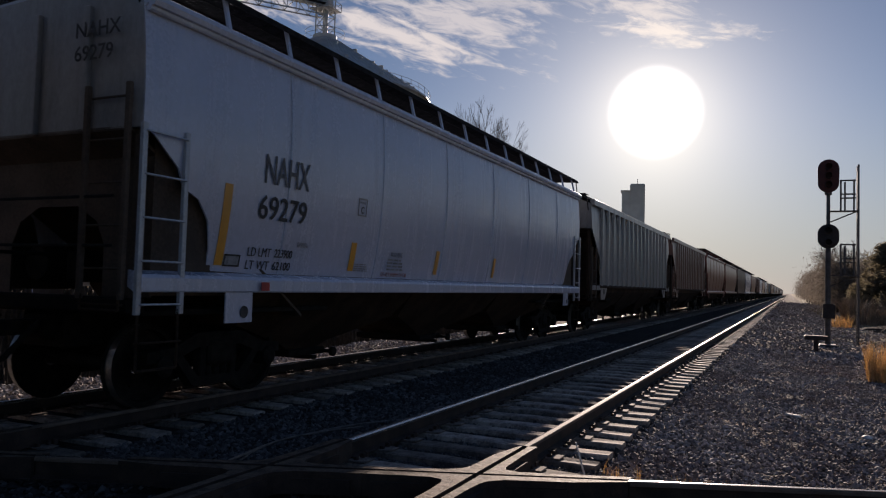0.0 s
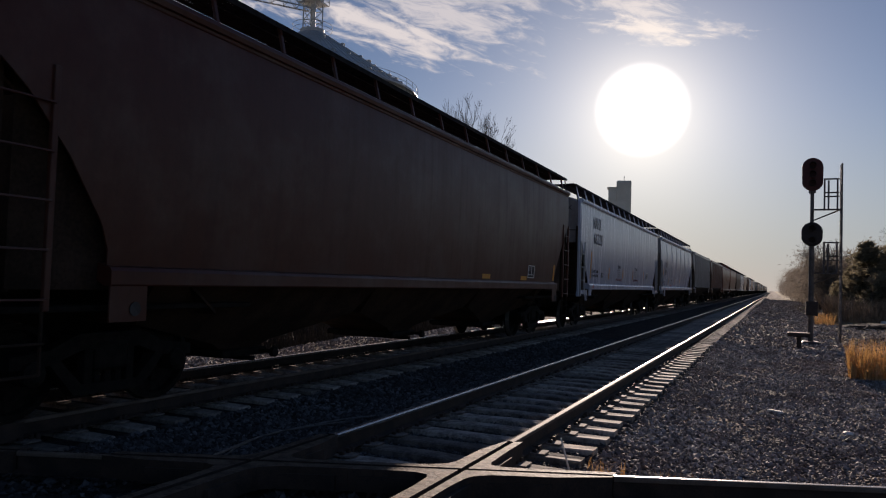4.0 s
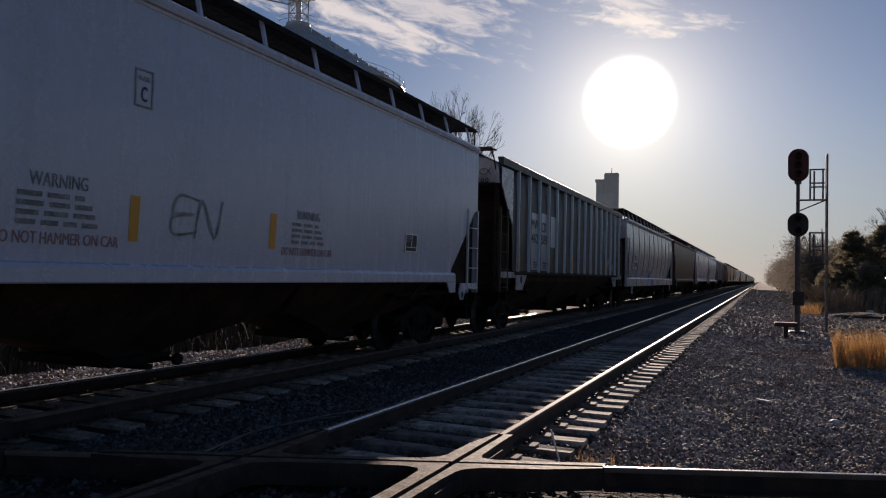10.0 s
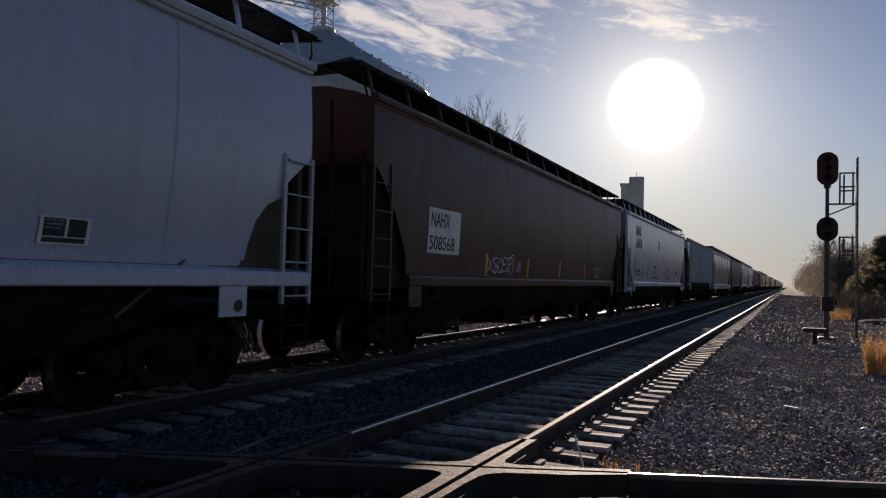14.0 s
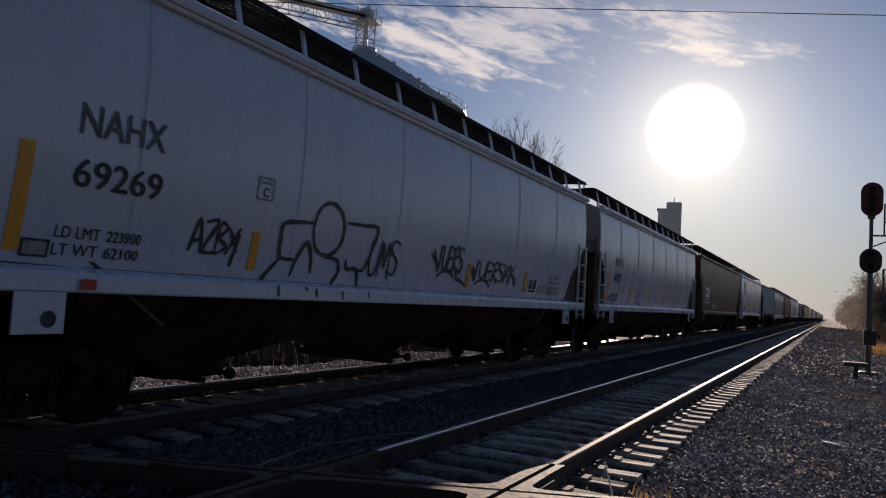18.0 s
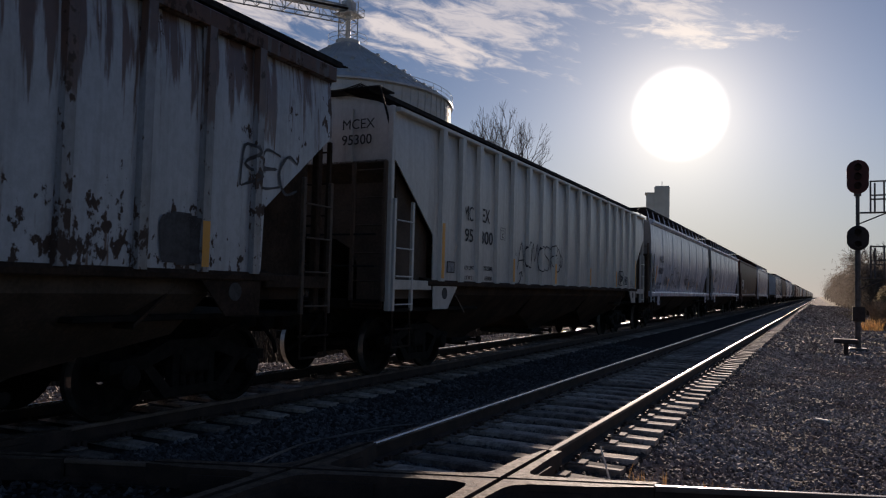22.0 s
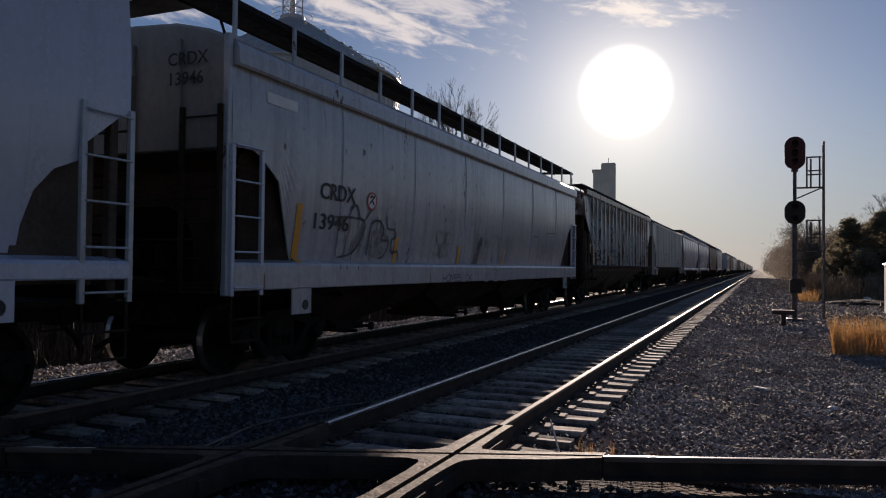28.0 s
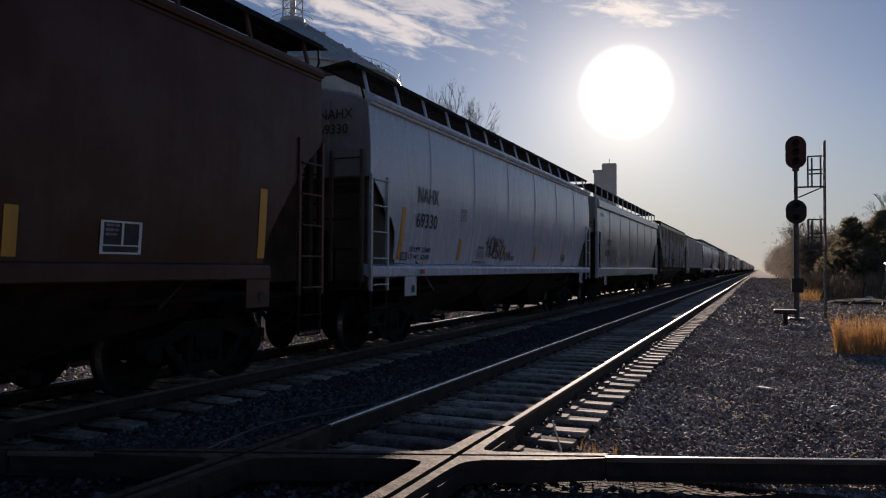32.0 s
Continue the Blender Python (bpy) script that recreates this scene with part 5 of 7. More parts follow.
def tape(car, y0, z0, y1, z1, x=1.564):
    fitted(car, panel_mesh(0.1, 1.0, YELLOW, 0.003), "reflective_tape", y0, z0, y1, z1, x, "yellow reflective strip")


def weights(car, y0, z0, y1, z1, top, low, x=1.566, mat=None):
    h, w = (z1 - z0) * 0.40, y1 - y0
    for row, (word, number) in enumerate((("LT WT", low), ("LD LMT", top))):
        z = z0 + row * (z1 - z0 - h)
        text_box(car, word, y0, z, y0 + w * 0.5, z + h, mat, x)
        text_box(car, number, y0 + w * 0.58, z, y1, z + h, mat, x)


def print_rows(car, y0, z0, y1, z1, rows=4):
    tagged(fitted(car, lines_mesh(0.5, 0.3, rows, LETTER_FAINT), "small_print", y0, z0, y1, z1, 1.566, "faded small print"), kind="stuff")


def framed(car, y0, z0, y1, z1, x=1.566):
    w, h = round(y1 - y0, 2), round(z1 - z0, 2)
    fitted(car, frame_sign(w, h, LETTER_FAINT, False), "plate_frame", y0, z0, y1, z1, x, "thin stencilled frame")
    text_box(car, "C", y0 + w * 0.35, z0 + h * 0.15, y0 + w * 0.68, z0 + h * 0.55, LETTER, x)
    text_box(car, "PLATE", y0 + w * 0.2, z0 + h * 0.70, y0 + w * 0.8, z0 + h * 0.82, LETTER_FAINT, x)


def warning(car, y0, z0, y1, z1):
    """Faded warning: a heading, rows of small print and a red line below."""
    h, w = z1 - z0, y1 - y0
    text_box(car, "WARNING", y0 + 0.24 * w, z0 + 0.80 * h, y0 + 0.70 * w, z0 + h, LETTER_FAINT)
    tagged(fitted(car, lines_mesh(0.5, 0.3, 4, LETTER_FAINT), "small_print", y0 + 0.16 * w, z0 + 0.26 * h, y0 + 0.80 * w, z0 + 0.72 * h, 1.566, "faded small print"), kind="stuff")
    text_box(car, "DO NOT HAMMER ON CAR", y0, z0, y1, z0 + 0.17 * h, RED_FAINT)


def sticker(car, y0, z0, y1, z1):
    """Black inspection label: pale border, a bar down the middle, a pale foot with print."""
    w, h = y1 - y0, z1 - z0
    p = fitted(car, panel_mesh(1.0, 1.0, LETTER, 0.004), "inspection_label", y0, z0, y1, z1, 1.566, "black inspection label with a pale border")
    for name, a, b, c, d in (("label_frame", 0, 0, 0.07, 1), ("label_frame", 0.93, 0, 1, 1), ("label_frame", 0.07, 0, 0.93, 0.06), ("label_frame", 0.07, 0.94, 0.93, 1), ("label_bar", 0.50, 0.28, 0.55, 0.94), ("label_bar", 0.07, 0.24, 0.93, 0.28)):
        q = fitted(car, panel_mesh(1.0, 1.0, DECAL, 0.002), name, y0 + a * w, z0 + b * h, y0 + c * w, z0 + d * h, 1.571)
        q.parent = p
    q = fitted(car, lines_mesh(0.5, 0.3, 3, LETTER_FAINT), "small_print", y0 + 0.12 * w, z0 + 0.55 * h, y0 + 0.44 * w, z0 + 0.9 * h, 1.571)
    q.parent = p


def red_tag(car, y0, z0, y1, z1):
    fitted(car, panel_mesh(0.15, 0.1, REDTAG, 0.004), "red_tag", y0, z0, y1, z1, 1.597, "small red reflector")


def box_label(car, y0, z0, y1, z1):
    w, h = round(y1 - y0, 2), round(z1 - z0, 2)
    p = fitted(car, panel_mesh(w, h, LETTER_FAINT, 0.006), "card_holder", y0, z0, y1, z1, 1.564, "small card holder")
    fitted(car, frame_sign(w, h, LETTER, False), "holder_frame", y0, z0, y1, z1, 1.571).parent = p



def end_text(car, code, number):
    h = car["half"]
    for k, word in enumerate((number, code)):
        me = letters(word, 0.22, LETTER)
        part("lettering", me, car, Matrix.Translation((0.62, -h - 0.066, 3.58 + 0.24 * k)) @ ON_END, "stencilled black lettering")


text_box(CARS["c0"], "NAHX", -6.38, 2.58, -5.48, 2.93, LETTER_WORN)
text_box(CARS["c0"], "69279", -6.44, 2.15, -5.48, 2.44)
weights(CARS["c0"], -6.52, 1.55, -5.66, 1.81, "223900", "62100")
tape(CARS["c0"], -7.05, 1.58, -6.92, 2.49)
tape(CARS["c0"], -4.29, 1.59, -4.15, 2.00)
tape(CARS["c0"], -1.44, 1.60, -1.31, 2.02)
tape(CARS["c0"], 1.41, 1.60, 1.54, 2.01)
framed(CARS["c0"], -4.24, 2.39, -4.00, 2.65)
print_rows(CARS["c0"], -5.59, 1.86, -5.35, 1.92)
print_rows(CARS["c0"], -4.13, 1.59, -3.74, 1.70)
warning(CARS["c0"], -3.30, 1.53, -2.45, 1.92)
red_tag(CARS["c0"], -6.47, 1.30, -6.32, 1.40)
box_label(CARS["c0"], -6.91, 1.57, -6.64, 1.71)
text_box(CARS["c1"], "NAHX", -6.84, 3.36, -5.60, 3.77, LETTER_WORN)
text_box(CARS["c1"], "66229", -6.74, 2.83, -5.33, 3.23, LETTER_WORN)
weights(CARS["c1"], -6.82, 1.71, -5.80, 1.96, "224800", "61200")
tape(CARS["c1"], -7.08, 1.65, -6.94, 2.56)
tape(CARS["c1"], -3.98, 1.67, -3.85, 2.08)
tape(CARS["c1"], -1.17, 1.72, -1.04, 2.11)
warning(CARS["c1"], -2.50, 1.62, -1.27, 2.24)
warning(CARS["c1"], 1.50, 1.64, 2.72, 2.24)
tape(CARS["c1"], 1.22, 1.71, 1.35, 2.15)
tape(CARS["c1"], 4.10, 1.72, 4.23, 2.15)
box_label(CARS["c1"], -5.28, 1.71, -4.99, 1.87)
sticker(CARS["c1"], 4.91, 1.78, 5.43, 2.09)
red_tag(CARS["c1"], -7.04, 1.33, -6.90, 1.43)
tape(CARS["c2"], 2.07, 1.50, 2.55, 1.60)
tape(CARS["c2"], 4.74, 1.50, 5.20, 1.60)
sticker(CARS["c2"], 5.26, 1.56, 5.81, 1.88)
tape(CARS["c2"], 7.61, 1.52, 7.75, 1.96)
fitted(CARS["c3"], panel_mesh(1.0, 1.0, DECAL, 0.003), "number_panel", -7.12, 1.93, -5.79, 2.62, 1.564, "pale patch under the lettering")
text_box(CARS["c3"], "MCEX", -6.95, 2.32, -6.06, 2.57, x=1.572)
text_box(CARS["c3"], "350792", -7.03, 1.98, -5.90, 2.23, x=1.572)
tape(CARS["c3"], -4.39, 1.54, -4.26, 1.99)
tape(CARS["c3"], -1.51, 1.62, -1.38, 1.98)
tape(CARS["c3"], 1.75, 1.61, 1.88, 2.01)
framed(CARS["c3"], -4.09, 2.11, -3.83, 2.35)
fitted(CARS["c4"], panel_mesh(1.0, 1.0, PATCH_BLUE, 0.003), "paint_patch", -5.72, 1.61, -5.06, 3.14, 1.564, "repainted patch")
fitted(CARS["c4"], panel_mesh(1.0, 1.0, PATCH_BLUE, 0.003), "paint_patch", -4.73, 1.60, -3.99, 3.20, 1.564, "repainted patch")
fitted(CARS["c4"], panel_mesh(1.0, 1.0, PATCH_BLUE, 0.003), "paint_patch", -3.73, 2.29, -3.00, 3.19, 1.564, "repainted patch")
def blot(car, points, mat, x):
    part("spray_fill", Shape().prism([(a, b) for a, b in points], "z", 0.0, 0.002).mesh("spray_fill", mat), car, side_at(0, 0, x), "block of spray paint")


# black spray block with pale patches at the far end
blot(CARS["c4"], [(-8.25, 3.62), (-7.62, 2.95), (-7.34, 2.70), (-7.34, 4.02), (-8.25, 4.02)], GREY, 1.5605)
blot(CARS["c4"], [(3.9, 2.1), (4.3, 1.95), (4.62, 2.3), (4.62, 3.7), (4.2, 3.85), (3.9, 3.5)], SPRAY, 1.560)
blot(CARS["c4"], [(4.72, 2.2), (5.1, 1.7), (5.48, 2.0), (5.48, 2.9), (5.1, 3.45), (4.72, 3.55)], SPRAY, 1.560)
blot(CARS["c4"], [(4.36, 2.36), (4.62, 2.44), (4.62, 3.40), (4.36, 3.2)], TAN_GREY, 1.5625)
blot(CARS["c4"], [(4.72, 2.32), (5.0, 2.5), (5.08, 2.95), (4.72, 3.38)], TAN_GREY, 1.5625)
part("plate_frame", frame_sign(0.40, 0.83, GREY, False), CARS["c4"], side_at(6.98, 1.9, 1.562), "thin stencilled frame")
text_box(CARS["c4"], "MW", -5.70, 2.70, -5.10, 2.97, x=1.572)
text_box(CARS["c4"], "462", -5.72, 2.33, -5.08, 2.59, x=1.572)
text_box(CARS["c4"], "CX", -4.69, 2.67, -4.27, 2.95, x=1.572)
text_box(CARS["c4"], "589", -4.75, 2.33, -4.09, 2.60, x=1.572)
tagged(fitted(CARS["c4"], lines_mesh(0.5, 0.3, 3, LETTER), "small_print", -5.50, 1.66, -5.15, 1.83, 1.572, "small stencilled rows"), kind="stuff")
tagged(fitted(CARS["c4"], lines_mesh(0.5, 0.3, 3, LETTER), "small_print", -4.59, 1.66, -4.18, 1.83, 1.572, "small stencilled rows"), kind="stuff")
text_box(CARS["c5"], "NAHX", -6.84, 3.35, -5.65, 3.77, LETTER_WORN)
text_box(CARS["c5"], "66170", -6.75, 2.84, -5.43, 3.26, LETTER_WORN)
weights(CARS["c5"], -6.78, 1.72, -5.79, 1.98, "224800", "61200")
tape(CARS["c5"], -7.02, 1.66, -6.89, 2.58)
red_tag(CARS["c5"], -7.01, 1.33, -6.86, 1.43)
tape(CARS["c5"], -3.94, 1.68, -3.81, 2.13)
tape(CARS["c5"], -1.05, 1.69, -0.93, 2.14)
tape(CARS["c5"], 1.22, 1.71, 1.35, 2.15)
warning(CARS["c5"], -2.47, 1.62, -1.17, 2.24)
framed(CARS["c5"], -1.07, 3.02, -0.83, 3.40)
warning(CARS["c5"], 1.50, 1.64, 2.72, 2.24)
sticker(CARS["c5"], 5.09, 1.81, 5.59, 2.13)
box_label(CARS["c5"], -5.24, 1.73, -4.97, 1.88)
fitted(CARS["c6"], panel_mesh(1.0, 1.0, DECAL, 0.003), "number_panel", -7.12, 1.86, -5.75, 2.66, 1.564, "pale patch under the lettering")
text_box(CARS["c6"], "NAHX", -7.03, 2.33, -6.25, 2.59, x=1.572)
text_box(CARS["c6"], "508568", -7.06, 1.92, -5.99, 2.17, x=1.572)
tape(CARS["c6"], -4.34, 1.49, -4.21, 1.95)
tape(CARS["c6"], -1.62, 1.50, -1.50, 1.94)
tape(CARS["c6"], 1.15, 1.52, 1.28, 1.95)
tape(CARS["c6"], 3.89, 1.51, 4.02, 1.95)
sticker(CARS["c6"], 5.23, 1.56, 5.76, 1.86)
text_box(CARS["c7"], "NAHX", -6.47, 2.62, -5.54, 2.89, LETTER_WORN)
text_box(CARS["c7"], "69297", -6.49, 2.16, -5.54, 2.41)
weights(CARS["c7"], -6.54, 1.56, -5.69, 1.80, "223500", "62500")
tape(CARS["c7"], -7.04, 1.54, -6.90, 2.47)
tape(CARS["c7"], -4.24, 1.58, -4.10, 2.01)
tape(CARS["c7"], -1.40, 1.60, -1.27, 2.01)
tape(CARS["c7"], 1.44, 1.60, 1.56, 2.01)
framed(CARS["c7"], -4.32, 2.39, -4.03, 2.64)
warning(CARS["c7"], -3.30, 1.53, -2.45, 1.92)
red_tag(CARS["c7"], -6.46, 1.30, -6.30, 1.39)
box_label(CARS["c7"], -6.90, 1.55, -6.67, 1.70)
sticker(CARS["c7"], 4.45, 1.64, 4.96, 1.88)
text_box(CARS["c8"], "NAHX", -6.55, 2.63, -5.63, 2.90, LETTER_WORN)
text_box(CARS["c8"], "69269", -6.55, 2.18, -5.61, 2.43)
weights(CARS["c8"], -6.63, 1.59, -5.75, 1.84, "223900", "62100")
tape(CARS["c8"], -7.05, 1.60, -6.92, 2.48)
tape(CARS["c8"], -4.26, 1.60, -4.13, 2.03)
framed(CARS["c8"], -4.30, 2.39, -4.02, 2.65)
box_label(CARS["c8"], -6.91, 1.56, -6.66, 1.71)
red_tag(CARS["c8"], -6.47, 1.31, -6.32, 1.40)
tape(CARS["c8"], 1.38, 1.60, 1.51, 2.05)
tape(CARS["c8"], 4.19, 1.62, 4.32, 2.04)
sticker(CARS["c8"], 4.44, 1.60, 4.98, 1.92)
print_rows(CARS["c8"], 5.78, 1.60, 6.52, 2.03)
text_box(CARS["c9"], "EX", -5.64, 2.67, -5.27, 2.93)
text_box(CARS["c9"], "300", -5.70, 2.26, -5.11, 2.51)
framed(CARS["c9"], -4.72, 2.40, -4.47, 2.65)
sticker(CARS["c9"], 5.97, 1.63, 6.40, 1.95)
print_rows(CARS["c9"], 6.73, 1.61, 7.17, 1.79)
text_box(CARS["c9"], "MC", -6.43, 2.64, -6.04, 2.91)
text_box(CARS["c9"], "LD LMT", -6.37, 1.76, -5.97, 1.83)
text_box(CARS["c9"], "LT WT", -6.35, 1.58, -6.04, 1.65)
text_box(CARS["c9"], "222500", -5.53, 1.77, -5.12, 1.85)
text_box(CARS["c9"], "63300", -5.47, 1.58, -5.12, 1.66)
box_label(CARS["c9"], -7.08, 1.68, -6.80, 1.88)
print_rows(CARS["c9"], -7.15, 1.44, -6.68, 1.53, 3)
text_box(CARS["c9"], "95", -6.38, 2.26, -6.03, 2.50)
fitted(CARS["c10"], panel_mesh(1.0, 1.0, PATCH_BLUE, 0.003), "paint_patch", -7.41, 2.21, -6.90, 3.04, 1.564, "repainted patch")
fitted(CARS["c10"], panel_mesh(1.0, 1.0, PATCH_BLUE, 0.003), "paint_patch", -6.65, 2.20, -6.15, 3.09, 1.564, "repainted patch")
fitted(CARS["c10"], panel_mesh(1.0, 1.0, PATCH_BLUE, 0.003), "paint_patch", -5.89, 2.26, -5.26, 3.07, 1.564, "repainted patch")
text_box(CARS["c10"], "MW", -7.38, 2.75, -6.93, 2.98, x=1.572)
text_box(CARS["c10"], "461", -7.37, 2.31, -6.91, 2.53, x=1.572)
text_box(CARS["c10"], "CX", -6.63, 2.73, -6.31, 2.96, x=1.572)
text_box(CARS["c10"], "176", -6.58, 2.28, -6.15, 2.49, x=1.572)
tagged(fitted(CARS["c10"], lines_mesh(0.5, 0.3, 3, LETTER), "small_print", -7.28, 1.84, -6.91, 2.11, 1.572, "small stencilled rows"), kind="stuff")
tagged(fitted(CARS["c10"], lines_mesh(0.5, 0.3, 3, LETTER), "small_print", -6.53, 1.70, -6.18, 2.11, 1.572, "small stencilled rows"), kind="stuff")
ring = Shape().lathe([(0.5, 0.0), (0.5, 0.002), (0.46, 0.002), (0.46, 0.0)], "z", 28)
ring.prism([(0.46 * math.cos(math.radians(a)), 0.46 * math.sin(math.radians(a))) for a in (200, 225, 250, 270, 290, 315, 340)], "z", 0.0, 0.002)
fitted(CARS["c10"], ring.mesh("faded_emblem", LETTER_FAINT), "faded_emblem", 1.43, 2.67, 2.19, 3.91, 1.566, "faded round emblem")
text_box(CARS["c11"], "CRDX", -6.93, 2.37, -5.94, 2.61)
text_box(CARS["c11"], "13946", -7.03, 1.94, -6.08, 2.17)
sign = fitted(CARS["c11"], Shape().lathe([(0.0, 0.0), (0.40, 0.0), (0.40, 0.002), (0.0, 0.002)], "z", 24).mesh("round_sign", DECAL), "round_sign", -5.55, 2.34, -5.29, 2.57, 1.567, "round white sign with a dark red rim")
fitted(CARS["c11"], Shape().lathe([(0.5, 0.0), (0.5, 0.003), (0.40, 0.003), (0.40, 0.0)], "z", 24).mesh("sign_rim", REDTAG), "sign_rim", -5.58, 2.31, -5.26, 2.60, 1.567).parent = sign
for ends in ([(-5.51, 2.40), (-5.34, 2.55)], [(-5.34, 2.39), (-5.44, 2.49)], [(-5.50, 2.50), (-5.42, 2.54), (-5.36, 2.50)]):
    strokes(CARS["c11"], [ends], LETTER, 0.035, 1.5705, 2, "black mark of the sign").parent = sign
fitted(CARS["c11"], panel_mesh(0.6, 0.1, DECAL, 0.003), "strip_label", -8.22, 3.46, -7.55, 3.60, 1.562, "white strip label")
tape(CARS["c11"], -7.49, 1.43, -7.35, 2.26)
text_box(CARS["c12"], "NAHX", -6.44, 2.61, -5.50, 2.90, LETTER_WORN)
text_box(CARS["c12"], "69330", -6.45, 2.16, -5.51, 2.43)
weights(CARS["c12"], -6.58, 1.58, -5.67, 1.81, "223600", "62400")
tape(CARS["c12"], -7.05, 1.58, -6.92, 2.49)
tape(CARS["c12"], -4.25, 1.59, -4.12, 2.02)
tape(CARS["c12"], -1.50, 1.58, -1.38, 2.01)
tape(CARS["c12"], 1.42, 1.59, 1.55, 2.02)
framed(CARS["c12"], -4.29, 2.39, -3.98, 2.65)
red_tag(CARS["c12"], -6.47, 1.32, -6.32, 1.40)
box_label(CARS["c12"], -6.92, 1.56, -6.66, 1.70)
sticker(CARS["c12"], 4.49, 1.61, 4.96, 1.89)
warning(CARS["c12"], -3.30, 1.53, -2.45, 1.92)
sticker(CARS["c13"], 5.23, 1.55, 5.74, 1.87)
tape(CARS["c13"], 7.63, 1.54, 7.77, 2.40)
tape(CARS["c13"], 4.25, 1.51, 4.38, 1.94)
# ---------- spray paint ----------
for y in (-2.72, -2.20, -1.78):                      # pale bubble letters with a dark outline, on side and sill
    wide = 0.44 if y < -1.9 else 0.34
    arch = [(y, 1.47), (y - 0.02, 1.66), (y + 0.10, 1.80), (y + wide * 0.7, 1.82), (y + wide, 1.68), (y + wide * 0.95, 1.47)]
    fill(CARS["c3"], arch, SPRAY_LIGHTBLUE)
    strokes(CARS["c3"], [arch, [(y + 0.12, 1.50), (y + 0.16, 1.62), (y + 0.24, 1.64)]], SPRAY_NAVY, 0.022, 1.568)
foot = [(-2.58, 1.08), (-2.62, 1.30), (-2.36, 1.40), (-1.9, 1.38), (-1.42, 1.42), (-1.40, 1.08)]
fill(CARS["c3"], foot, SPRAY_LIGHTBLUE)
strokes(CARS["c3"], [foot, [(-2.42, 1.1), (-2.42, 1.30), (-2.2, 1.34)], [(-2.1, 1.36), (-2.0, 1.18), (-1.86, 1.38), (-1.72, 1.16), (-1.6, 1.36)]], SPRAY_NAVY, 0.022, 1.569)
block = [(-1.30, 1.47), (-1.28, 1.70), (-1.16, 1.82), (-0.62, 1.84), (-0.50, 1.72), (-0.56, 1.47)]
fill(CARS["c3"], block, SPRAY_BLUE)
strokes(CARS["c3"], [block, [(-0.92, 1.60), (-0.94, 1.72), (-0.76, 1.78), (-0.68, 1.70), (-0.72, 1.60), (-0.92, 1.60)]], SPRAY_NAVY, 0.022, 1.568)
fill(CARS["c3"], [(-1.27, 1.07), (-1.30, 1.30), (-1.22, 1.43), (-0.55, 1.43), (-0.44, 1.32), (-0.46, 1.08)], SPRAY_BLUE)
tag_line(CARS["c3"], "bnack", 1.30, 1.12, 2.75, 1.36, SPRAY, 0.022, ([(2.6, 1.24), (3.0, 1.24), (2.88, 1.30)],))
strokes(CARS["c3"], [[(-5.5, 1.62), (-5.2, 1.57), (-4.95, 1.64), (-4.7, 1.60), (-4.5, 1.63)], [(-5.4, 1.80), (-5.0, 1.84), (-4.45, 1.80)], [(-3.4, 1.6), (-3.2, 1.78), (-3.0, 1.62), (-2.95, 1.8)]], SPRAY_RUST, 0.022)
tag_line(CARS["c4"], "znskb", 4.76, 1.86, 5.42, 2.20, SPRAY_PALE, 0.022, ([(5.1, 1.95), (5.12, 1.72)], [(5.32, 1.9), (5.3, 1.76)]))
tag_line(CARS["c4"], "uvmuc", 5.80, 1.70, 6.44, 1.98, SPRAY_PALE, 0.018)
strokes(CARS["c5"], [[(-4.80, 1.72), (-4.72, 2.05), (-4.42, 2.22), (-4.12, 2.12), (-3.84, 2.18), (-3.64, 1.95), (-3.74, 1.66), (-4.1, 1.56), (-4.45, 1.60), (-4.80, 1.72)],
                       [(-4.5, 2.16), (-4.36, 1.9), (-4.5, 1.66)], [(-4.12, 2.1), (-4.0, 1.85), (-4.12, 1.6)], [(-3.95, 1.8), (-3.8, 1.9), (-3.76, 1.75), (-3.95, 1.8)]], SPRAY_FAINT, 0.035)
tag_line(CARS["c5"], "en", -0.48, 1.78, 0.30, 2.20, SPRAY_FAINT, 0.03)
tag_line(CARS["c6"], "xsoer", -4.18, 1.58, -2.72, 1.90, SPRAY_PALE, 0.024, ([(-3.70, 1.55), (-3.80, 1.66), (-3.62, 1.72), (-3.45, 1.60)], [(-2.95, 1.9), (-2.62, 1.96), (-2.66, 1.53)]))
tag_line(CARS["c6"], "..uh", -2.62, 1.62, -2.10, 1.84, SPRAY_PALE, 0.022)
tag_line(CARS["c8"], "vuers", 0.18, 1.86, 1.12, 2.27, SPRAY, 0.045, ([(-0.07, 2.10), (0.05, 2.04), (0.22, 1.90)], [(0.24, 1.74), (0.42, 1.84), (0.66, 1.85), (0.86, 1.76)], [(0.98, 1.85), (0.95, 1.75), (1.10, 1.72), (1.40, 1.64)]))
tag_line(CARS["c8"], "vuerskk", 1.62, 1.77, 3.60, 2.12, SPRAY, 0.04, ([(1.54, 2.0), (1.72, 1.84)], [(1.74, 1.67), (1.95, 1.76), (2.22, 1.76), (2.46, 1.66)], [(3.40, 1.92), (3.62, 1.86), (3.72, 1.70)]))
tag_line(CARS["c8"], "osax", 5.10, 1.62, 6.20, 1.78, SPRAY_FAINT, 0.022)
tag_line(CARS["c8"], "azbx", -5.14, 1.74, -4.45, 2.06, SPRAY, 0.035, ([(-4.46, 1.98), (-4.54, 1.62)],))
tag_line(CARS["c8"], "ums", -1.82, 1.66, -1.05, 2.16, SPRAY, 0.035)
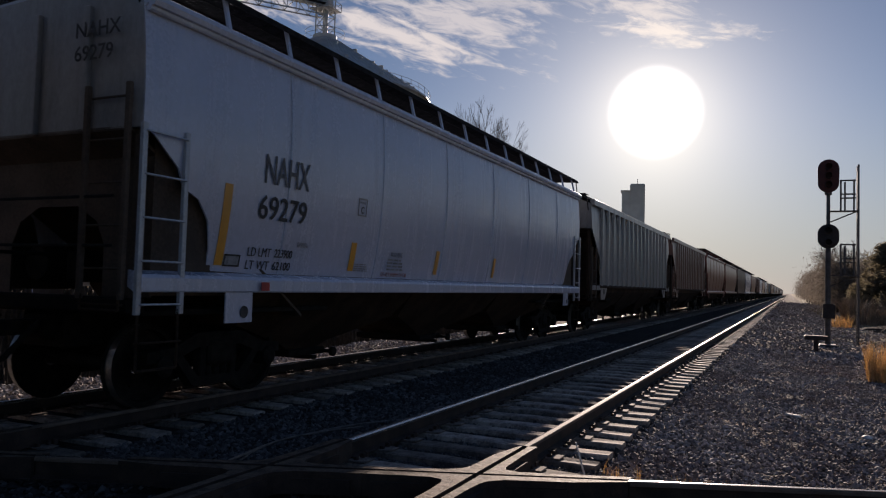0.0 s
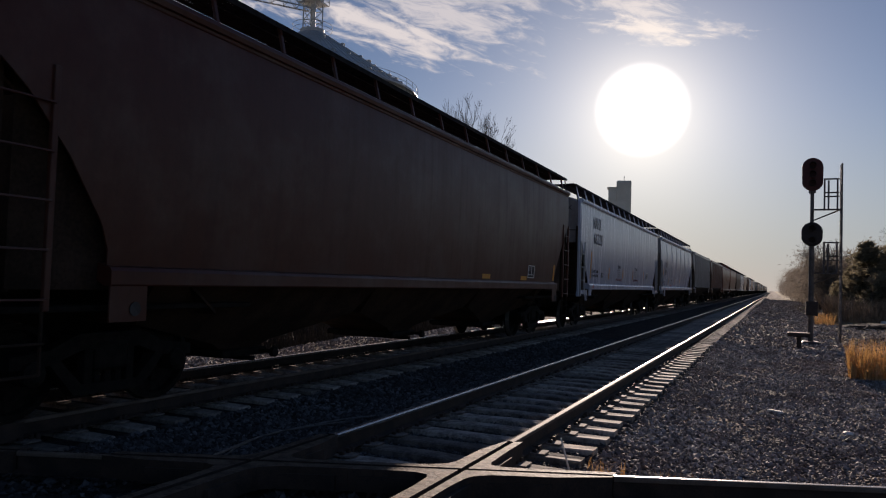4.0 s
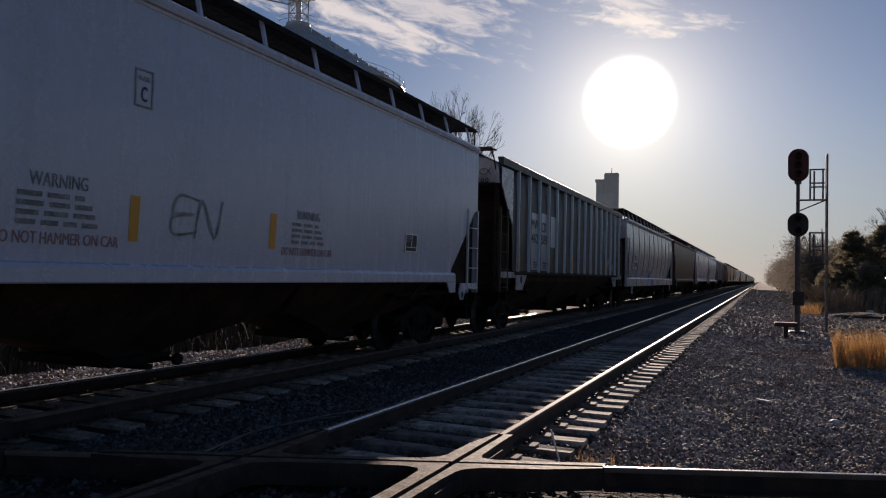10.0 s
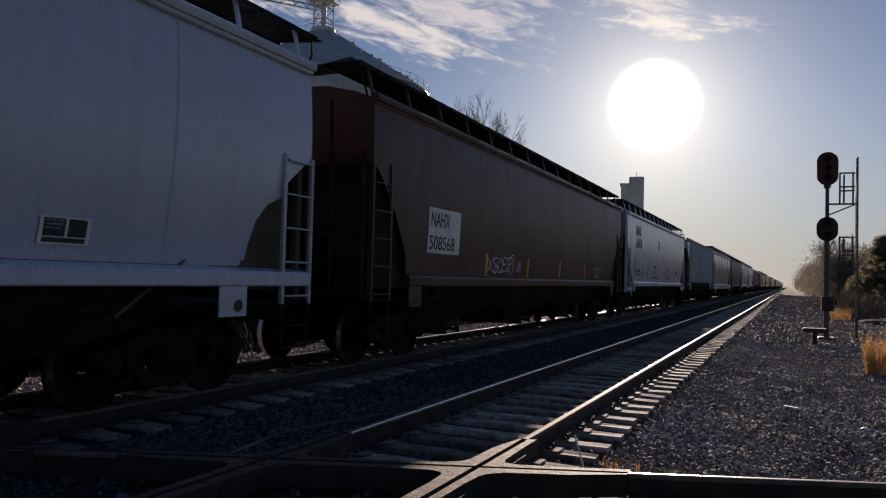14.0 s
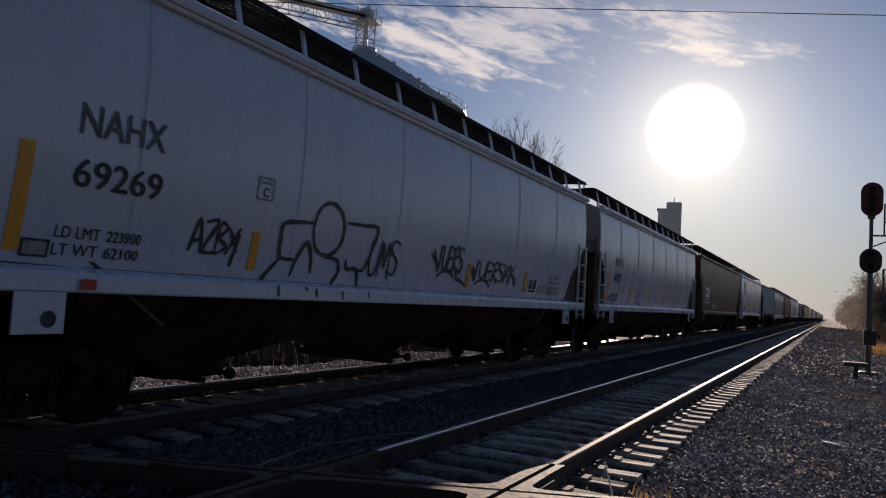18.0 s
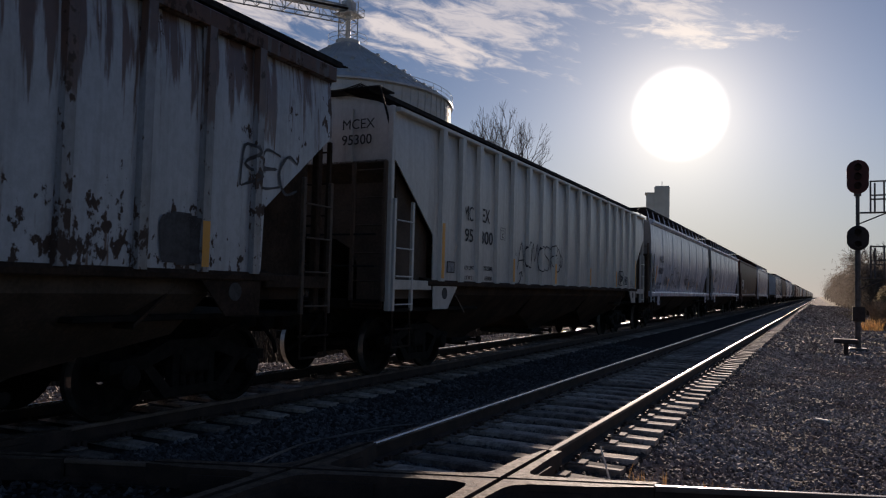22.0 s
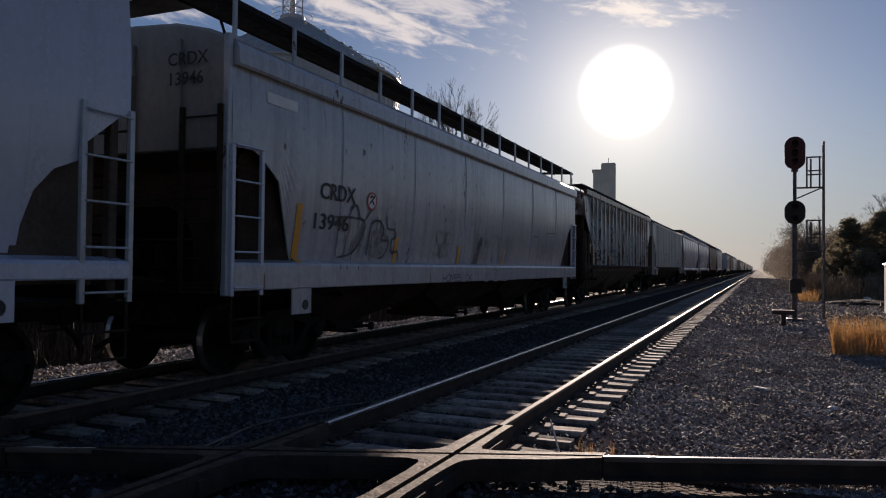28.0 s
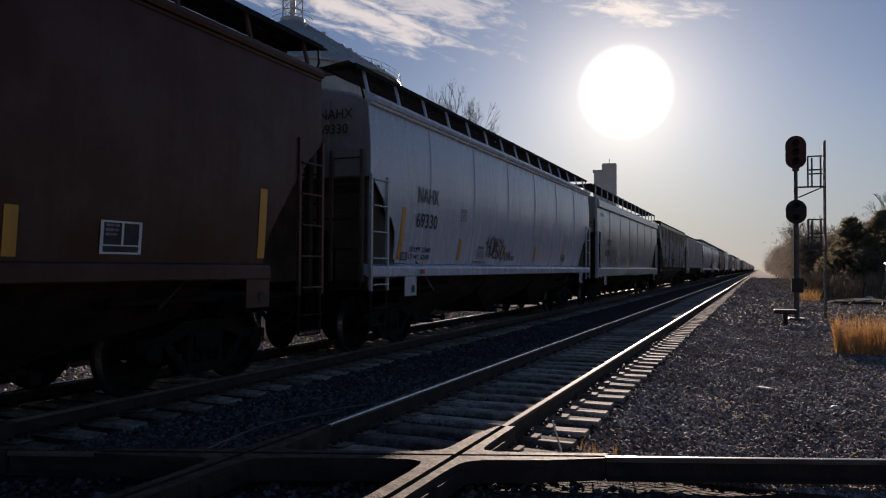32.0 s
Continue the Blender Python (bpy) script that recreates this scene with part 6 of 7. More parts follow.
strokes(CARS["c8"], [
    [(-3.20, 2.18), (-3.12, 2.42), (-2.90, 2.53), (-2.66, 2.44), (-2.55, 2.22), (-2.62, 1.98), (-2.86, 1.86), (-3.10, 1.94), (-3.20, 2.18)],
    [(-3.22, 2.24), (-3.50, 2.22), (-3.76, 2.17), (-3.78, 1.98), (-3.73, 1.78), (-3.42, 1.77)],
    [(-3.72, 1.78), (-3.90, 1.60), (-4.0, 1.47), (-3.90, 1.43), (-3.88, 1.32)],
    [(-2.50, 2.32), (-2.10, 2.33), (-1.74, 2.32), (-1.82, 2.0), (-1.94, 1.74), (-2.10, 1.72)],
    [(-3.50, 1.56), (-3.42, 1.80), (-3.27, 1.99), (-3.16, 1.84), (-3.11, 1.62)],
    [(-2.86, 1.84), (-2.60, 1.82), (-2.52, 1.66), (-2.62, 1.50), (-2.60, 1.31)],
    [(-2.40, 1.84), (-2.34, 1.72), (-2.12, 1.72), (-2.02, 1.50), (-1.98, 1.34)],
    [(-3.40, 1.42), (-3.20, 1.44), (-3.16, 1.32)]], SPRAY, 0.06)
tag_line(CARS["c9"], "aomcsro", -3.72, 1.86, -0.80, 2.42, SPRAY, 0.026, ([(-3.9, 2.28), (-3.84, 2.12)], [(-3.8, 1.52), (-3.60, 1.60), (-3.50, 1.78)], [(-3.66, 1.74), (-3.52, 1.80), (-3.44, 1.70)], [(-0.9, 2.3), (-0.7, 2.22), (-0.75, 2.0), (-0.95, 2.05)]))
tag_line(CARS["c9"], "xzbx", 5.06, 1.64, 5.52, 2.04, SPRAY, 0.022, ([(5.1, 1.64), (5.56, 1.66), (5.54, 2.04), (5.1, 2.0), (5.1, 1.64)],))
tag_line(CARS["c10"], "bor", -4.05, 1.52, -2.9, 2.12, SPRAY, 0.035)
tag_line(CARS["c10"], "scx", -2.85, 1.56, -1.9, 2.16, SPRAY, 0.035)
tag_line(CARS["c10"], "bec", 6.9, 2.5, 7.9, 2.95, SPRAY, 0.03)
fill(CARS["c10"], [(5.84, 1.62), (5.84, 2.06), (6.34, 2.06), (6.34, 1.62)], SPRAY)
piece = [[(-6.5, 2.14), (-6.0, 2.16), (-5.6, 2.12), (-5.65, 1.85), (-5.9, 1.62), (-6.3, 1.55)], [(-5.62, 2.10), (-5.45, 2.28), (-5.30, 2.36)], [(-6.1, 2.16), (-6.0, 2.32), (-5.86, 2.34), (-5.74, 2.14)],
         [(-5.42, 1.60), (-5.36, 2.08), (-5.1, 2.16), (-4.92, 2.02), (-4.98, 1.86), (-4.72, 1.84), (-4.80, 1.62), (-5.0, 1.55)], [(-4.86, 2.26), (-4.78, 2.06), (-4.52, 2.04), (-4.46, 1.92), (-4.60, 1.86), (-4.54, 1.66), (-4.32, 1.68), (-4.22, 1.50)]]
strokes(CARS["c11"], piece, SPRAY_SOOT, 0.045)
tape(CARS["c11"], -4.46, 1.47, -4.33, 1.92)
tape(CARS["c11"], -1.52, 1.47, -1.39, 1.85)
tape(CARS["c11"], 1.46, 1.47, 1.59, 1.85)
runs = random.Random(29)
for k in range(60):                                   # runs of soot and rust over the old spray paint
    lo, hi = ((-6.4, -4.4), (-0.8, 0.2), (4.6, 6.4), (-6.2, -4.8))[k % 4]
    y, z, q = runs.uniform(lo, hi), runs.uniform(1.75, 2.25), runs.uniform(0.12, 0.45)
    strokes(CARS["c11"], [[(y, z), (y + runs.uniform(-0.02, 0.02), z - q / 2), (y, z - q)]], SPRAY_FAINT if k % 4 else SPRAY_RUST, runs.uniform(0.012, 0.035), 1.5662, 2, "dark run of soot")
fill(CARS["c11"], [(-5.4, 1.62), (-5.34, 1.96), (-5.0, 2.02), (-4.66, 1.86), (-4.7, 1.60), (-5.0, 1.54)], SPRAY_FAINT)
tag_line(CARS["c11"], "sze", -2.72, 1.62, -1.95, 2.08, SPRAY_FAINT, 0.04)
for y, wide in ((-0.55, 0.75), (0.35, 0.8), (1.25, 0.55), (1.95, 0.6)):
    strokes(CARS["c11"], [[(y, 1.50), (y + 0.02, 1.95), (y + wide * 0.3, 2.14), (y + wide * 0.8, 2.12), (y + wide, 1.9), (y + wide * 0.96, 1.52)], [(y + wide * 0.4, 1.58), (y + wide * 0.5, 1.9)]], SPRAY_FAINT, 0.04)
fill(CARS["c11"], [(-0.62, 1.50), (-0.3, 2.04), (-0.1, 2.02), (-0.28, 1.50)], SPRAY_SOOT)
tag_line(CARS["c11"], "homesick", -2.60, 1.13, -1.0, 1.27, SPRAY_SOOT, 0.022)
tag_line(CARS["c11"], "oosc", -0.3, 1.12, 2.2, 1.36, SPRAY_FAINT, 0.03)
strokes(CARS["c11"], [[(5.2, 2.4), (5.8, 2.44), (6.4, 2.46)], [(4.0, 2.28), (4.4, 2.28)], [(4.9, 1.6), (5.0, 1.9), (4.95, 2.1)]], SPRAY_SOOT, 0.04)
chips = random.Random(17)
for _ in range(34):                                   # soot-dark chips in the old paint
    y, z, q = chips.uniform(-6.4, 4.5), chips.uniform(2.3, 3.4), chips.uniform(0.02, 0.05)
    strokes(CARS["c11"], [[(y, z + q), (y + 0.01, z), (y, z - q)]], SPRAY_SOOT, q * 0.9, steps=2, words="dark chip in the paint")
tag_line(CARS["c12"], "hom", -2.50, 1.70, -1.85, 2.12, SPRAY, 0.045, ([(-2.62, 2.02), (-2.48, 1.98)],))
tag_line(CARS["c12"], "esick", -2.05, 1.66, -1.12, 1.98, SPRAY, 0.04, ([(-1.8, 2.0), (-1.66, 2.10), (-1.5, 2.0), (-1.40, 2.08)], [(-1.42, 2.12), (-1.40, 2.04)]))
tag_line(CARS["c12"], "oib", -1.14, 1.62, -0.72, 1.82, SPRAY, 0.026)
sticker(CARS["c12"], -0.68, 1.59, -0.36, 1.75)


end_text(CARS["c0"], "NAHX", "69279")
end_text(CARS["c1"], "NAHX", "66229")
part("lettering", letters("MCEX 350792", 0.17, LETTER), CARS["c3"], Matrix.Translation((0.35, -CARS["c3"]["half"] - 0.066, 3.72)) @ ON_END, "stencilled black lettering")
end_text(CARS["c4"], "MWCX", "462589")
end_text(CARS["c5"], "NAHX", "66170")
end_text(CARS["c7"], "NAHX", "69297")
end_text(CARS["c8"], "NAHX", "69269")
end_text(CARS["c9"], "MCEX", "95300")
end_text(CARS["c10"], "MWCX", "461176")
end_text(CARS["c11"], "CRDX", "13946")
end_text(CARS["c12"], "NAHX", "69330")

for key, taped in (("c4", range(0, 16, 3)), ("c9", (0, 4, 7, 10, 13, 16)), ("c10", range(0, 18, 4))):
    ribs = [o for o in CARS[key].children_recursive if o.name.startswith("rib") and o.matrix_basis.translation.x > 0]
    for i, rib in enumerate(ribs):
        if i in taped:
            y = rib.matrix_basis.translation.y
            fitted(CARS[key], panel_mesh(0.1, 1.0, YELLOW, 0.003), "reflective_tape", y - 0.05, 1.58, y + 0.05, 2.5 if i in (0, len(ribs) - 1) else 2.05, 1.6215, "yellow reflective strip")


# ---------- beside the track ----------
SIG = (4.17, 30.65)
signal = thing("railway_signal", "tall dark signal mast with two oval black heads", "signal", pose(*SIG, -0.47) @ Matrix.Scale(1.108, 4))
part("mast", Shape().tube((0, 0, 0.1), (0, 0, 3.4), 0.085, n=14).tube((0, 0, 3.4), (0, 0, 5.4), 0.06, n=12).lathe([(0.10, 3.32), (0.12, 3.34), (0.12, 3.46), (0.09, 3.5)], "z", 12)
     .lathe([(0.09, 5.0), (0.11, 5.02), (0.11, 5.2), (0.08, 5.24)], "z", 12).mesh("mast", MAST, smooth=False), signal)
part("base", Shape().box(-0.26, 0.26, -0.26, 0.26, -0.1, 0.10, 0.03).mesh("base", MAST), signal, None, "steel foot plate")


def oval(half_w, half_h):
    pts = []
    for i in range(32):
        a = 2 * math.pi * i / 32
        pts.append((half_w * math.cos(a), (half_h - half_w) * (1 if math.sin(a) >= 0 else -1) + half_w * math.sin(a)))
    return pts


for z, hw, hh in ((5.62, 0.32, 0.55), (3.63, 0.32, 0.40)):
    head = part("signal_head", Shape().prism(oval(hw, hh), "y", -0.02, 0.02).mesh("signal_head", SIGNAL_MAROON if hh > 0.5 else SIGNAL_BLACK), signal, pose(0.0, -0.13, z), "oval dark backing plate")
    part("lamp_housing", Shape().prism(oval(hw * 0.55, hh * 0.7), "y", 0.02, 0.22).box(-0.06, 0.06, 0.1, 0.24, -hh - 0.1, -hh * 0.4, 0.01).mesh("lamp_housing", SIGNAL_BLACK), head)
    for k in (-1, 0, 1):
        if hh > 0.5 or k:
            part("hood", Shape().lathe([(0.10, -0.26), (0.105, -0.26), (0.105, -0.02), (0.10, -0.02)], "y", 14).mesh("hood", SIGNAL_BLACK), head, pose(0, 0, k * (0.30 if hh > 0.5 else 0.2)))
for z in (4.46, 2.36):
    cage = Shape()
    cage.box(0.05, 0.86, -0.28, 0.02, z - 0.03, z, 0.006)
    cage.pipe([(0.06, -0.1, z - 0.36), (0.80, -0.1, z - 0.03)], 0.022)
    for x in (0.36, 0.48, 0.74):
        cage.tube((x, -0.1, z), (x, -0.1, z + (1.02 if x != 0.48 else 0.95)), 0.028)
    for k in (0.42, 0.55, 1.0):
        cage.tube((0.36, -0.1, z + k), (0.80, -0.1, z + k), 0.026)
    part("platform", cage.mesh("platform", MAST), signal, None, "small railed service platform")
lad = part("ladder", Shape().box(0.83, 0.89, -0.24, -0.20, 0.12, 5.95, 0.008).box(0.83, 0.89, 0.16, 0.20, 0.12, 5.95, 0.008).mesh("ladder", MAST), signal)
for i in range(18):
    part("rung", cached("sigrung", lambda: Shape().tube((0.86, -0.2, 0), (0.86, 0.16, 0), 0.012).mesh("rung", MAST)), lad, pose(0, 0, 0.45 + 0.31 * i))
part("junction_box", Shape().box(-0.16, 0.2, -0.26, -0.08, 0.95, 1.42, 0.02).mesh("junction_box", SIGNAL_BLACK), signal)

pedestal = thing("cable_pedestal", "low dark steel cable pedestal on a post", "pedestal", pose(3.71, 27.9, -0.47))
part("post", Shape().box(-0.07, 0.07, -0.06, 0.06, 0, 0.42, 0.01).mesh("post", SIGNAL_BLACK), pedestal)
part("cap", Shape().box(-0.36, 0.36, -0.2, 0.2, 0.40, 0.54, 0.03).mesh("cap", SIGNAL_BLACK), pedestal)

cabinet = thing("signal_cabinet", "pale grey metal signal equipment cabinet", "cabinet", pose(9.05, 37.9, -0.52) @ Matrix.Scale(1.08, 4))
part("body", Shape().box(-0.88, 0.88, -0.5, 0.5, 0.08, 2.05, 0.02).mesh("body", BOXPAINT), cabinet)
part("roof", Shape().prism([(-0.95, 2.05), (0.95, 2.05), (0.9, 2.12), (0, 2.18), (-0.9, 2.12)], "y", -0.56, 0.56).mesh("roof", BOXPAINT), cabinet)
part("plinth", Shape().box(-0.92, 0.92, -0.54, 0.54, -0.1, 0.10, 0.02).mesh("plinth", CONCRETE), cabinet)
for x in (-0.43, 0.43):
    d = part("door", Shape().box(x - 0.40, x + 0.40, -0.52, -0.5, 0.16, 1.98, 0.006).mesh("door", BOXPAINT), cabinet)
    part("handle", Shape().box(x + 0.3, x + 0.34, -0.56, -0.52, 0.95, 1.15, 0.008).mesh("handle", MAST), d)


def blades(seed, n, w, d, h0, h1, mat, lean=0.25, thick=0.006):
    """Grass stalks as thin bent three-sided spikes."""
    rnd, s = random.Random(seed), Shape()
    for _ in range(n):
        x, y = rnd.gauss(0, w / 2.4), rnd.gauss(0, d / 2.4)
        x, y = max(-w / 2, min(w / 2, x)), max(-d / 2, min(d / 2, y))
        h, a, l = rnd.uniform(h0, h1), rnd.uniform(0, 6.28), rnd.uniform(0.05, lean)
        p0 = Vector((x, y, -0.03))
        p1 = p0 + Vector((math.cos(a) * l * h * 0.35, math.sin(a) * l * h * 0.35, h * 0.6))
        p2 = p0 + Vector((math.cos(a) * l * h, math.sin(a) * l * h, h))
        t = thick * rnd.uniform(0.7, 1.4)
        q = Vector((math.cos(a + 1.57), math.sin(a + 1.57), 0)) * t
        r = Vector((math.cos(a), math.sin(a), 0)) * t
        s.add([p0 + q, p0 - q, p0 + r, p1 + q * 0.8, p1 - q * 0.8, p1 + r * 0.8, p2], [(0, 1, 4, 3), (1, 2, 5, 4), (2, 0, 3, 5), (3, 4, 6), (4, 5, 6), (5, 3, 6)])
    return s


for x, y, w, d, n, h in ((5.3, 19.5, 1.5, 0.8, 900, 1.0), (6.2, 19.7, 1.0, 0.8, 480, 0.92), (4.75, 19.2, 0.5, 0.5, 160, 0.72)):
    thing("grass_clump", "clump of tall dry straw-coloured grass", "grass", pose(x, y, -0.48), group="dry grass clumps", kind="stuff",
          data=blades(int(x * 10), n, w, d, h * 0.4, h, STRAW, 0.34).mesh("grass_clump", STRAW))
for k, (x, y, w_, d_, n, lo, hi, mat, words) in enumerate((
        (8.6, 46, 4.6, 26.0, 1500, 0.03, 0.12, DRY_GREEN, "short half-dry grass on the verge beyond the signal"),
        (7.0, 52, 3.4, 34.0, 2200, 0.03, 0.11, DRY_GREEN, "low green grass on the verge"),
        (6.3, 76, 2.0, 50.0, 900, 0.1, 0.3, DRY_GREEN, "dry grass along the foot of the trees"),
        (5.7, 50, 0.9, 1.2, 120, 0.4, 0.9, STRAW, "pale dry grass clump near the trees"))):
    thing("verge_grass", words, "grass", pose(x, y, -0.5), kind="stuff", data=blades(5 + k, n, w_, d_, lo, hi, mat, 0.6, 0.012).mesh("verge_grass", mat))
for i, (x, y, n) in enumerate(((1.74, 6.25, 60), (2.02, 6.35, 80), (2.25, 6.5, 45), (1.3, 6.15, 30), (1.55, 6.8, 25))):
    thing("grass_tuft", "small green tuft between ballast and rail", "grass", pose(x, y, -0.24), group="small tufts", kind="stuff",
          data=blades(20 + i, n, 0.32, 0.2, 0.06, 0.20, GREEN if i % 2 else STRAW, 0.7, 0.003).mesh("grass_tuft", GREEN if i % 2 else STRAW))

thing("wooden_stake", "thin pale stick leaning beside the rail", "stick", data=Shape().tube((1.27, 6.67, -0.24), (1.19, 6.64, 0.06), 0.010, 0.008, 6).mesh("wooden_stake", CLOTHWHITE))


def rock(seed, r, mat):
    bm = bmesh.new()
    bmesh.ops.create_icosphere(bm, subdivisions=2, radius=r)
    for v in bm.verts:
        v.co *= 1 + 0.3 * noise.noise(v.co * (2 / r) * 0.4 + Vector((seed, seed * 2, 0)))
        v.co.z *= 0.55
    me = bpy.data.meshes.new("stone")
    bm.to_mesh(me)
    bm.free()
    me.materials.append(mat)
    return me


thing("pale_stone", "pale flat stone lying on the ballast", "stone", pose(2.96, 12.6, -0.41, 0, 0, -35), data=Shape().box(-0.12, 0.12, -0.035, 0.035, -0.02, 0.03, 0.012).mesh("pale_stone", CLOTHWHITE))
thing("pale_stone", "pale flat stone lying on the ballast", "stone", pose(3.85, 11.4, -0.44), data=rock(3, 0.08, CLOTHWHITE))
thing("plastic_scrap", "small yellow scrap of plastic behind the rail", "litter", pose(2.36, 6.6, -0.19, 12, 6, 20), data=Shape().box(-0.05, 0.05, -0.02, 0.02, 0, 0.03, 0.006).mesh("plastic_scrap", YELLOW))
wire = [(-1.58, 5.45, -0.21), (-1.66, 5.7, -0.19), (-1.77, 6.18, -0.19), (-1.76, 6.54, -0.19), (-1.57, 7.12, -0.19), (-1.47, 7.42, -0.2)]
thing("bond_wire", "thin bond wire lying on the ballast by the rail", "cable", data=Shape().pipe(wire, 0.009, 6).mesh("bond_wire", COPPER))


# ---------- trees ----------
def grow(s, rnd, p, d, length, r, depth, spread, twist=0.35):
    steps = 3
    for _ in range(steps):
        q = p + d * length / steps
        s.tube(p, q, r, r * 0.93, n=5 if depth > 2 else 3, caps=False)
        p, r = q, max(0.010, r * 0.93)
        d = (d + Vector((rnd.uniform(-1, 1), rnd.uniform(-1, 1), rnd.uniform(-0.3, 0.6))) * 0.20).normalized()
    if depth:
        for k in range(rnd.choice((2, 3, 3))):
            a = rnd.uniform(0, 6.28)
            side = d.orthogonal().normalized()
            side.rotate(Matrix.Rotation(a, 3, d))
            grow(s, rnd, p, (d + side * rnd.uniform(0.45, 0.9) * spread + Vector((0, 0, 0.12))).normalized(), length * rnd.uniform(0.62, 0.86), r * 0.76, depth - 1, spread)


def bare_tree(x, y, z, height, seed, depth=6, spread=0.8, name="bare_tree", label_text="leafless winter tree with fine grey twigs", girth=0.0105, width=0.0):
    rnd = random.Random(seed)
    tree = thing(name, label_text, "tree", pose(x, y, z))
    trunk = Shape()
    h = height * 0.30
    trunk.tube((0, 0, -0.2), (0.05, 0, h), height * 0.016, height * 0.012, n=9)
    crown = Shape()
    for k in range(4):
        a = 6.28 * k / 4 + rnd.uniform(-0.4, 0.4)
        grow(crown, rnd, Vector((0.05, 0, h * rnd.uniform(0.8, 1.0))), Vector((math.cos(a) * 0.5 * spread, math.sin(a) * 0.5 * spread, 1)).normalized(), height * 0.20, height * girth, depth - 1, spread)
    part("trunk", trunk.mesh("trunk", BARK), tree)
    part("crown", crown.mesh("crown", BARK), tree)
    top = max(v[2] for v in crown.v)
    wide = max(v[0] for v in crown.v) - min(v[0] for v in crown.v)
    k = height / top
    tree.scale = (width / wide if width else k,) * 2 + (k,)
    return tree


bare_tree(-20.1, 56.0, -0.5, 17.1, 21, 7, 0.78, girth=0.0135, width=8.2)
def bush_line(rows, seed):
    rnd = random.Random(seed)
    for x, y, h in rows:
        bare_tree(x, y, -1.15, h, rnd.randint(0, 9999), 5, 1.0, "bare_bush", "tangled leafless brush beyond the tracks")


bush_line([(-17 - (i % 3) * 3.0, -8 + 3.4 * i, 3.4 + (i * 7 % 5) * 0.5) for i in range(12)], 4)


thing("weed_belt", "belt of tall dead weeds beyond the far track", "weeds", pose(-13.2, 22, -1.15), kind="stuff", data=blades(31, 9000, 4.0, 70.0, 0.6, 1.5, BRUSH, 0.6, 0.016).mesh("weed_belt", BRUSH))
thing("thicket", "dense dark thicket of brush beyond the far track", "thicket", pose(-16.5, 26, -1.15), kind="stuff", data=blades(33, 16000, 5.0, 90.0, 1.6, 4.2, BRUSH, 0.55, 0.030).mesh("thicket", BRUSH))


def pine(x, y, z, height, width, seed):
    """Dense pine: trunk, and whorls of drooping limbs hung with needle tufts."""
    rnd = random.Random(seed)
    tree = thing("pine_tree", "dense dark green pine with ragged outline", "tree", pose(x, y, z), group="pines on the verge")
    part("trunk", Shape().tube((0, 0, -0.2), (0, 0, height * 0.95), height * 0.025, 0.02, n=8).mesh("trunk", BARK), tree)
    s, limbs = Shape(), Shape()
    for i in range(int(150 * height / 5)):
        f = rnd.uniform(0.0, 1.0)
        a = rnd.uniform(0, 6.28)
        reach = width * (1 - f ** 2.2) ** 0.7 * rnd.uniform(0.55, 1.0) + 0.15
        p0 = Vector((0, 0, height * f * 0.93))
        p1 = p0 + Vector((math.cos(a) * reach, math.sin(a) * reach, reach * rnd.uniform(-0.1, 0.35)))
        limbs.tube(p0, p1, 0.03, 0.008, n=3, caps=False)
        for k in range(14):
            c = p0.lerp(p1, rnd.uniform(0.35, 1.05)) + Vector((rnd.gauss(0, 0.12), rnd.gauss(0, 0.12), rnd.gauss(0, 0.10)))
            for _ in range(9):
                d = Vector((rnd.gauss(0, 1), rnd.gauss(0, 1), rnd.gauss(0.25, 0.8))).normalized() * rnd.uniform(0.14, 0.34)
                q = d.orthogonal().normalized() * 0.035
                s.add([c + q, c - q, c + d], [(0, 1, 2)])
    part("branchwork", limbs.mesh("branchwork", BARK), tree)
    part("crown", s.mesh("crown", NEEDLES), tree)


for i, (x, y, h, w_) in enumerate(((9.2, 62, 6.0, 2.1), (11.0, 60, 6.4, 2.3), (12.9, 63, 6.0, 2.3), (14.6, 59, 6.6, 2.4), (8.3, 64, 3.6, 1.7), (9.6, 58, 3.4, 1.7), (13.4, 57, 4.6, 2.2), (16.4, 56, 5.0, 2.3), (17.0, 62, 6.4, 2.4), (11.6, 70, 6.2, 2.3), (19.5, 57, 6.8, 2.5))):
    pine(x, y, -0.55, h, w_, 40 + i)
thing("undergrowth", "dark tangled undergrowth below the pines", "scrub", pose(13.0, 58, -0.5), kind="stuff", data=blades(51, 5200, 13.0, 9.0, 0.6, 2.0, WEEDS, 0.6, 0.03).mesh("undergrowth", WEEDS))
bare_tree(12.2, 66, -0.5, 8.0, 77, 5, 0.40, girth=0.006)
bare_tree(7.6, 92, -0.5, 8.0, 78, 6, 0.55, girth=0.006)


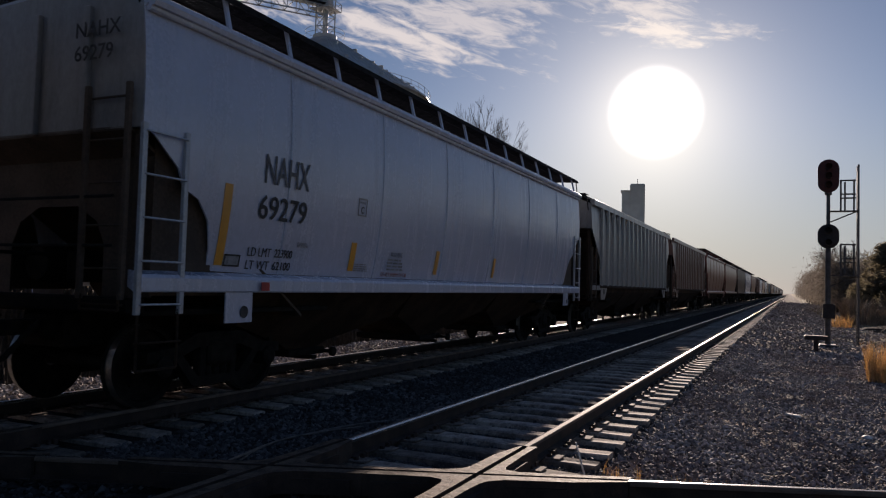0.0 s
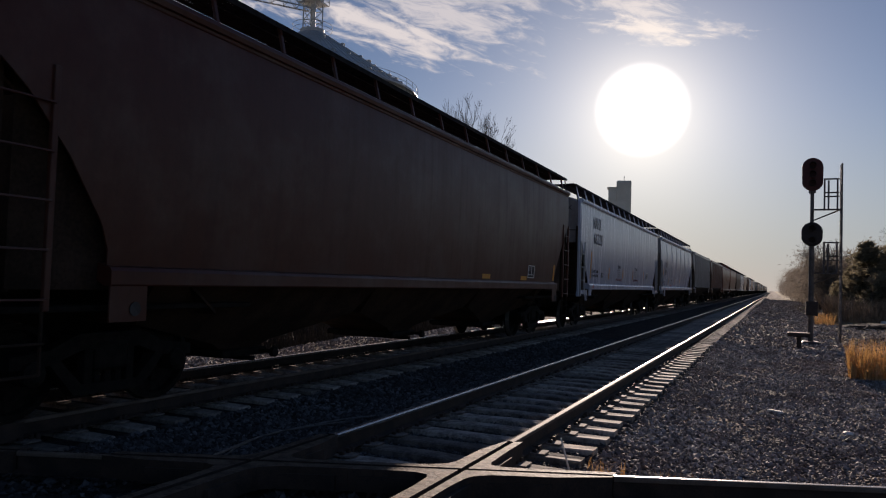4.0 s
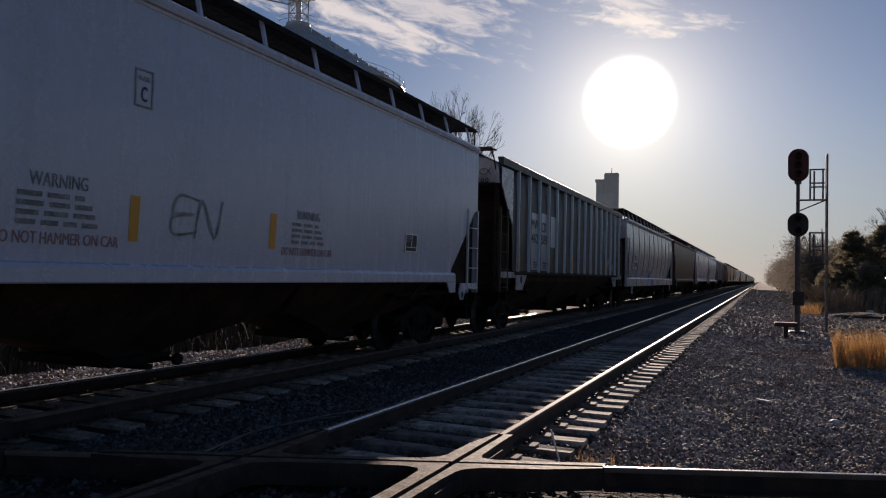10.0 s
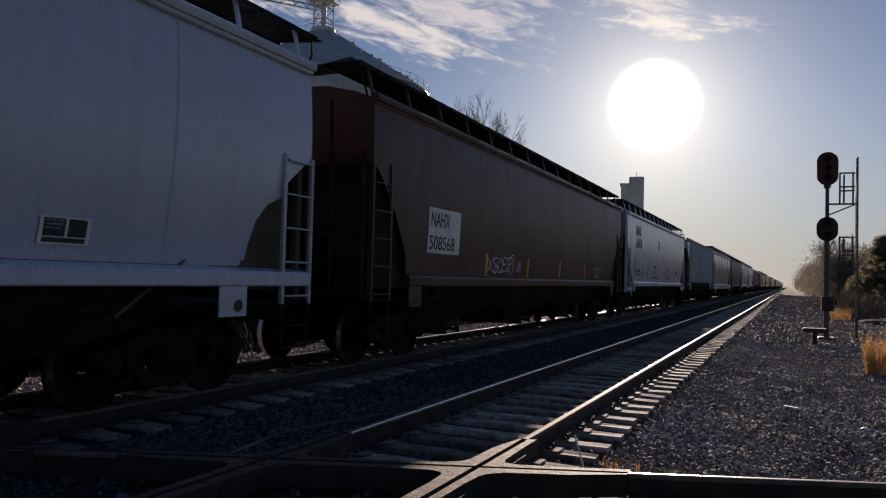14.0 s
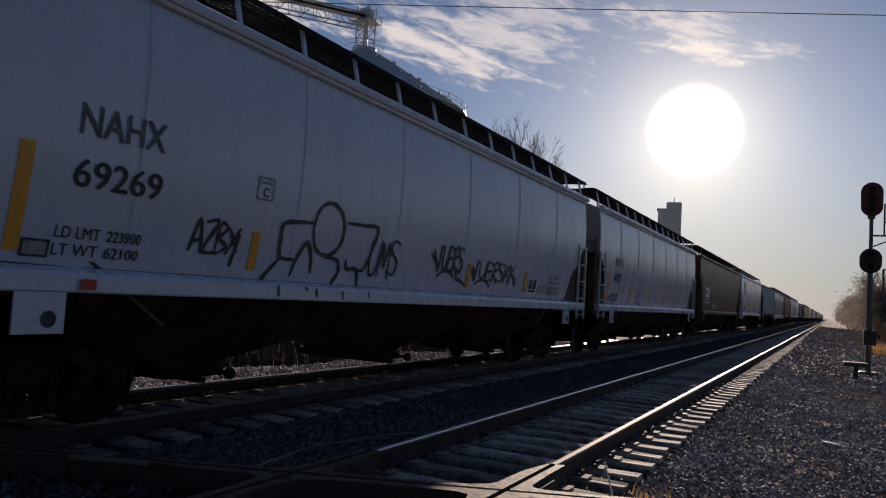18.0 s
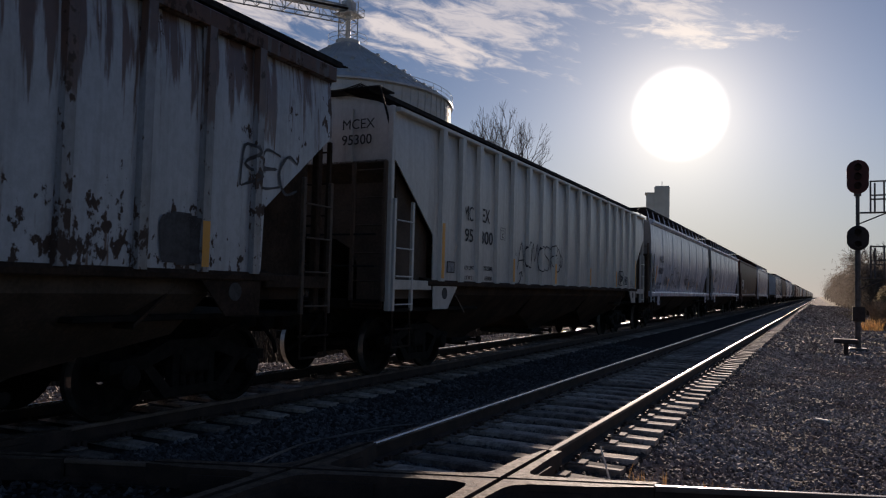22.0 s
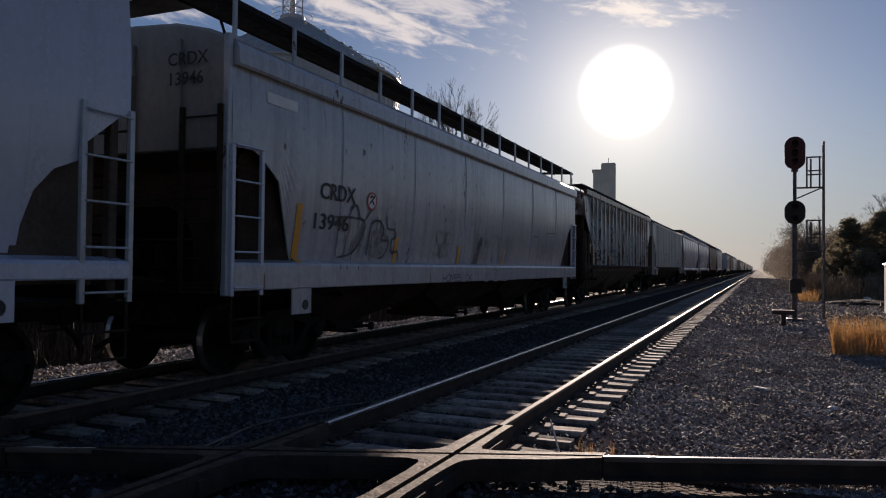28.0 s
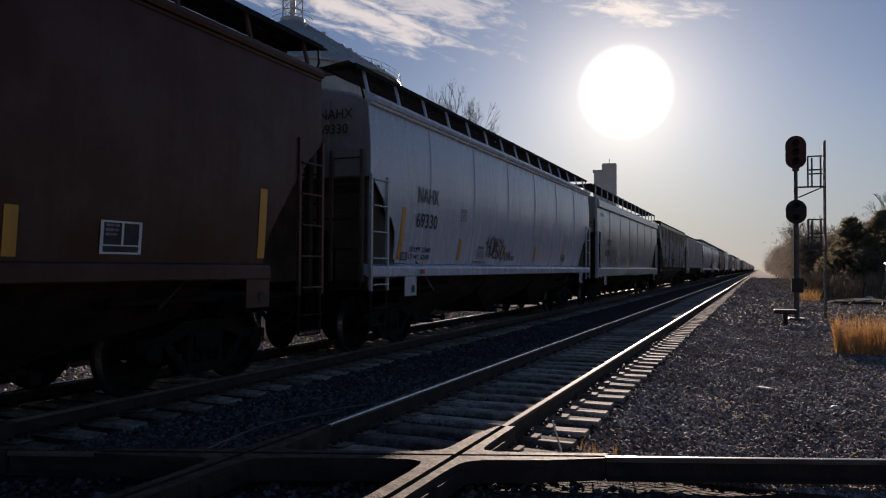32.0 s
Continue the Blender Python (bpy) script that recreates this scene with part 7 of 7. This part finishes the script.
def woods(x0, x1, y0, y1, n, h0, h1, seed, label_text, thick=520):
    """Far belt of trees: trunks and loose crowns of small facets, joined."""
    rnd, s = random.Random(seed), Shape()
    for _ in range(n):
        x, y, h = rnd.uniform(x0, x1), rnd.uniform(y0, y1), rnd.uniform(h0, h1)
        s.tube((x, y, -1.0), (x, y, h * 0.8), 0.14, 0.05, n=4, caps=False)
        for _ in range(thick):
            c = Vector((x + rnd.gauss(0, h * 0.14), y + rnd.gauss(0, h * 0.14), h * (0.05 + 0.95 * rnd.random() ** 0.9)))
            d = Vector((rnd.gauss(0, 1), rnd.gauss(0, 1), rnd.gauss(0, 1))).normalized() * rnd.uniform(0.25, 0.6)
            q = d.orthogonal().normalized() * 0.04
            s.add([c + q, c - q, c + d], [(0, 1, 2)])
    thing("far_woods", label_text, "woods", kind="stuff", data=s.mesh("far_woods", FAR_TWIGS))


woods(6.4, 14.0, 88, 230, 110, 4.2, 6.4, 1, "hazy belt of trees along the track", 1100)
woods(6.0, 30.0, 220, 700, 120, 6.0, 10.0, 2, "far dark trees along the track")
woods(-60, -14, 260, 800, 110, 6.0, 10.0, 3, "far trees behind the train")
woods(16, 90, 62, 150, 60, 6.0, 10.0, 4, "trees behind the verge")
woods(-75, -30, -30, 40, 70, 4.0, 7.0, 6, "scrub woods beyond the far side of the tracks")
rnd = random.Random(8)
for i in range(9):
    a = rnd.uniform(0, 3.14)
    p = Vector((7.6 + rnd.uniform(-0.8, 3.0), 46 + rnd.uniform(-4, 6), -0.42))
    q = p + Vector((math.cos(a), math.sin(a), rnd.uniform(0.0, 0.25))) * rnd.uniform(0.8, 2.2)
    thing("fallen_branch", "dead grey branch lying on the verge", "branch", group="fallen branches", data=Shape().tube(p, q, 0.06, 0.03, 7).mesh("fallen_branch", BARK))
mound = rock(21, 1.0, GROUND)
thing("dirt_mound", "low mound of dirt and dead brush on the verge", "mound", pose(8.3, 48.5, -0.55) @ Matrix.Diagonal((2.0, 1.3, 0.7, 1)), data=mound)
thing("litter_bag", "pale crumpled bag caught in the dry grass", "litter", pose(5.75, 20.3, 0.33, 10, 20, 30), data=rock(31, 0.10, CLOTHWHITE))
thing("litter_bag", "pale crumpled bag caught in the dry grass", "litter", pose(6.25, 20.4, 0.25, 0, 30, 70), data=rock(32, 0.12, CLOTHWHITE))
thing("white_sheet", "crumpled pale sheet lying in the scrub", "litter", pose(9.3, 53.5, -0.40, 20, 12, 35), data=rock(9, 0.34, CLOTHWHITE))


# ---------- grain bin, elevator and overhead wire ----------
BIN = Vector((-53.4, 82.2, -0.6))
R_BIN, EAVE, PEAK = 13.95, 25.85, 34.0
grain_bin = thing("grain_bin", "large round corrugated steel grain bin with cone roof", "grain bin", Matrix.Translation(BIN))
wall = Shape()
n_seg = 72
prof = []
for i in range(61):
    prof.append((R_BIN + (0.03 if i % 2 else -0.03), EAVE * i / 60))
wall.lathe(prof, "z", n_seg)
body = part("wall", wall.mesh("wall", STEEL), grain_bin)
rib_me = Shape().box(R_BIN, R_BIN + 0.10, -0.06, 0.06, 0, EAVE, 0).mesh("stiffener", STEEL)
for i in range(n_seg):
    part("stiffener", rib_me, body, pose(0, 0, 0, 0, 0, 360 * (i + 0.5) / n_seg))
cone = part("roof", Shape().lathe([(R_BIN + 0.35, EAVE - 0.15), (R_BIN + 0.35, EAVE + 0.05), (1.6, PEAK), (1.6, PEAK + 0.5), (1.45, PEAK + 0.5)], "z", n_seg).mesh("roof", STEEL), grain_bin)
slope_a = math.atan2(PEAK - EAVE, R_BIN - 1.25)
seam_me = Shape().box(0, (R_BIN - 1.3) / math.cos(slope_a), -0.05, 0.05, 0.0, 0.12, 0).mesh("roof_rib", STEEL)
for i in range(n_seg):
    part("roof_rib", seam_me, cone, pose(0, 0, 0, 0, 0, 360 * i / n_seg) @ pose(R_BIN + 0.3, 0, EAVE + 0.02) @ pose(0, 0, 0, 0, 180 + math.degrees(slope_a), 0) @ pose(0, 0, -0.1))
vent_me = Shape().box(-0.24, 0.24, -0.22, 0.22, 0.0, 0.32, 0.04).lathe([(0.16, 0.3), (0.32, 0.33), (0.28, 0.46), (0.0, 0.52)], "z", 10).mesh("roof_vent", STEEL)
for ring_r, count in ((4.2, 7), (8.4, 26), (12.4, 44)):
    for i in range(count):
        a = 2 * math.pi * (i + 0.3) / count
        part("roof_vent", vent_me, cone, pose(ring_r * math.cos(a), ring_r * math.sin(a), EAVE + (PEAK - EAVE) * (R_BIN - ring_r) / (R_BIN - 1.6) - 0.05))
for r_, z_ in ((R_BIN + 0.3, EAVE + 1.1), (R_BIN + 0.3, EAVE + 0.6), (2.6, PEAK + 1.1), (2.6, PEAK + 0.5)):
    ring = Shape().lathe([(r_ - 0.03, z_), (r_, z_ - 0.03), (r_ + 0.03, z_), (r_, z_ + 0.03), (r_ - 0.03, z_)], "z", 48)
    part("handrail", ring.mesh("handrail", STEEL), cone)
post_me = Shape().tube((R_BIN + 0.3, 0, EAVE), (R_BIN + 0.3, 0, EAVE + 1.1), 0.03, n=4, caps=False).mesh("railing_post", STEEL)
for i in range(48):
    part("railing_post", post_me, cone, pose(0, 0, 0, 0, 0, 7.5 * i))
tower = Shape()
for sx in (-0.9, 0.9):
    for sy in (-0.9, 0.9):
        tower.tube((sx, sy, PEAK - 0.4), (sx, sy, PEAK + 6.2), 0.09, n=5)
for i in range(4):
    z = PEAK + 0.2 + 1.5 * i
    c = [(-0.9, -0.9), (0.9, -0.9), (0.9, 0.9), (-0.9, 0.9)]
    for k in range(4):
        a, b = c[k], c[(k + 1) % 4]
        tower.tube((*a, z), (*b, z), 0.06, n=4)
        tower.tube((*a, z), (*b, z + 1.5), 0.05, n=4)
tower.box(-1.5, 1.5, -1.5, 1.5, PEAK + 4.0, PEAK + 4.1)
for k in (0.5, 1.0):
    for a, b in (((-1.5, -1.5), (1.5, -1.5)), ((1.5, -1.5), (1.5, 1.5)), ((1.5, 1.5), (-1.5, 1.5)), ((-1.5, 1.5), (-1.5, -1.5))):
        tower.tube((*a, PEAK + 4.1 + k), (*b, PEAK + 4.1 + k), 0.035, n=4)
        tower.tube((*a, PEAK + 4.1), (*a, PEAK + 5.1), 0.035, n=4)
part("head_tower", tower.mesh("head_tower", STEEL), grain_bin, None, "lattice steel head tower")
part("drive_head", Shape().box(-0.8, 0.8, -0.7, 0.7, PEAK + 4.2, PEAK + 6.0, 0.15).tube((0, 0, PEAK + 0.3), (0, 0, PEAK + 4.2), 0.35, n=12).tube((0.5, 0, PEAK + 5.8), (0.5, 0, PEAK + 7.6), 0.03, n=4).mesh("drive_head", STEEL), grain_bin)

bridge = thing("conveyor_bridge", "long steel lattice conveyor bridge to the grain bin", "conveyor bridge",
               Matrix.Translation(BIN + Vector((0, 0, PEAK + 3.2))) @ pose(0, 0, 0, 0, 0, math.degrees(math.atan2(-9.9, -7.3))))
span, bays_n = 60.0, 36
chord_me = Shape().tube((0.5, 0, 0), (span, 0, 0), 0.10, n=5).mesh("chord", STEEL)
for y in (-0.8, 0.8):
    for z in (0.0, 1.9):
        part("chord", chord_me, bridge, pose(0, y, z))
bay_l = (span - 0.5) / bays_n
post_me = Shape().tube((0, 0, 0), (0, 0, 1.9), 0.05, n=4, caps=False).mesh("web_post", STEEL)
brace_me = [Shape().tube((0, 0, 0 if q else 1.9), (bay_l, 0, 1.9 if q else 0), 0.05, n=4, caps=False).mesh("web_brace", STEEL) for q in (0, 1)]
floor_me = Shape().tube((0, -0.8, 0), (0, 0.8, 0), 0.05, n=4, caps=False).mesh("cross_beam", STEEL)
for i in range(bays_n):
    a = 0.5 + bay_l * i
    for y in (-0.8, 0.8):
        part("web_post", post_me, bridge, pose(a, y, 0))
        part("web_brace", brace_me[i % 2], bridge, pose(a, y, 0))
    part("cross_beam", floor_me, bridge, pose(a, 0, 0))
part("conveyor_trough", Shape().box(0.5, span, -0.45, 0.45, 1.30, 1.95, 0.05).mesh("conveyor_trough", STEEL), bridge)
part("walkway", Shape().box(0.5, span, 0.85, 1.5, 1.30, 1.36).mesh("walkway", GRATE), bridge)
for x in (span * 0.5, span - 0.5):
    leg = Shape()
    for y in (-0.9, 0.9):
        leg.tube((x, y, 0), (x, y * 2.2, -PEAK - 3.4), 0.22, n=6)
    for k in range(6):
        z0, z1 = -k * 6.0, -(k + 1) * 6.0
        leg.tube((x, -0.9 - 0.2 * k, z0), (x, 0.9 + 0.2 * (k + 1), z1), 0.09, n=4)
    part("support_tower", leg.mesh("support_tower", STEEL), bridge)

ELEV = direction(radians(-10.63), 0) * 420 + Vector((3.1, 0, -1))
elevator = thing("grain_elevator", "distant tall concrete grain elevator", "grain elevator", Matrix.Translation(ELEV) @ pose(0, 0, 0, 0, 0, 10.6))
part("headhouse", Shape().box(-2.4, 5.5, -5, 5, 0, 58.9, 0.2).mesh("headhouse", CONCRETE), elevator)
part("annex", Shape().box(-6.6, -2.4, -5, 5, 0, 55.4, 0.2).mesh("annex", CONCRETE), elevator)
part("roof_ledge", Shape().box(-7.2, -2.4, -5.4, 5.4, 55.4, 55.9, 0.05).box(-2.0, 5.2, -4.6, 4.6, 58.9, 59.5, 0.05).mesh("roof_ledge", CONCRETE), elevator)
part("antenna", Shape().tube((1.6, 0, 59.0), (1.6, 0, 62.6), 0.18, n=5).mesh("antenna", STEEL), elevator)
for i in range(5):
    part("silo", Shape().lathe([(4.6, 0), (4.6, 34), (4.2, 35), (0, 36)], "z", 24).mesh("silo", CONCRETE), elevator, pose(-11 - 8.6 * i, 0, 0))

thing("overhead_wire", "thin overhead wire crossing high above the tracks", "cable", data=Shape().cable([(-60 + 5 * i, 8.3 + 2.0 * i, 14.0 - 0.25 * math.sin(math.pi * i / 24)) for i in range(25)], 0.02, 5).mesh("overhead_wire", MAST))


lay_ties(main_track, 0.0, TIE_FIRST - 0.5, 150, 60)
far_ties(main_track, 0.0, TIE_FIRST - 0.5 + 150 * TIE_STEP, 260.0)
lay_ties(train_track, TRAIN_X, 4.9, 80, 40)
far_ties(train_track, TRAIN_X, 4.9 + 80 * TIE_STEP, 160.0)


# ---------- loose stones of the ballast ----------
def stones(seed, n, place, r0, r1, mat):
    """Sharp-edged stones: jittered octahedra, joined into one body."""
    rng = np.random.default_rng(seed)
    x, y = place(rng, n)
    z = surface(x, y)
    r = rng.uniform(r0, r1, n) * rng.choice([1.0, 1.0, 1.0, 1.45], n)
    base = np.array([(1, 0, 0), (0, 1, 0), (-1, 0, 0), (0, -1, 0), (0, 0, 1), (0, 0, -1)], float)
    v = base[None] * rng.uniform(0.6, 1.25, (n, 6, 1)) + rng.normal(0, 0.22, (n, 6, 3))
    a = rng.uniform(0, 6.28, n)
    tilt = rng.uniform(-0.9, 0.9, n)
    v[:, :, 2] *= 0.75
    vy = v[:, :, 1] * np.cos(tilt)[:, None] - v[:, :, 2] * np.sin(tilt)[:, None]
    vz = v[:, :, 1] * np.sin(tilt)[:, None] + v[:, :, 2] * np.cos(tilt)[:, None]
    wx = v[:, :, 0] * np.cos(a)[:, None] - vy * np.sin(a)[:, None]
    wy = v[:, :, 0] * np.sin(a)[:, None] + vy * np.cos(a)[:, None]
    pts = np.stack([wx * r[:, None] + x[:, None], wy * r[:, None] + y[:, None], vz * r[:, None] + z[:, None] + (r * 0.25)[:, None]], 2)
    tri = np.array([(0, 1, 4), (1, 2, 4), (2, 3, 4), (3, 0, 4), (1, 0, 5), (2, 1, 5), (3, 2, 5), (0, 3, 5)])
    faces = (np.arange(n)[:, None, None] * 6 + tri[None]).reshape(-1, 3)
    me = bpy.data.meshes.new("ballast_stones")
    me.from_pydata(pts.reshape(-1, 3).tolist(), [], faces.tolist())
    me.materials.append(mat)
    return me


def by_depth(x0, x1, y0, y1, power):
    def place(rng, n):
        return rng.uniform(x0, x1, n), y0 + (y1 - y0) * rng.uniform(0, 1, n) ** power
    return place


def cribs(x0, x1, y0, y1, power):
    """Only between the ties."""
    def place(rng, n):
        k = np.floor(((y1 - y0) * rng.uniform(0, 1, n) ** power + y0 - TIE_FIRST) / TIE_STEP)
        return rng.uniform(x0, x1, n), TIE_FIRST - 0.5 + TIE_STEP * k + rng.uniform(0.14, TIE_STEP - 0.14, n)
    return place


for seed, n, place, r0, r1, words in (
        (1, 80000, by_depth(1.36, 6.8, 6.2, 27.0, 1.45), 0.010, 0.027, "loose grey ballast stones on the shoulder"),
        (2, 16000, by_depth(1.2, 9.5, 23.0, 62.0, 1.2), 0.025, 0.055, "loose stones further along the shoulder"),
        (7, 9000, by_depth(1.2, 8.0, 55.0, 170.0, 1.4), 0.05, 0.10, "coarse stones far along the shoulder"),
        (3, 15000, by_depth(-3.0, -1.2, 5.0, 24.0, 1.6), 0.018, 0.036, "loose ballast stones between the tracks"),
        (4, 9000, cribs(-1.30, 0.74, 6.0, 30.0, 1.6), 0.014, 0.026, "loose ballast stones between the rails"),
        (8, 5000, cribs(0.84, 1.40, 6.0, 34.0, 1.5), 0.014, 0.028, "loose stones between the tie ends, shade put into their colour"),
        (5, 17000, by_depth(-9.4, -5.6, 3.0, 34.0, 1.3), 0.02, 0.045, "loose ballast stones beyond the train"),
        (6, 5000, by_depth(-3.0, 4.5, 2.6, 5.8, 1.0), 0.016, 0.034, "loose stones around the diamond crossing")):
    # stones by the rails and between ties take the shade-darkened colour
    thing("ballast_stones", words, "ballast", kind="stuff", data=stones(seed, n, place, r0, r1, STONE_SHADED if seed in (3, 4, 6, 8) else STONE))


# ---------- movement ----------
def motions():
    for car, y in KEYED:
        walk(car, [(t, pose(TRAIN_X, y + run(t), 0)) for t in range(33)])
    turn = 80.0                                            # degrees between two rows of a wheel
    times, gone = [], 0.0
    for i in range(32 * FPS + 1):                          # whole frames at which the wheels have turned that far
        t = i / FPS
        if not times or math.degrees(run(t) / 0.457) - gone + 21 > turn or i == 32 * FPS:
            times.append(t)
            gone = math.degrees(run(t) / 0.457)
    for wheels, y in WHEELSETS:
        walk(wheels, [(t, pose(0, y, 0.457, -math.degrees(run(t) / 0.457), 0, 0)) for t in times])


motions()
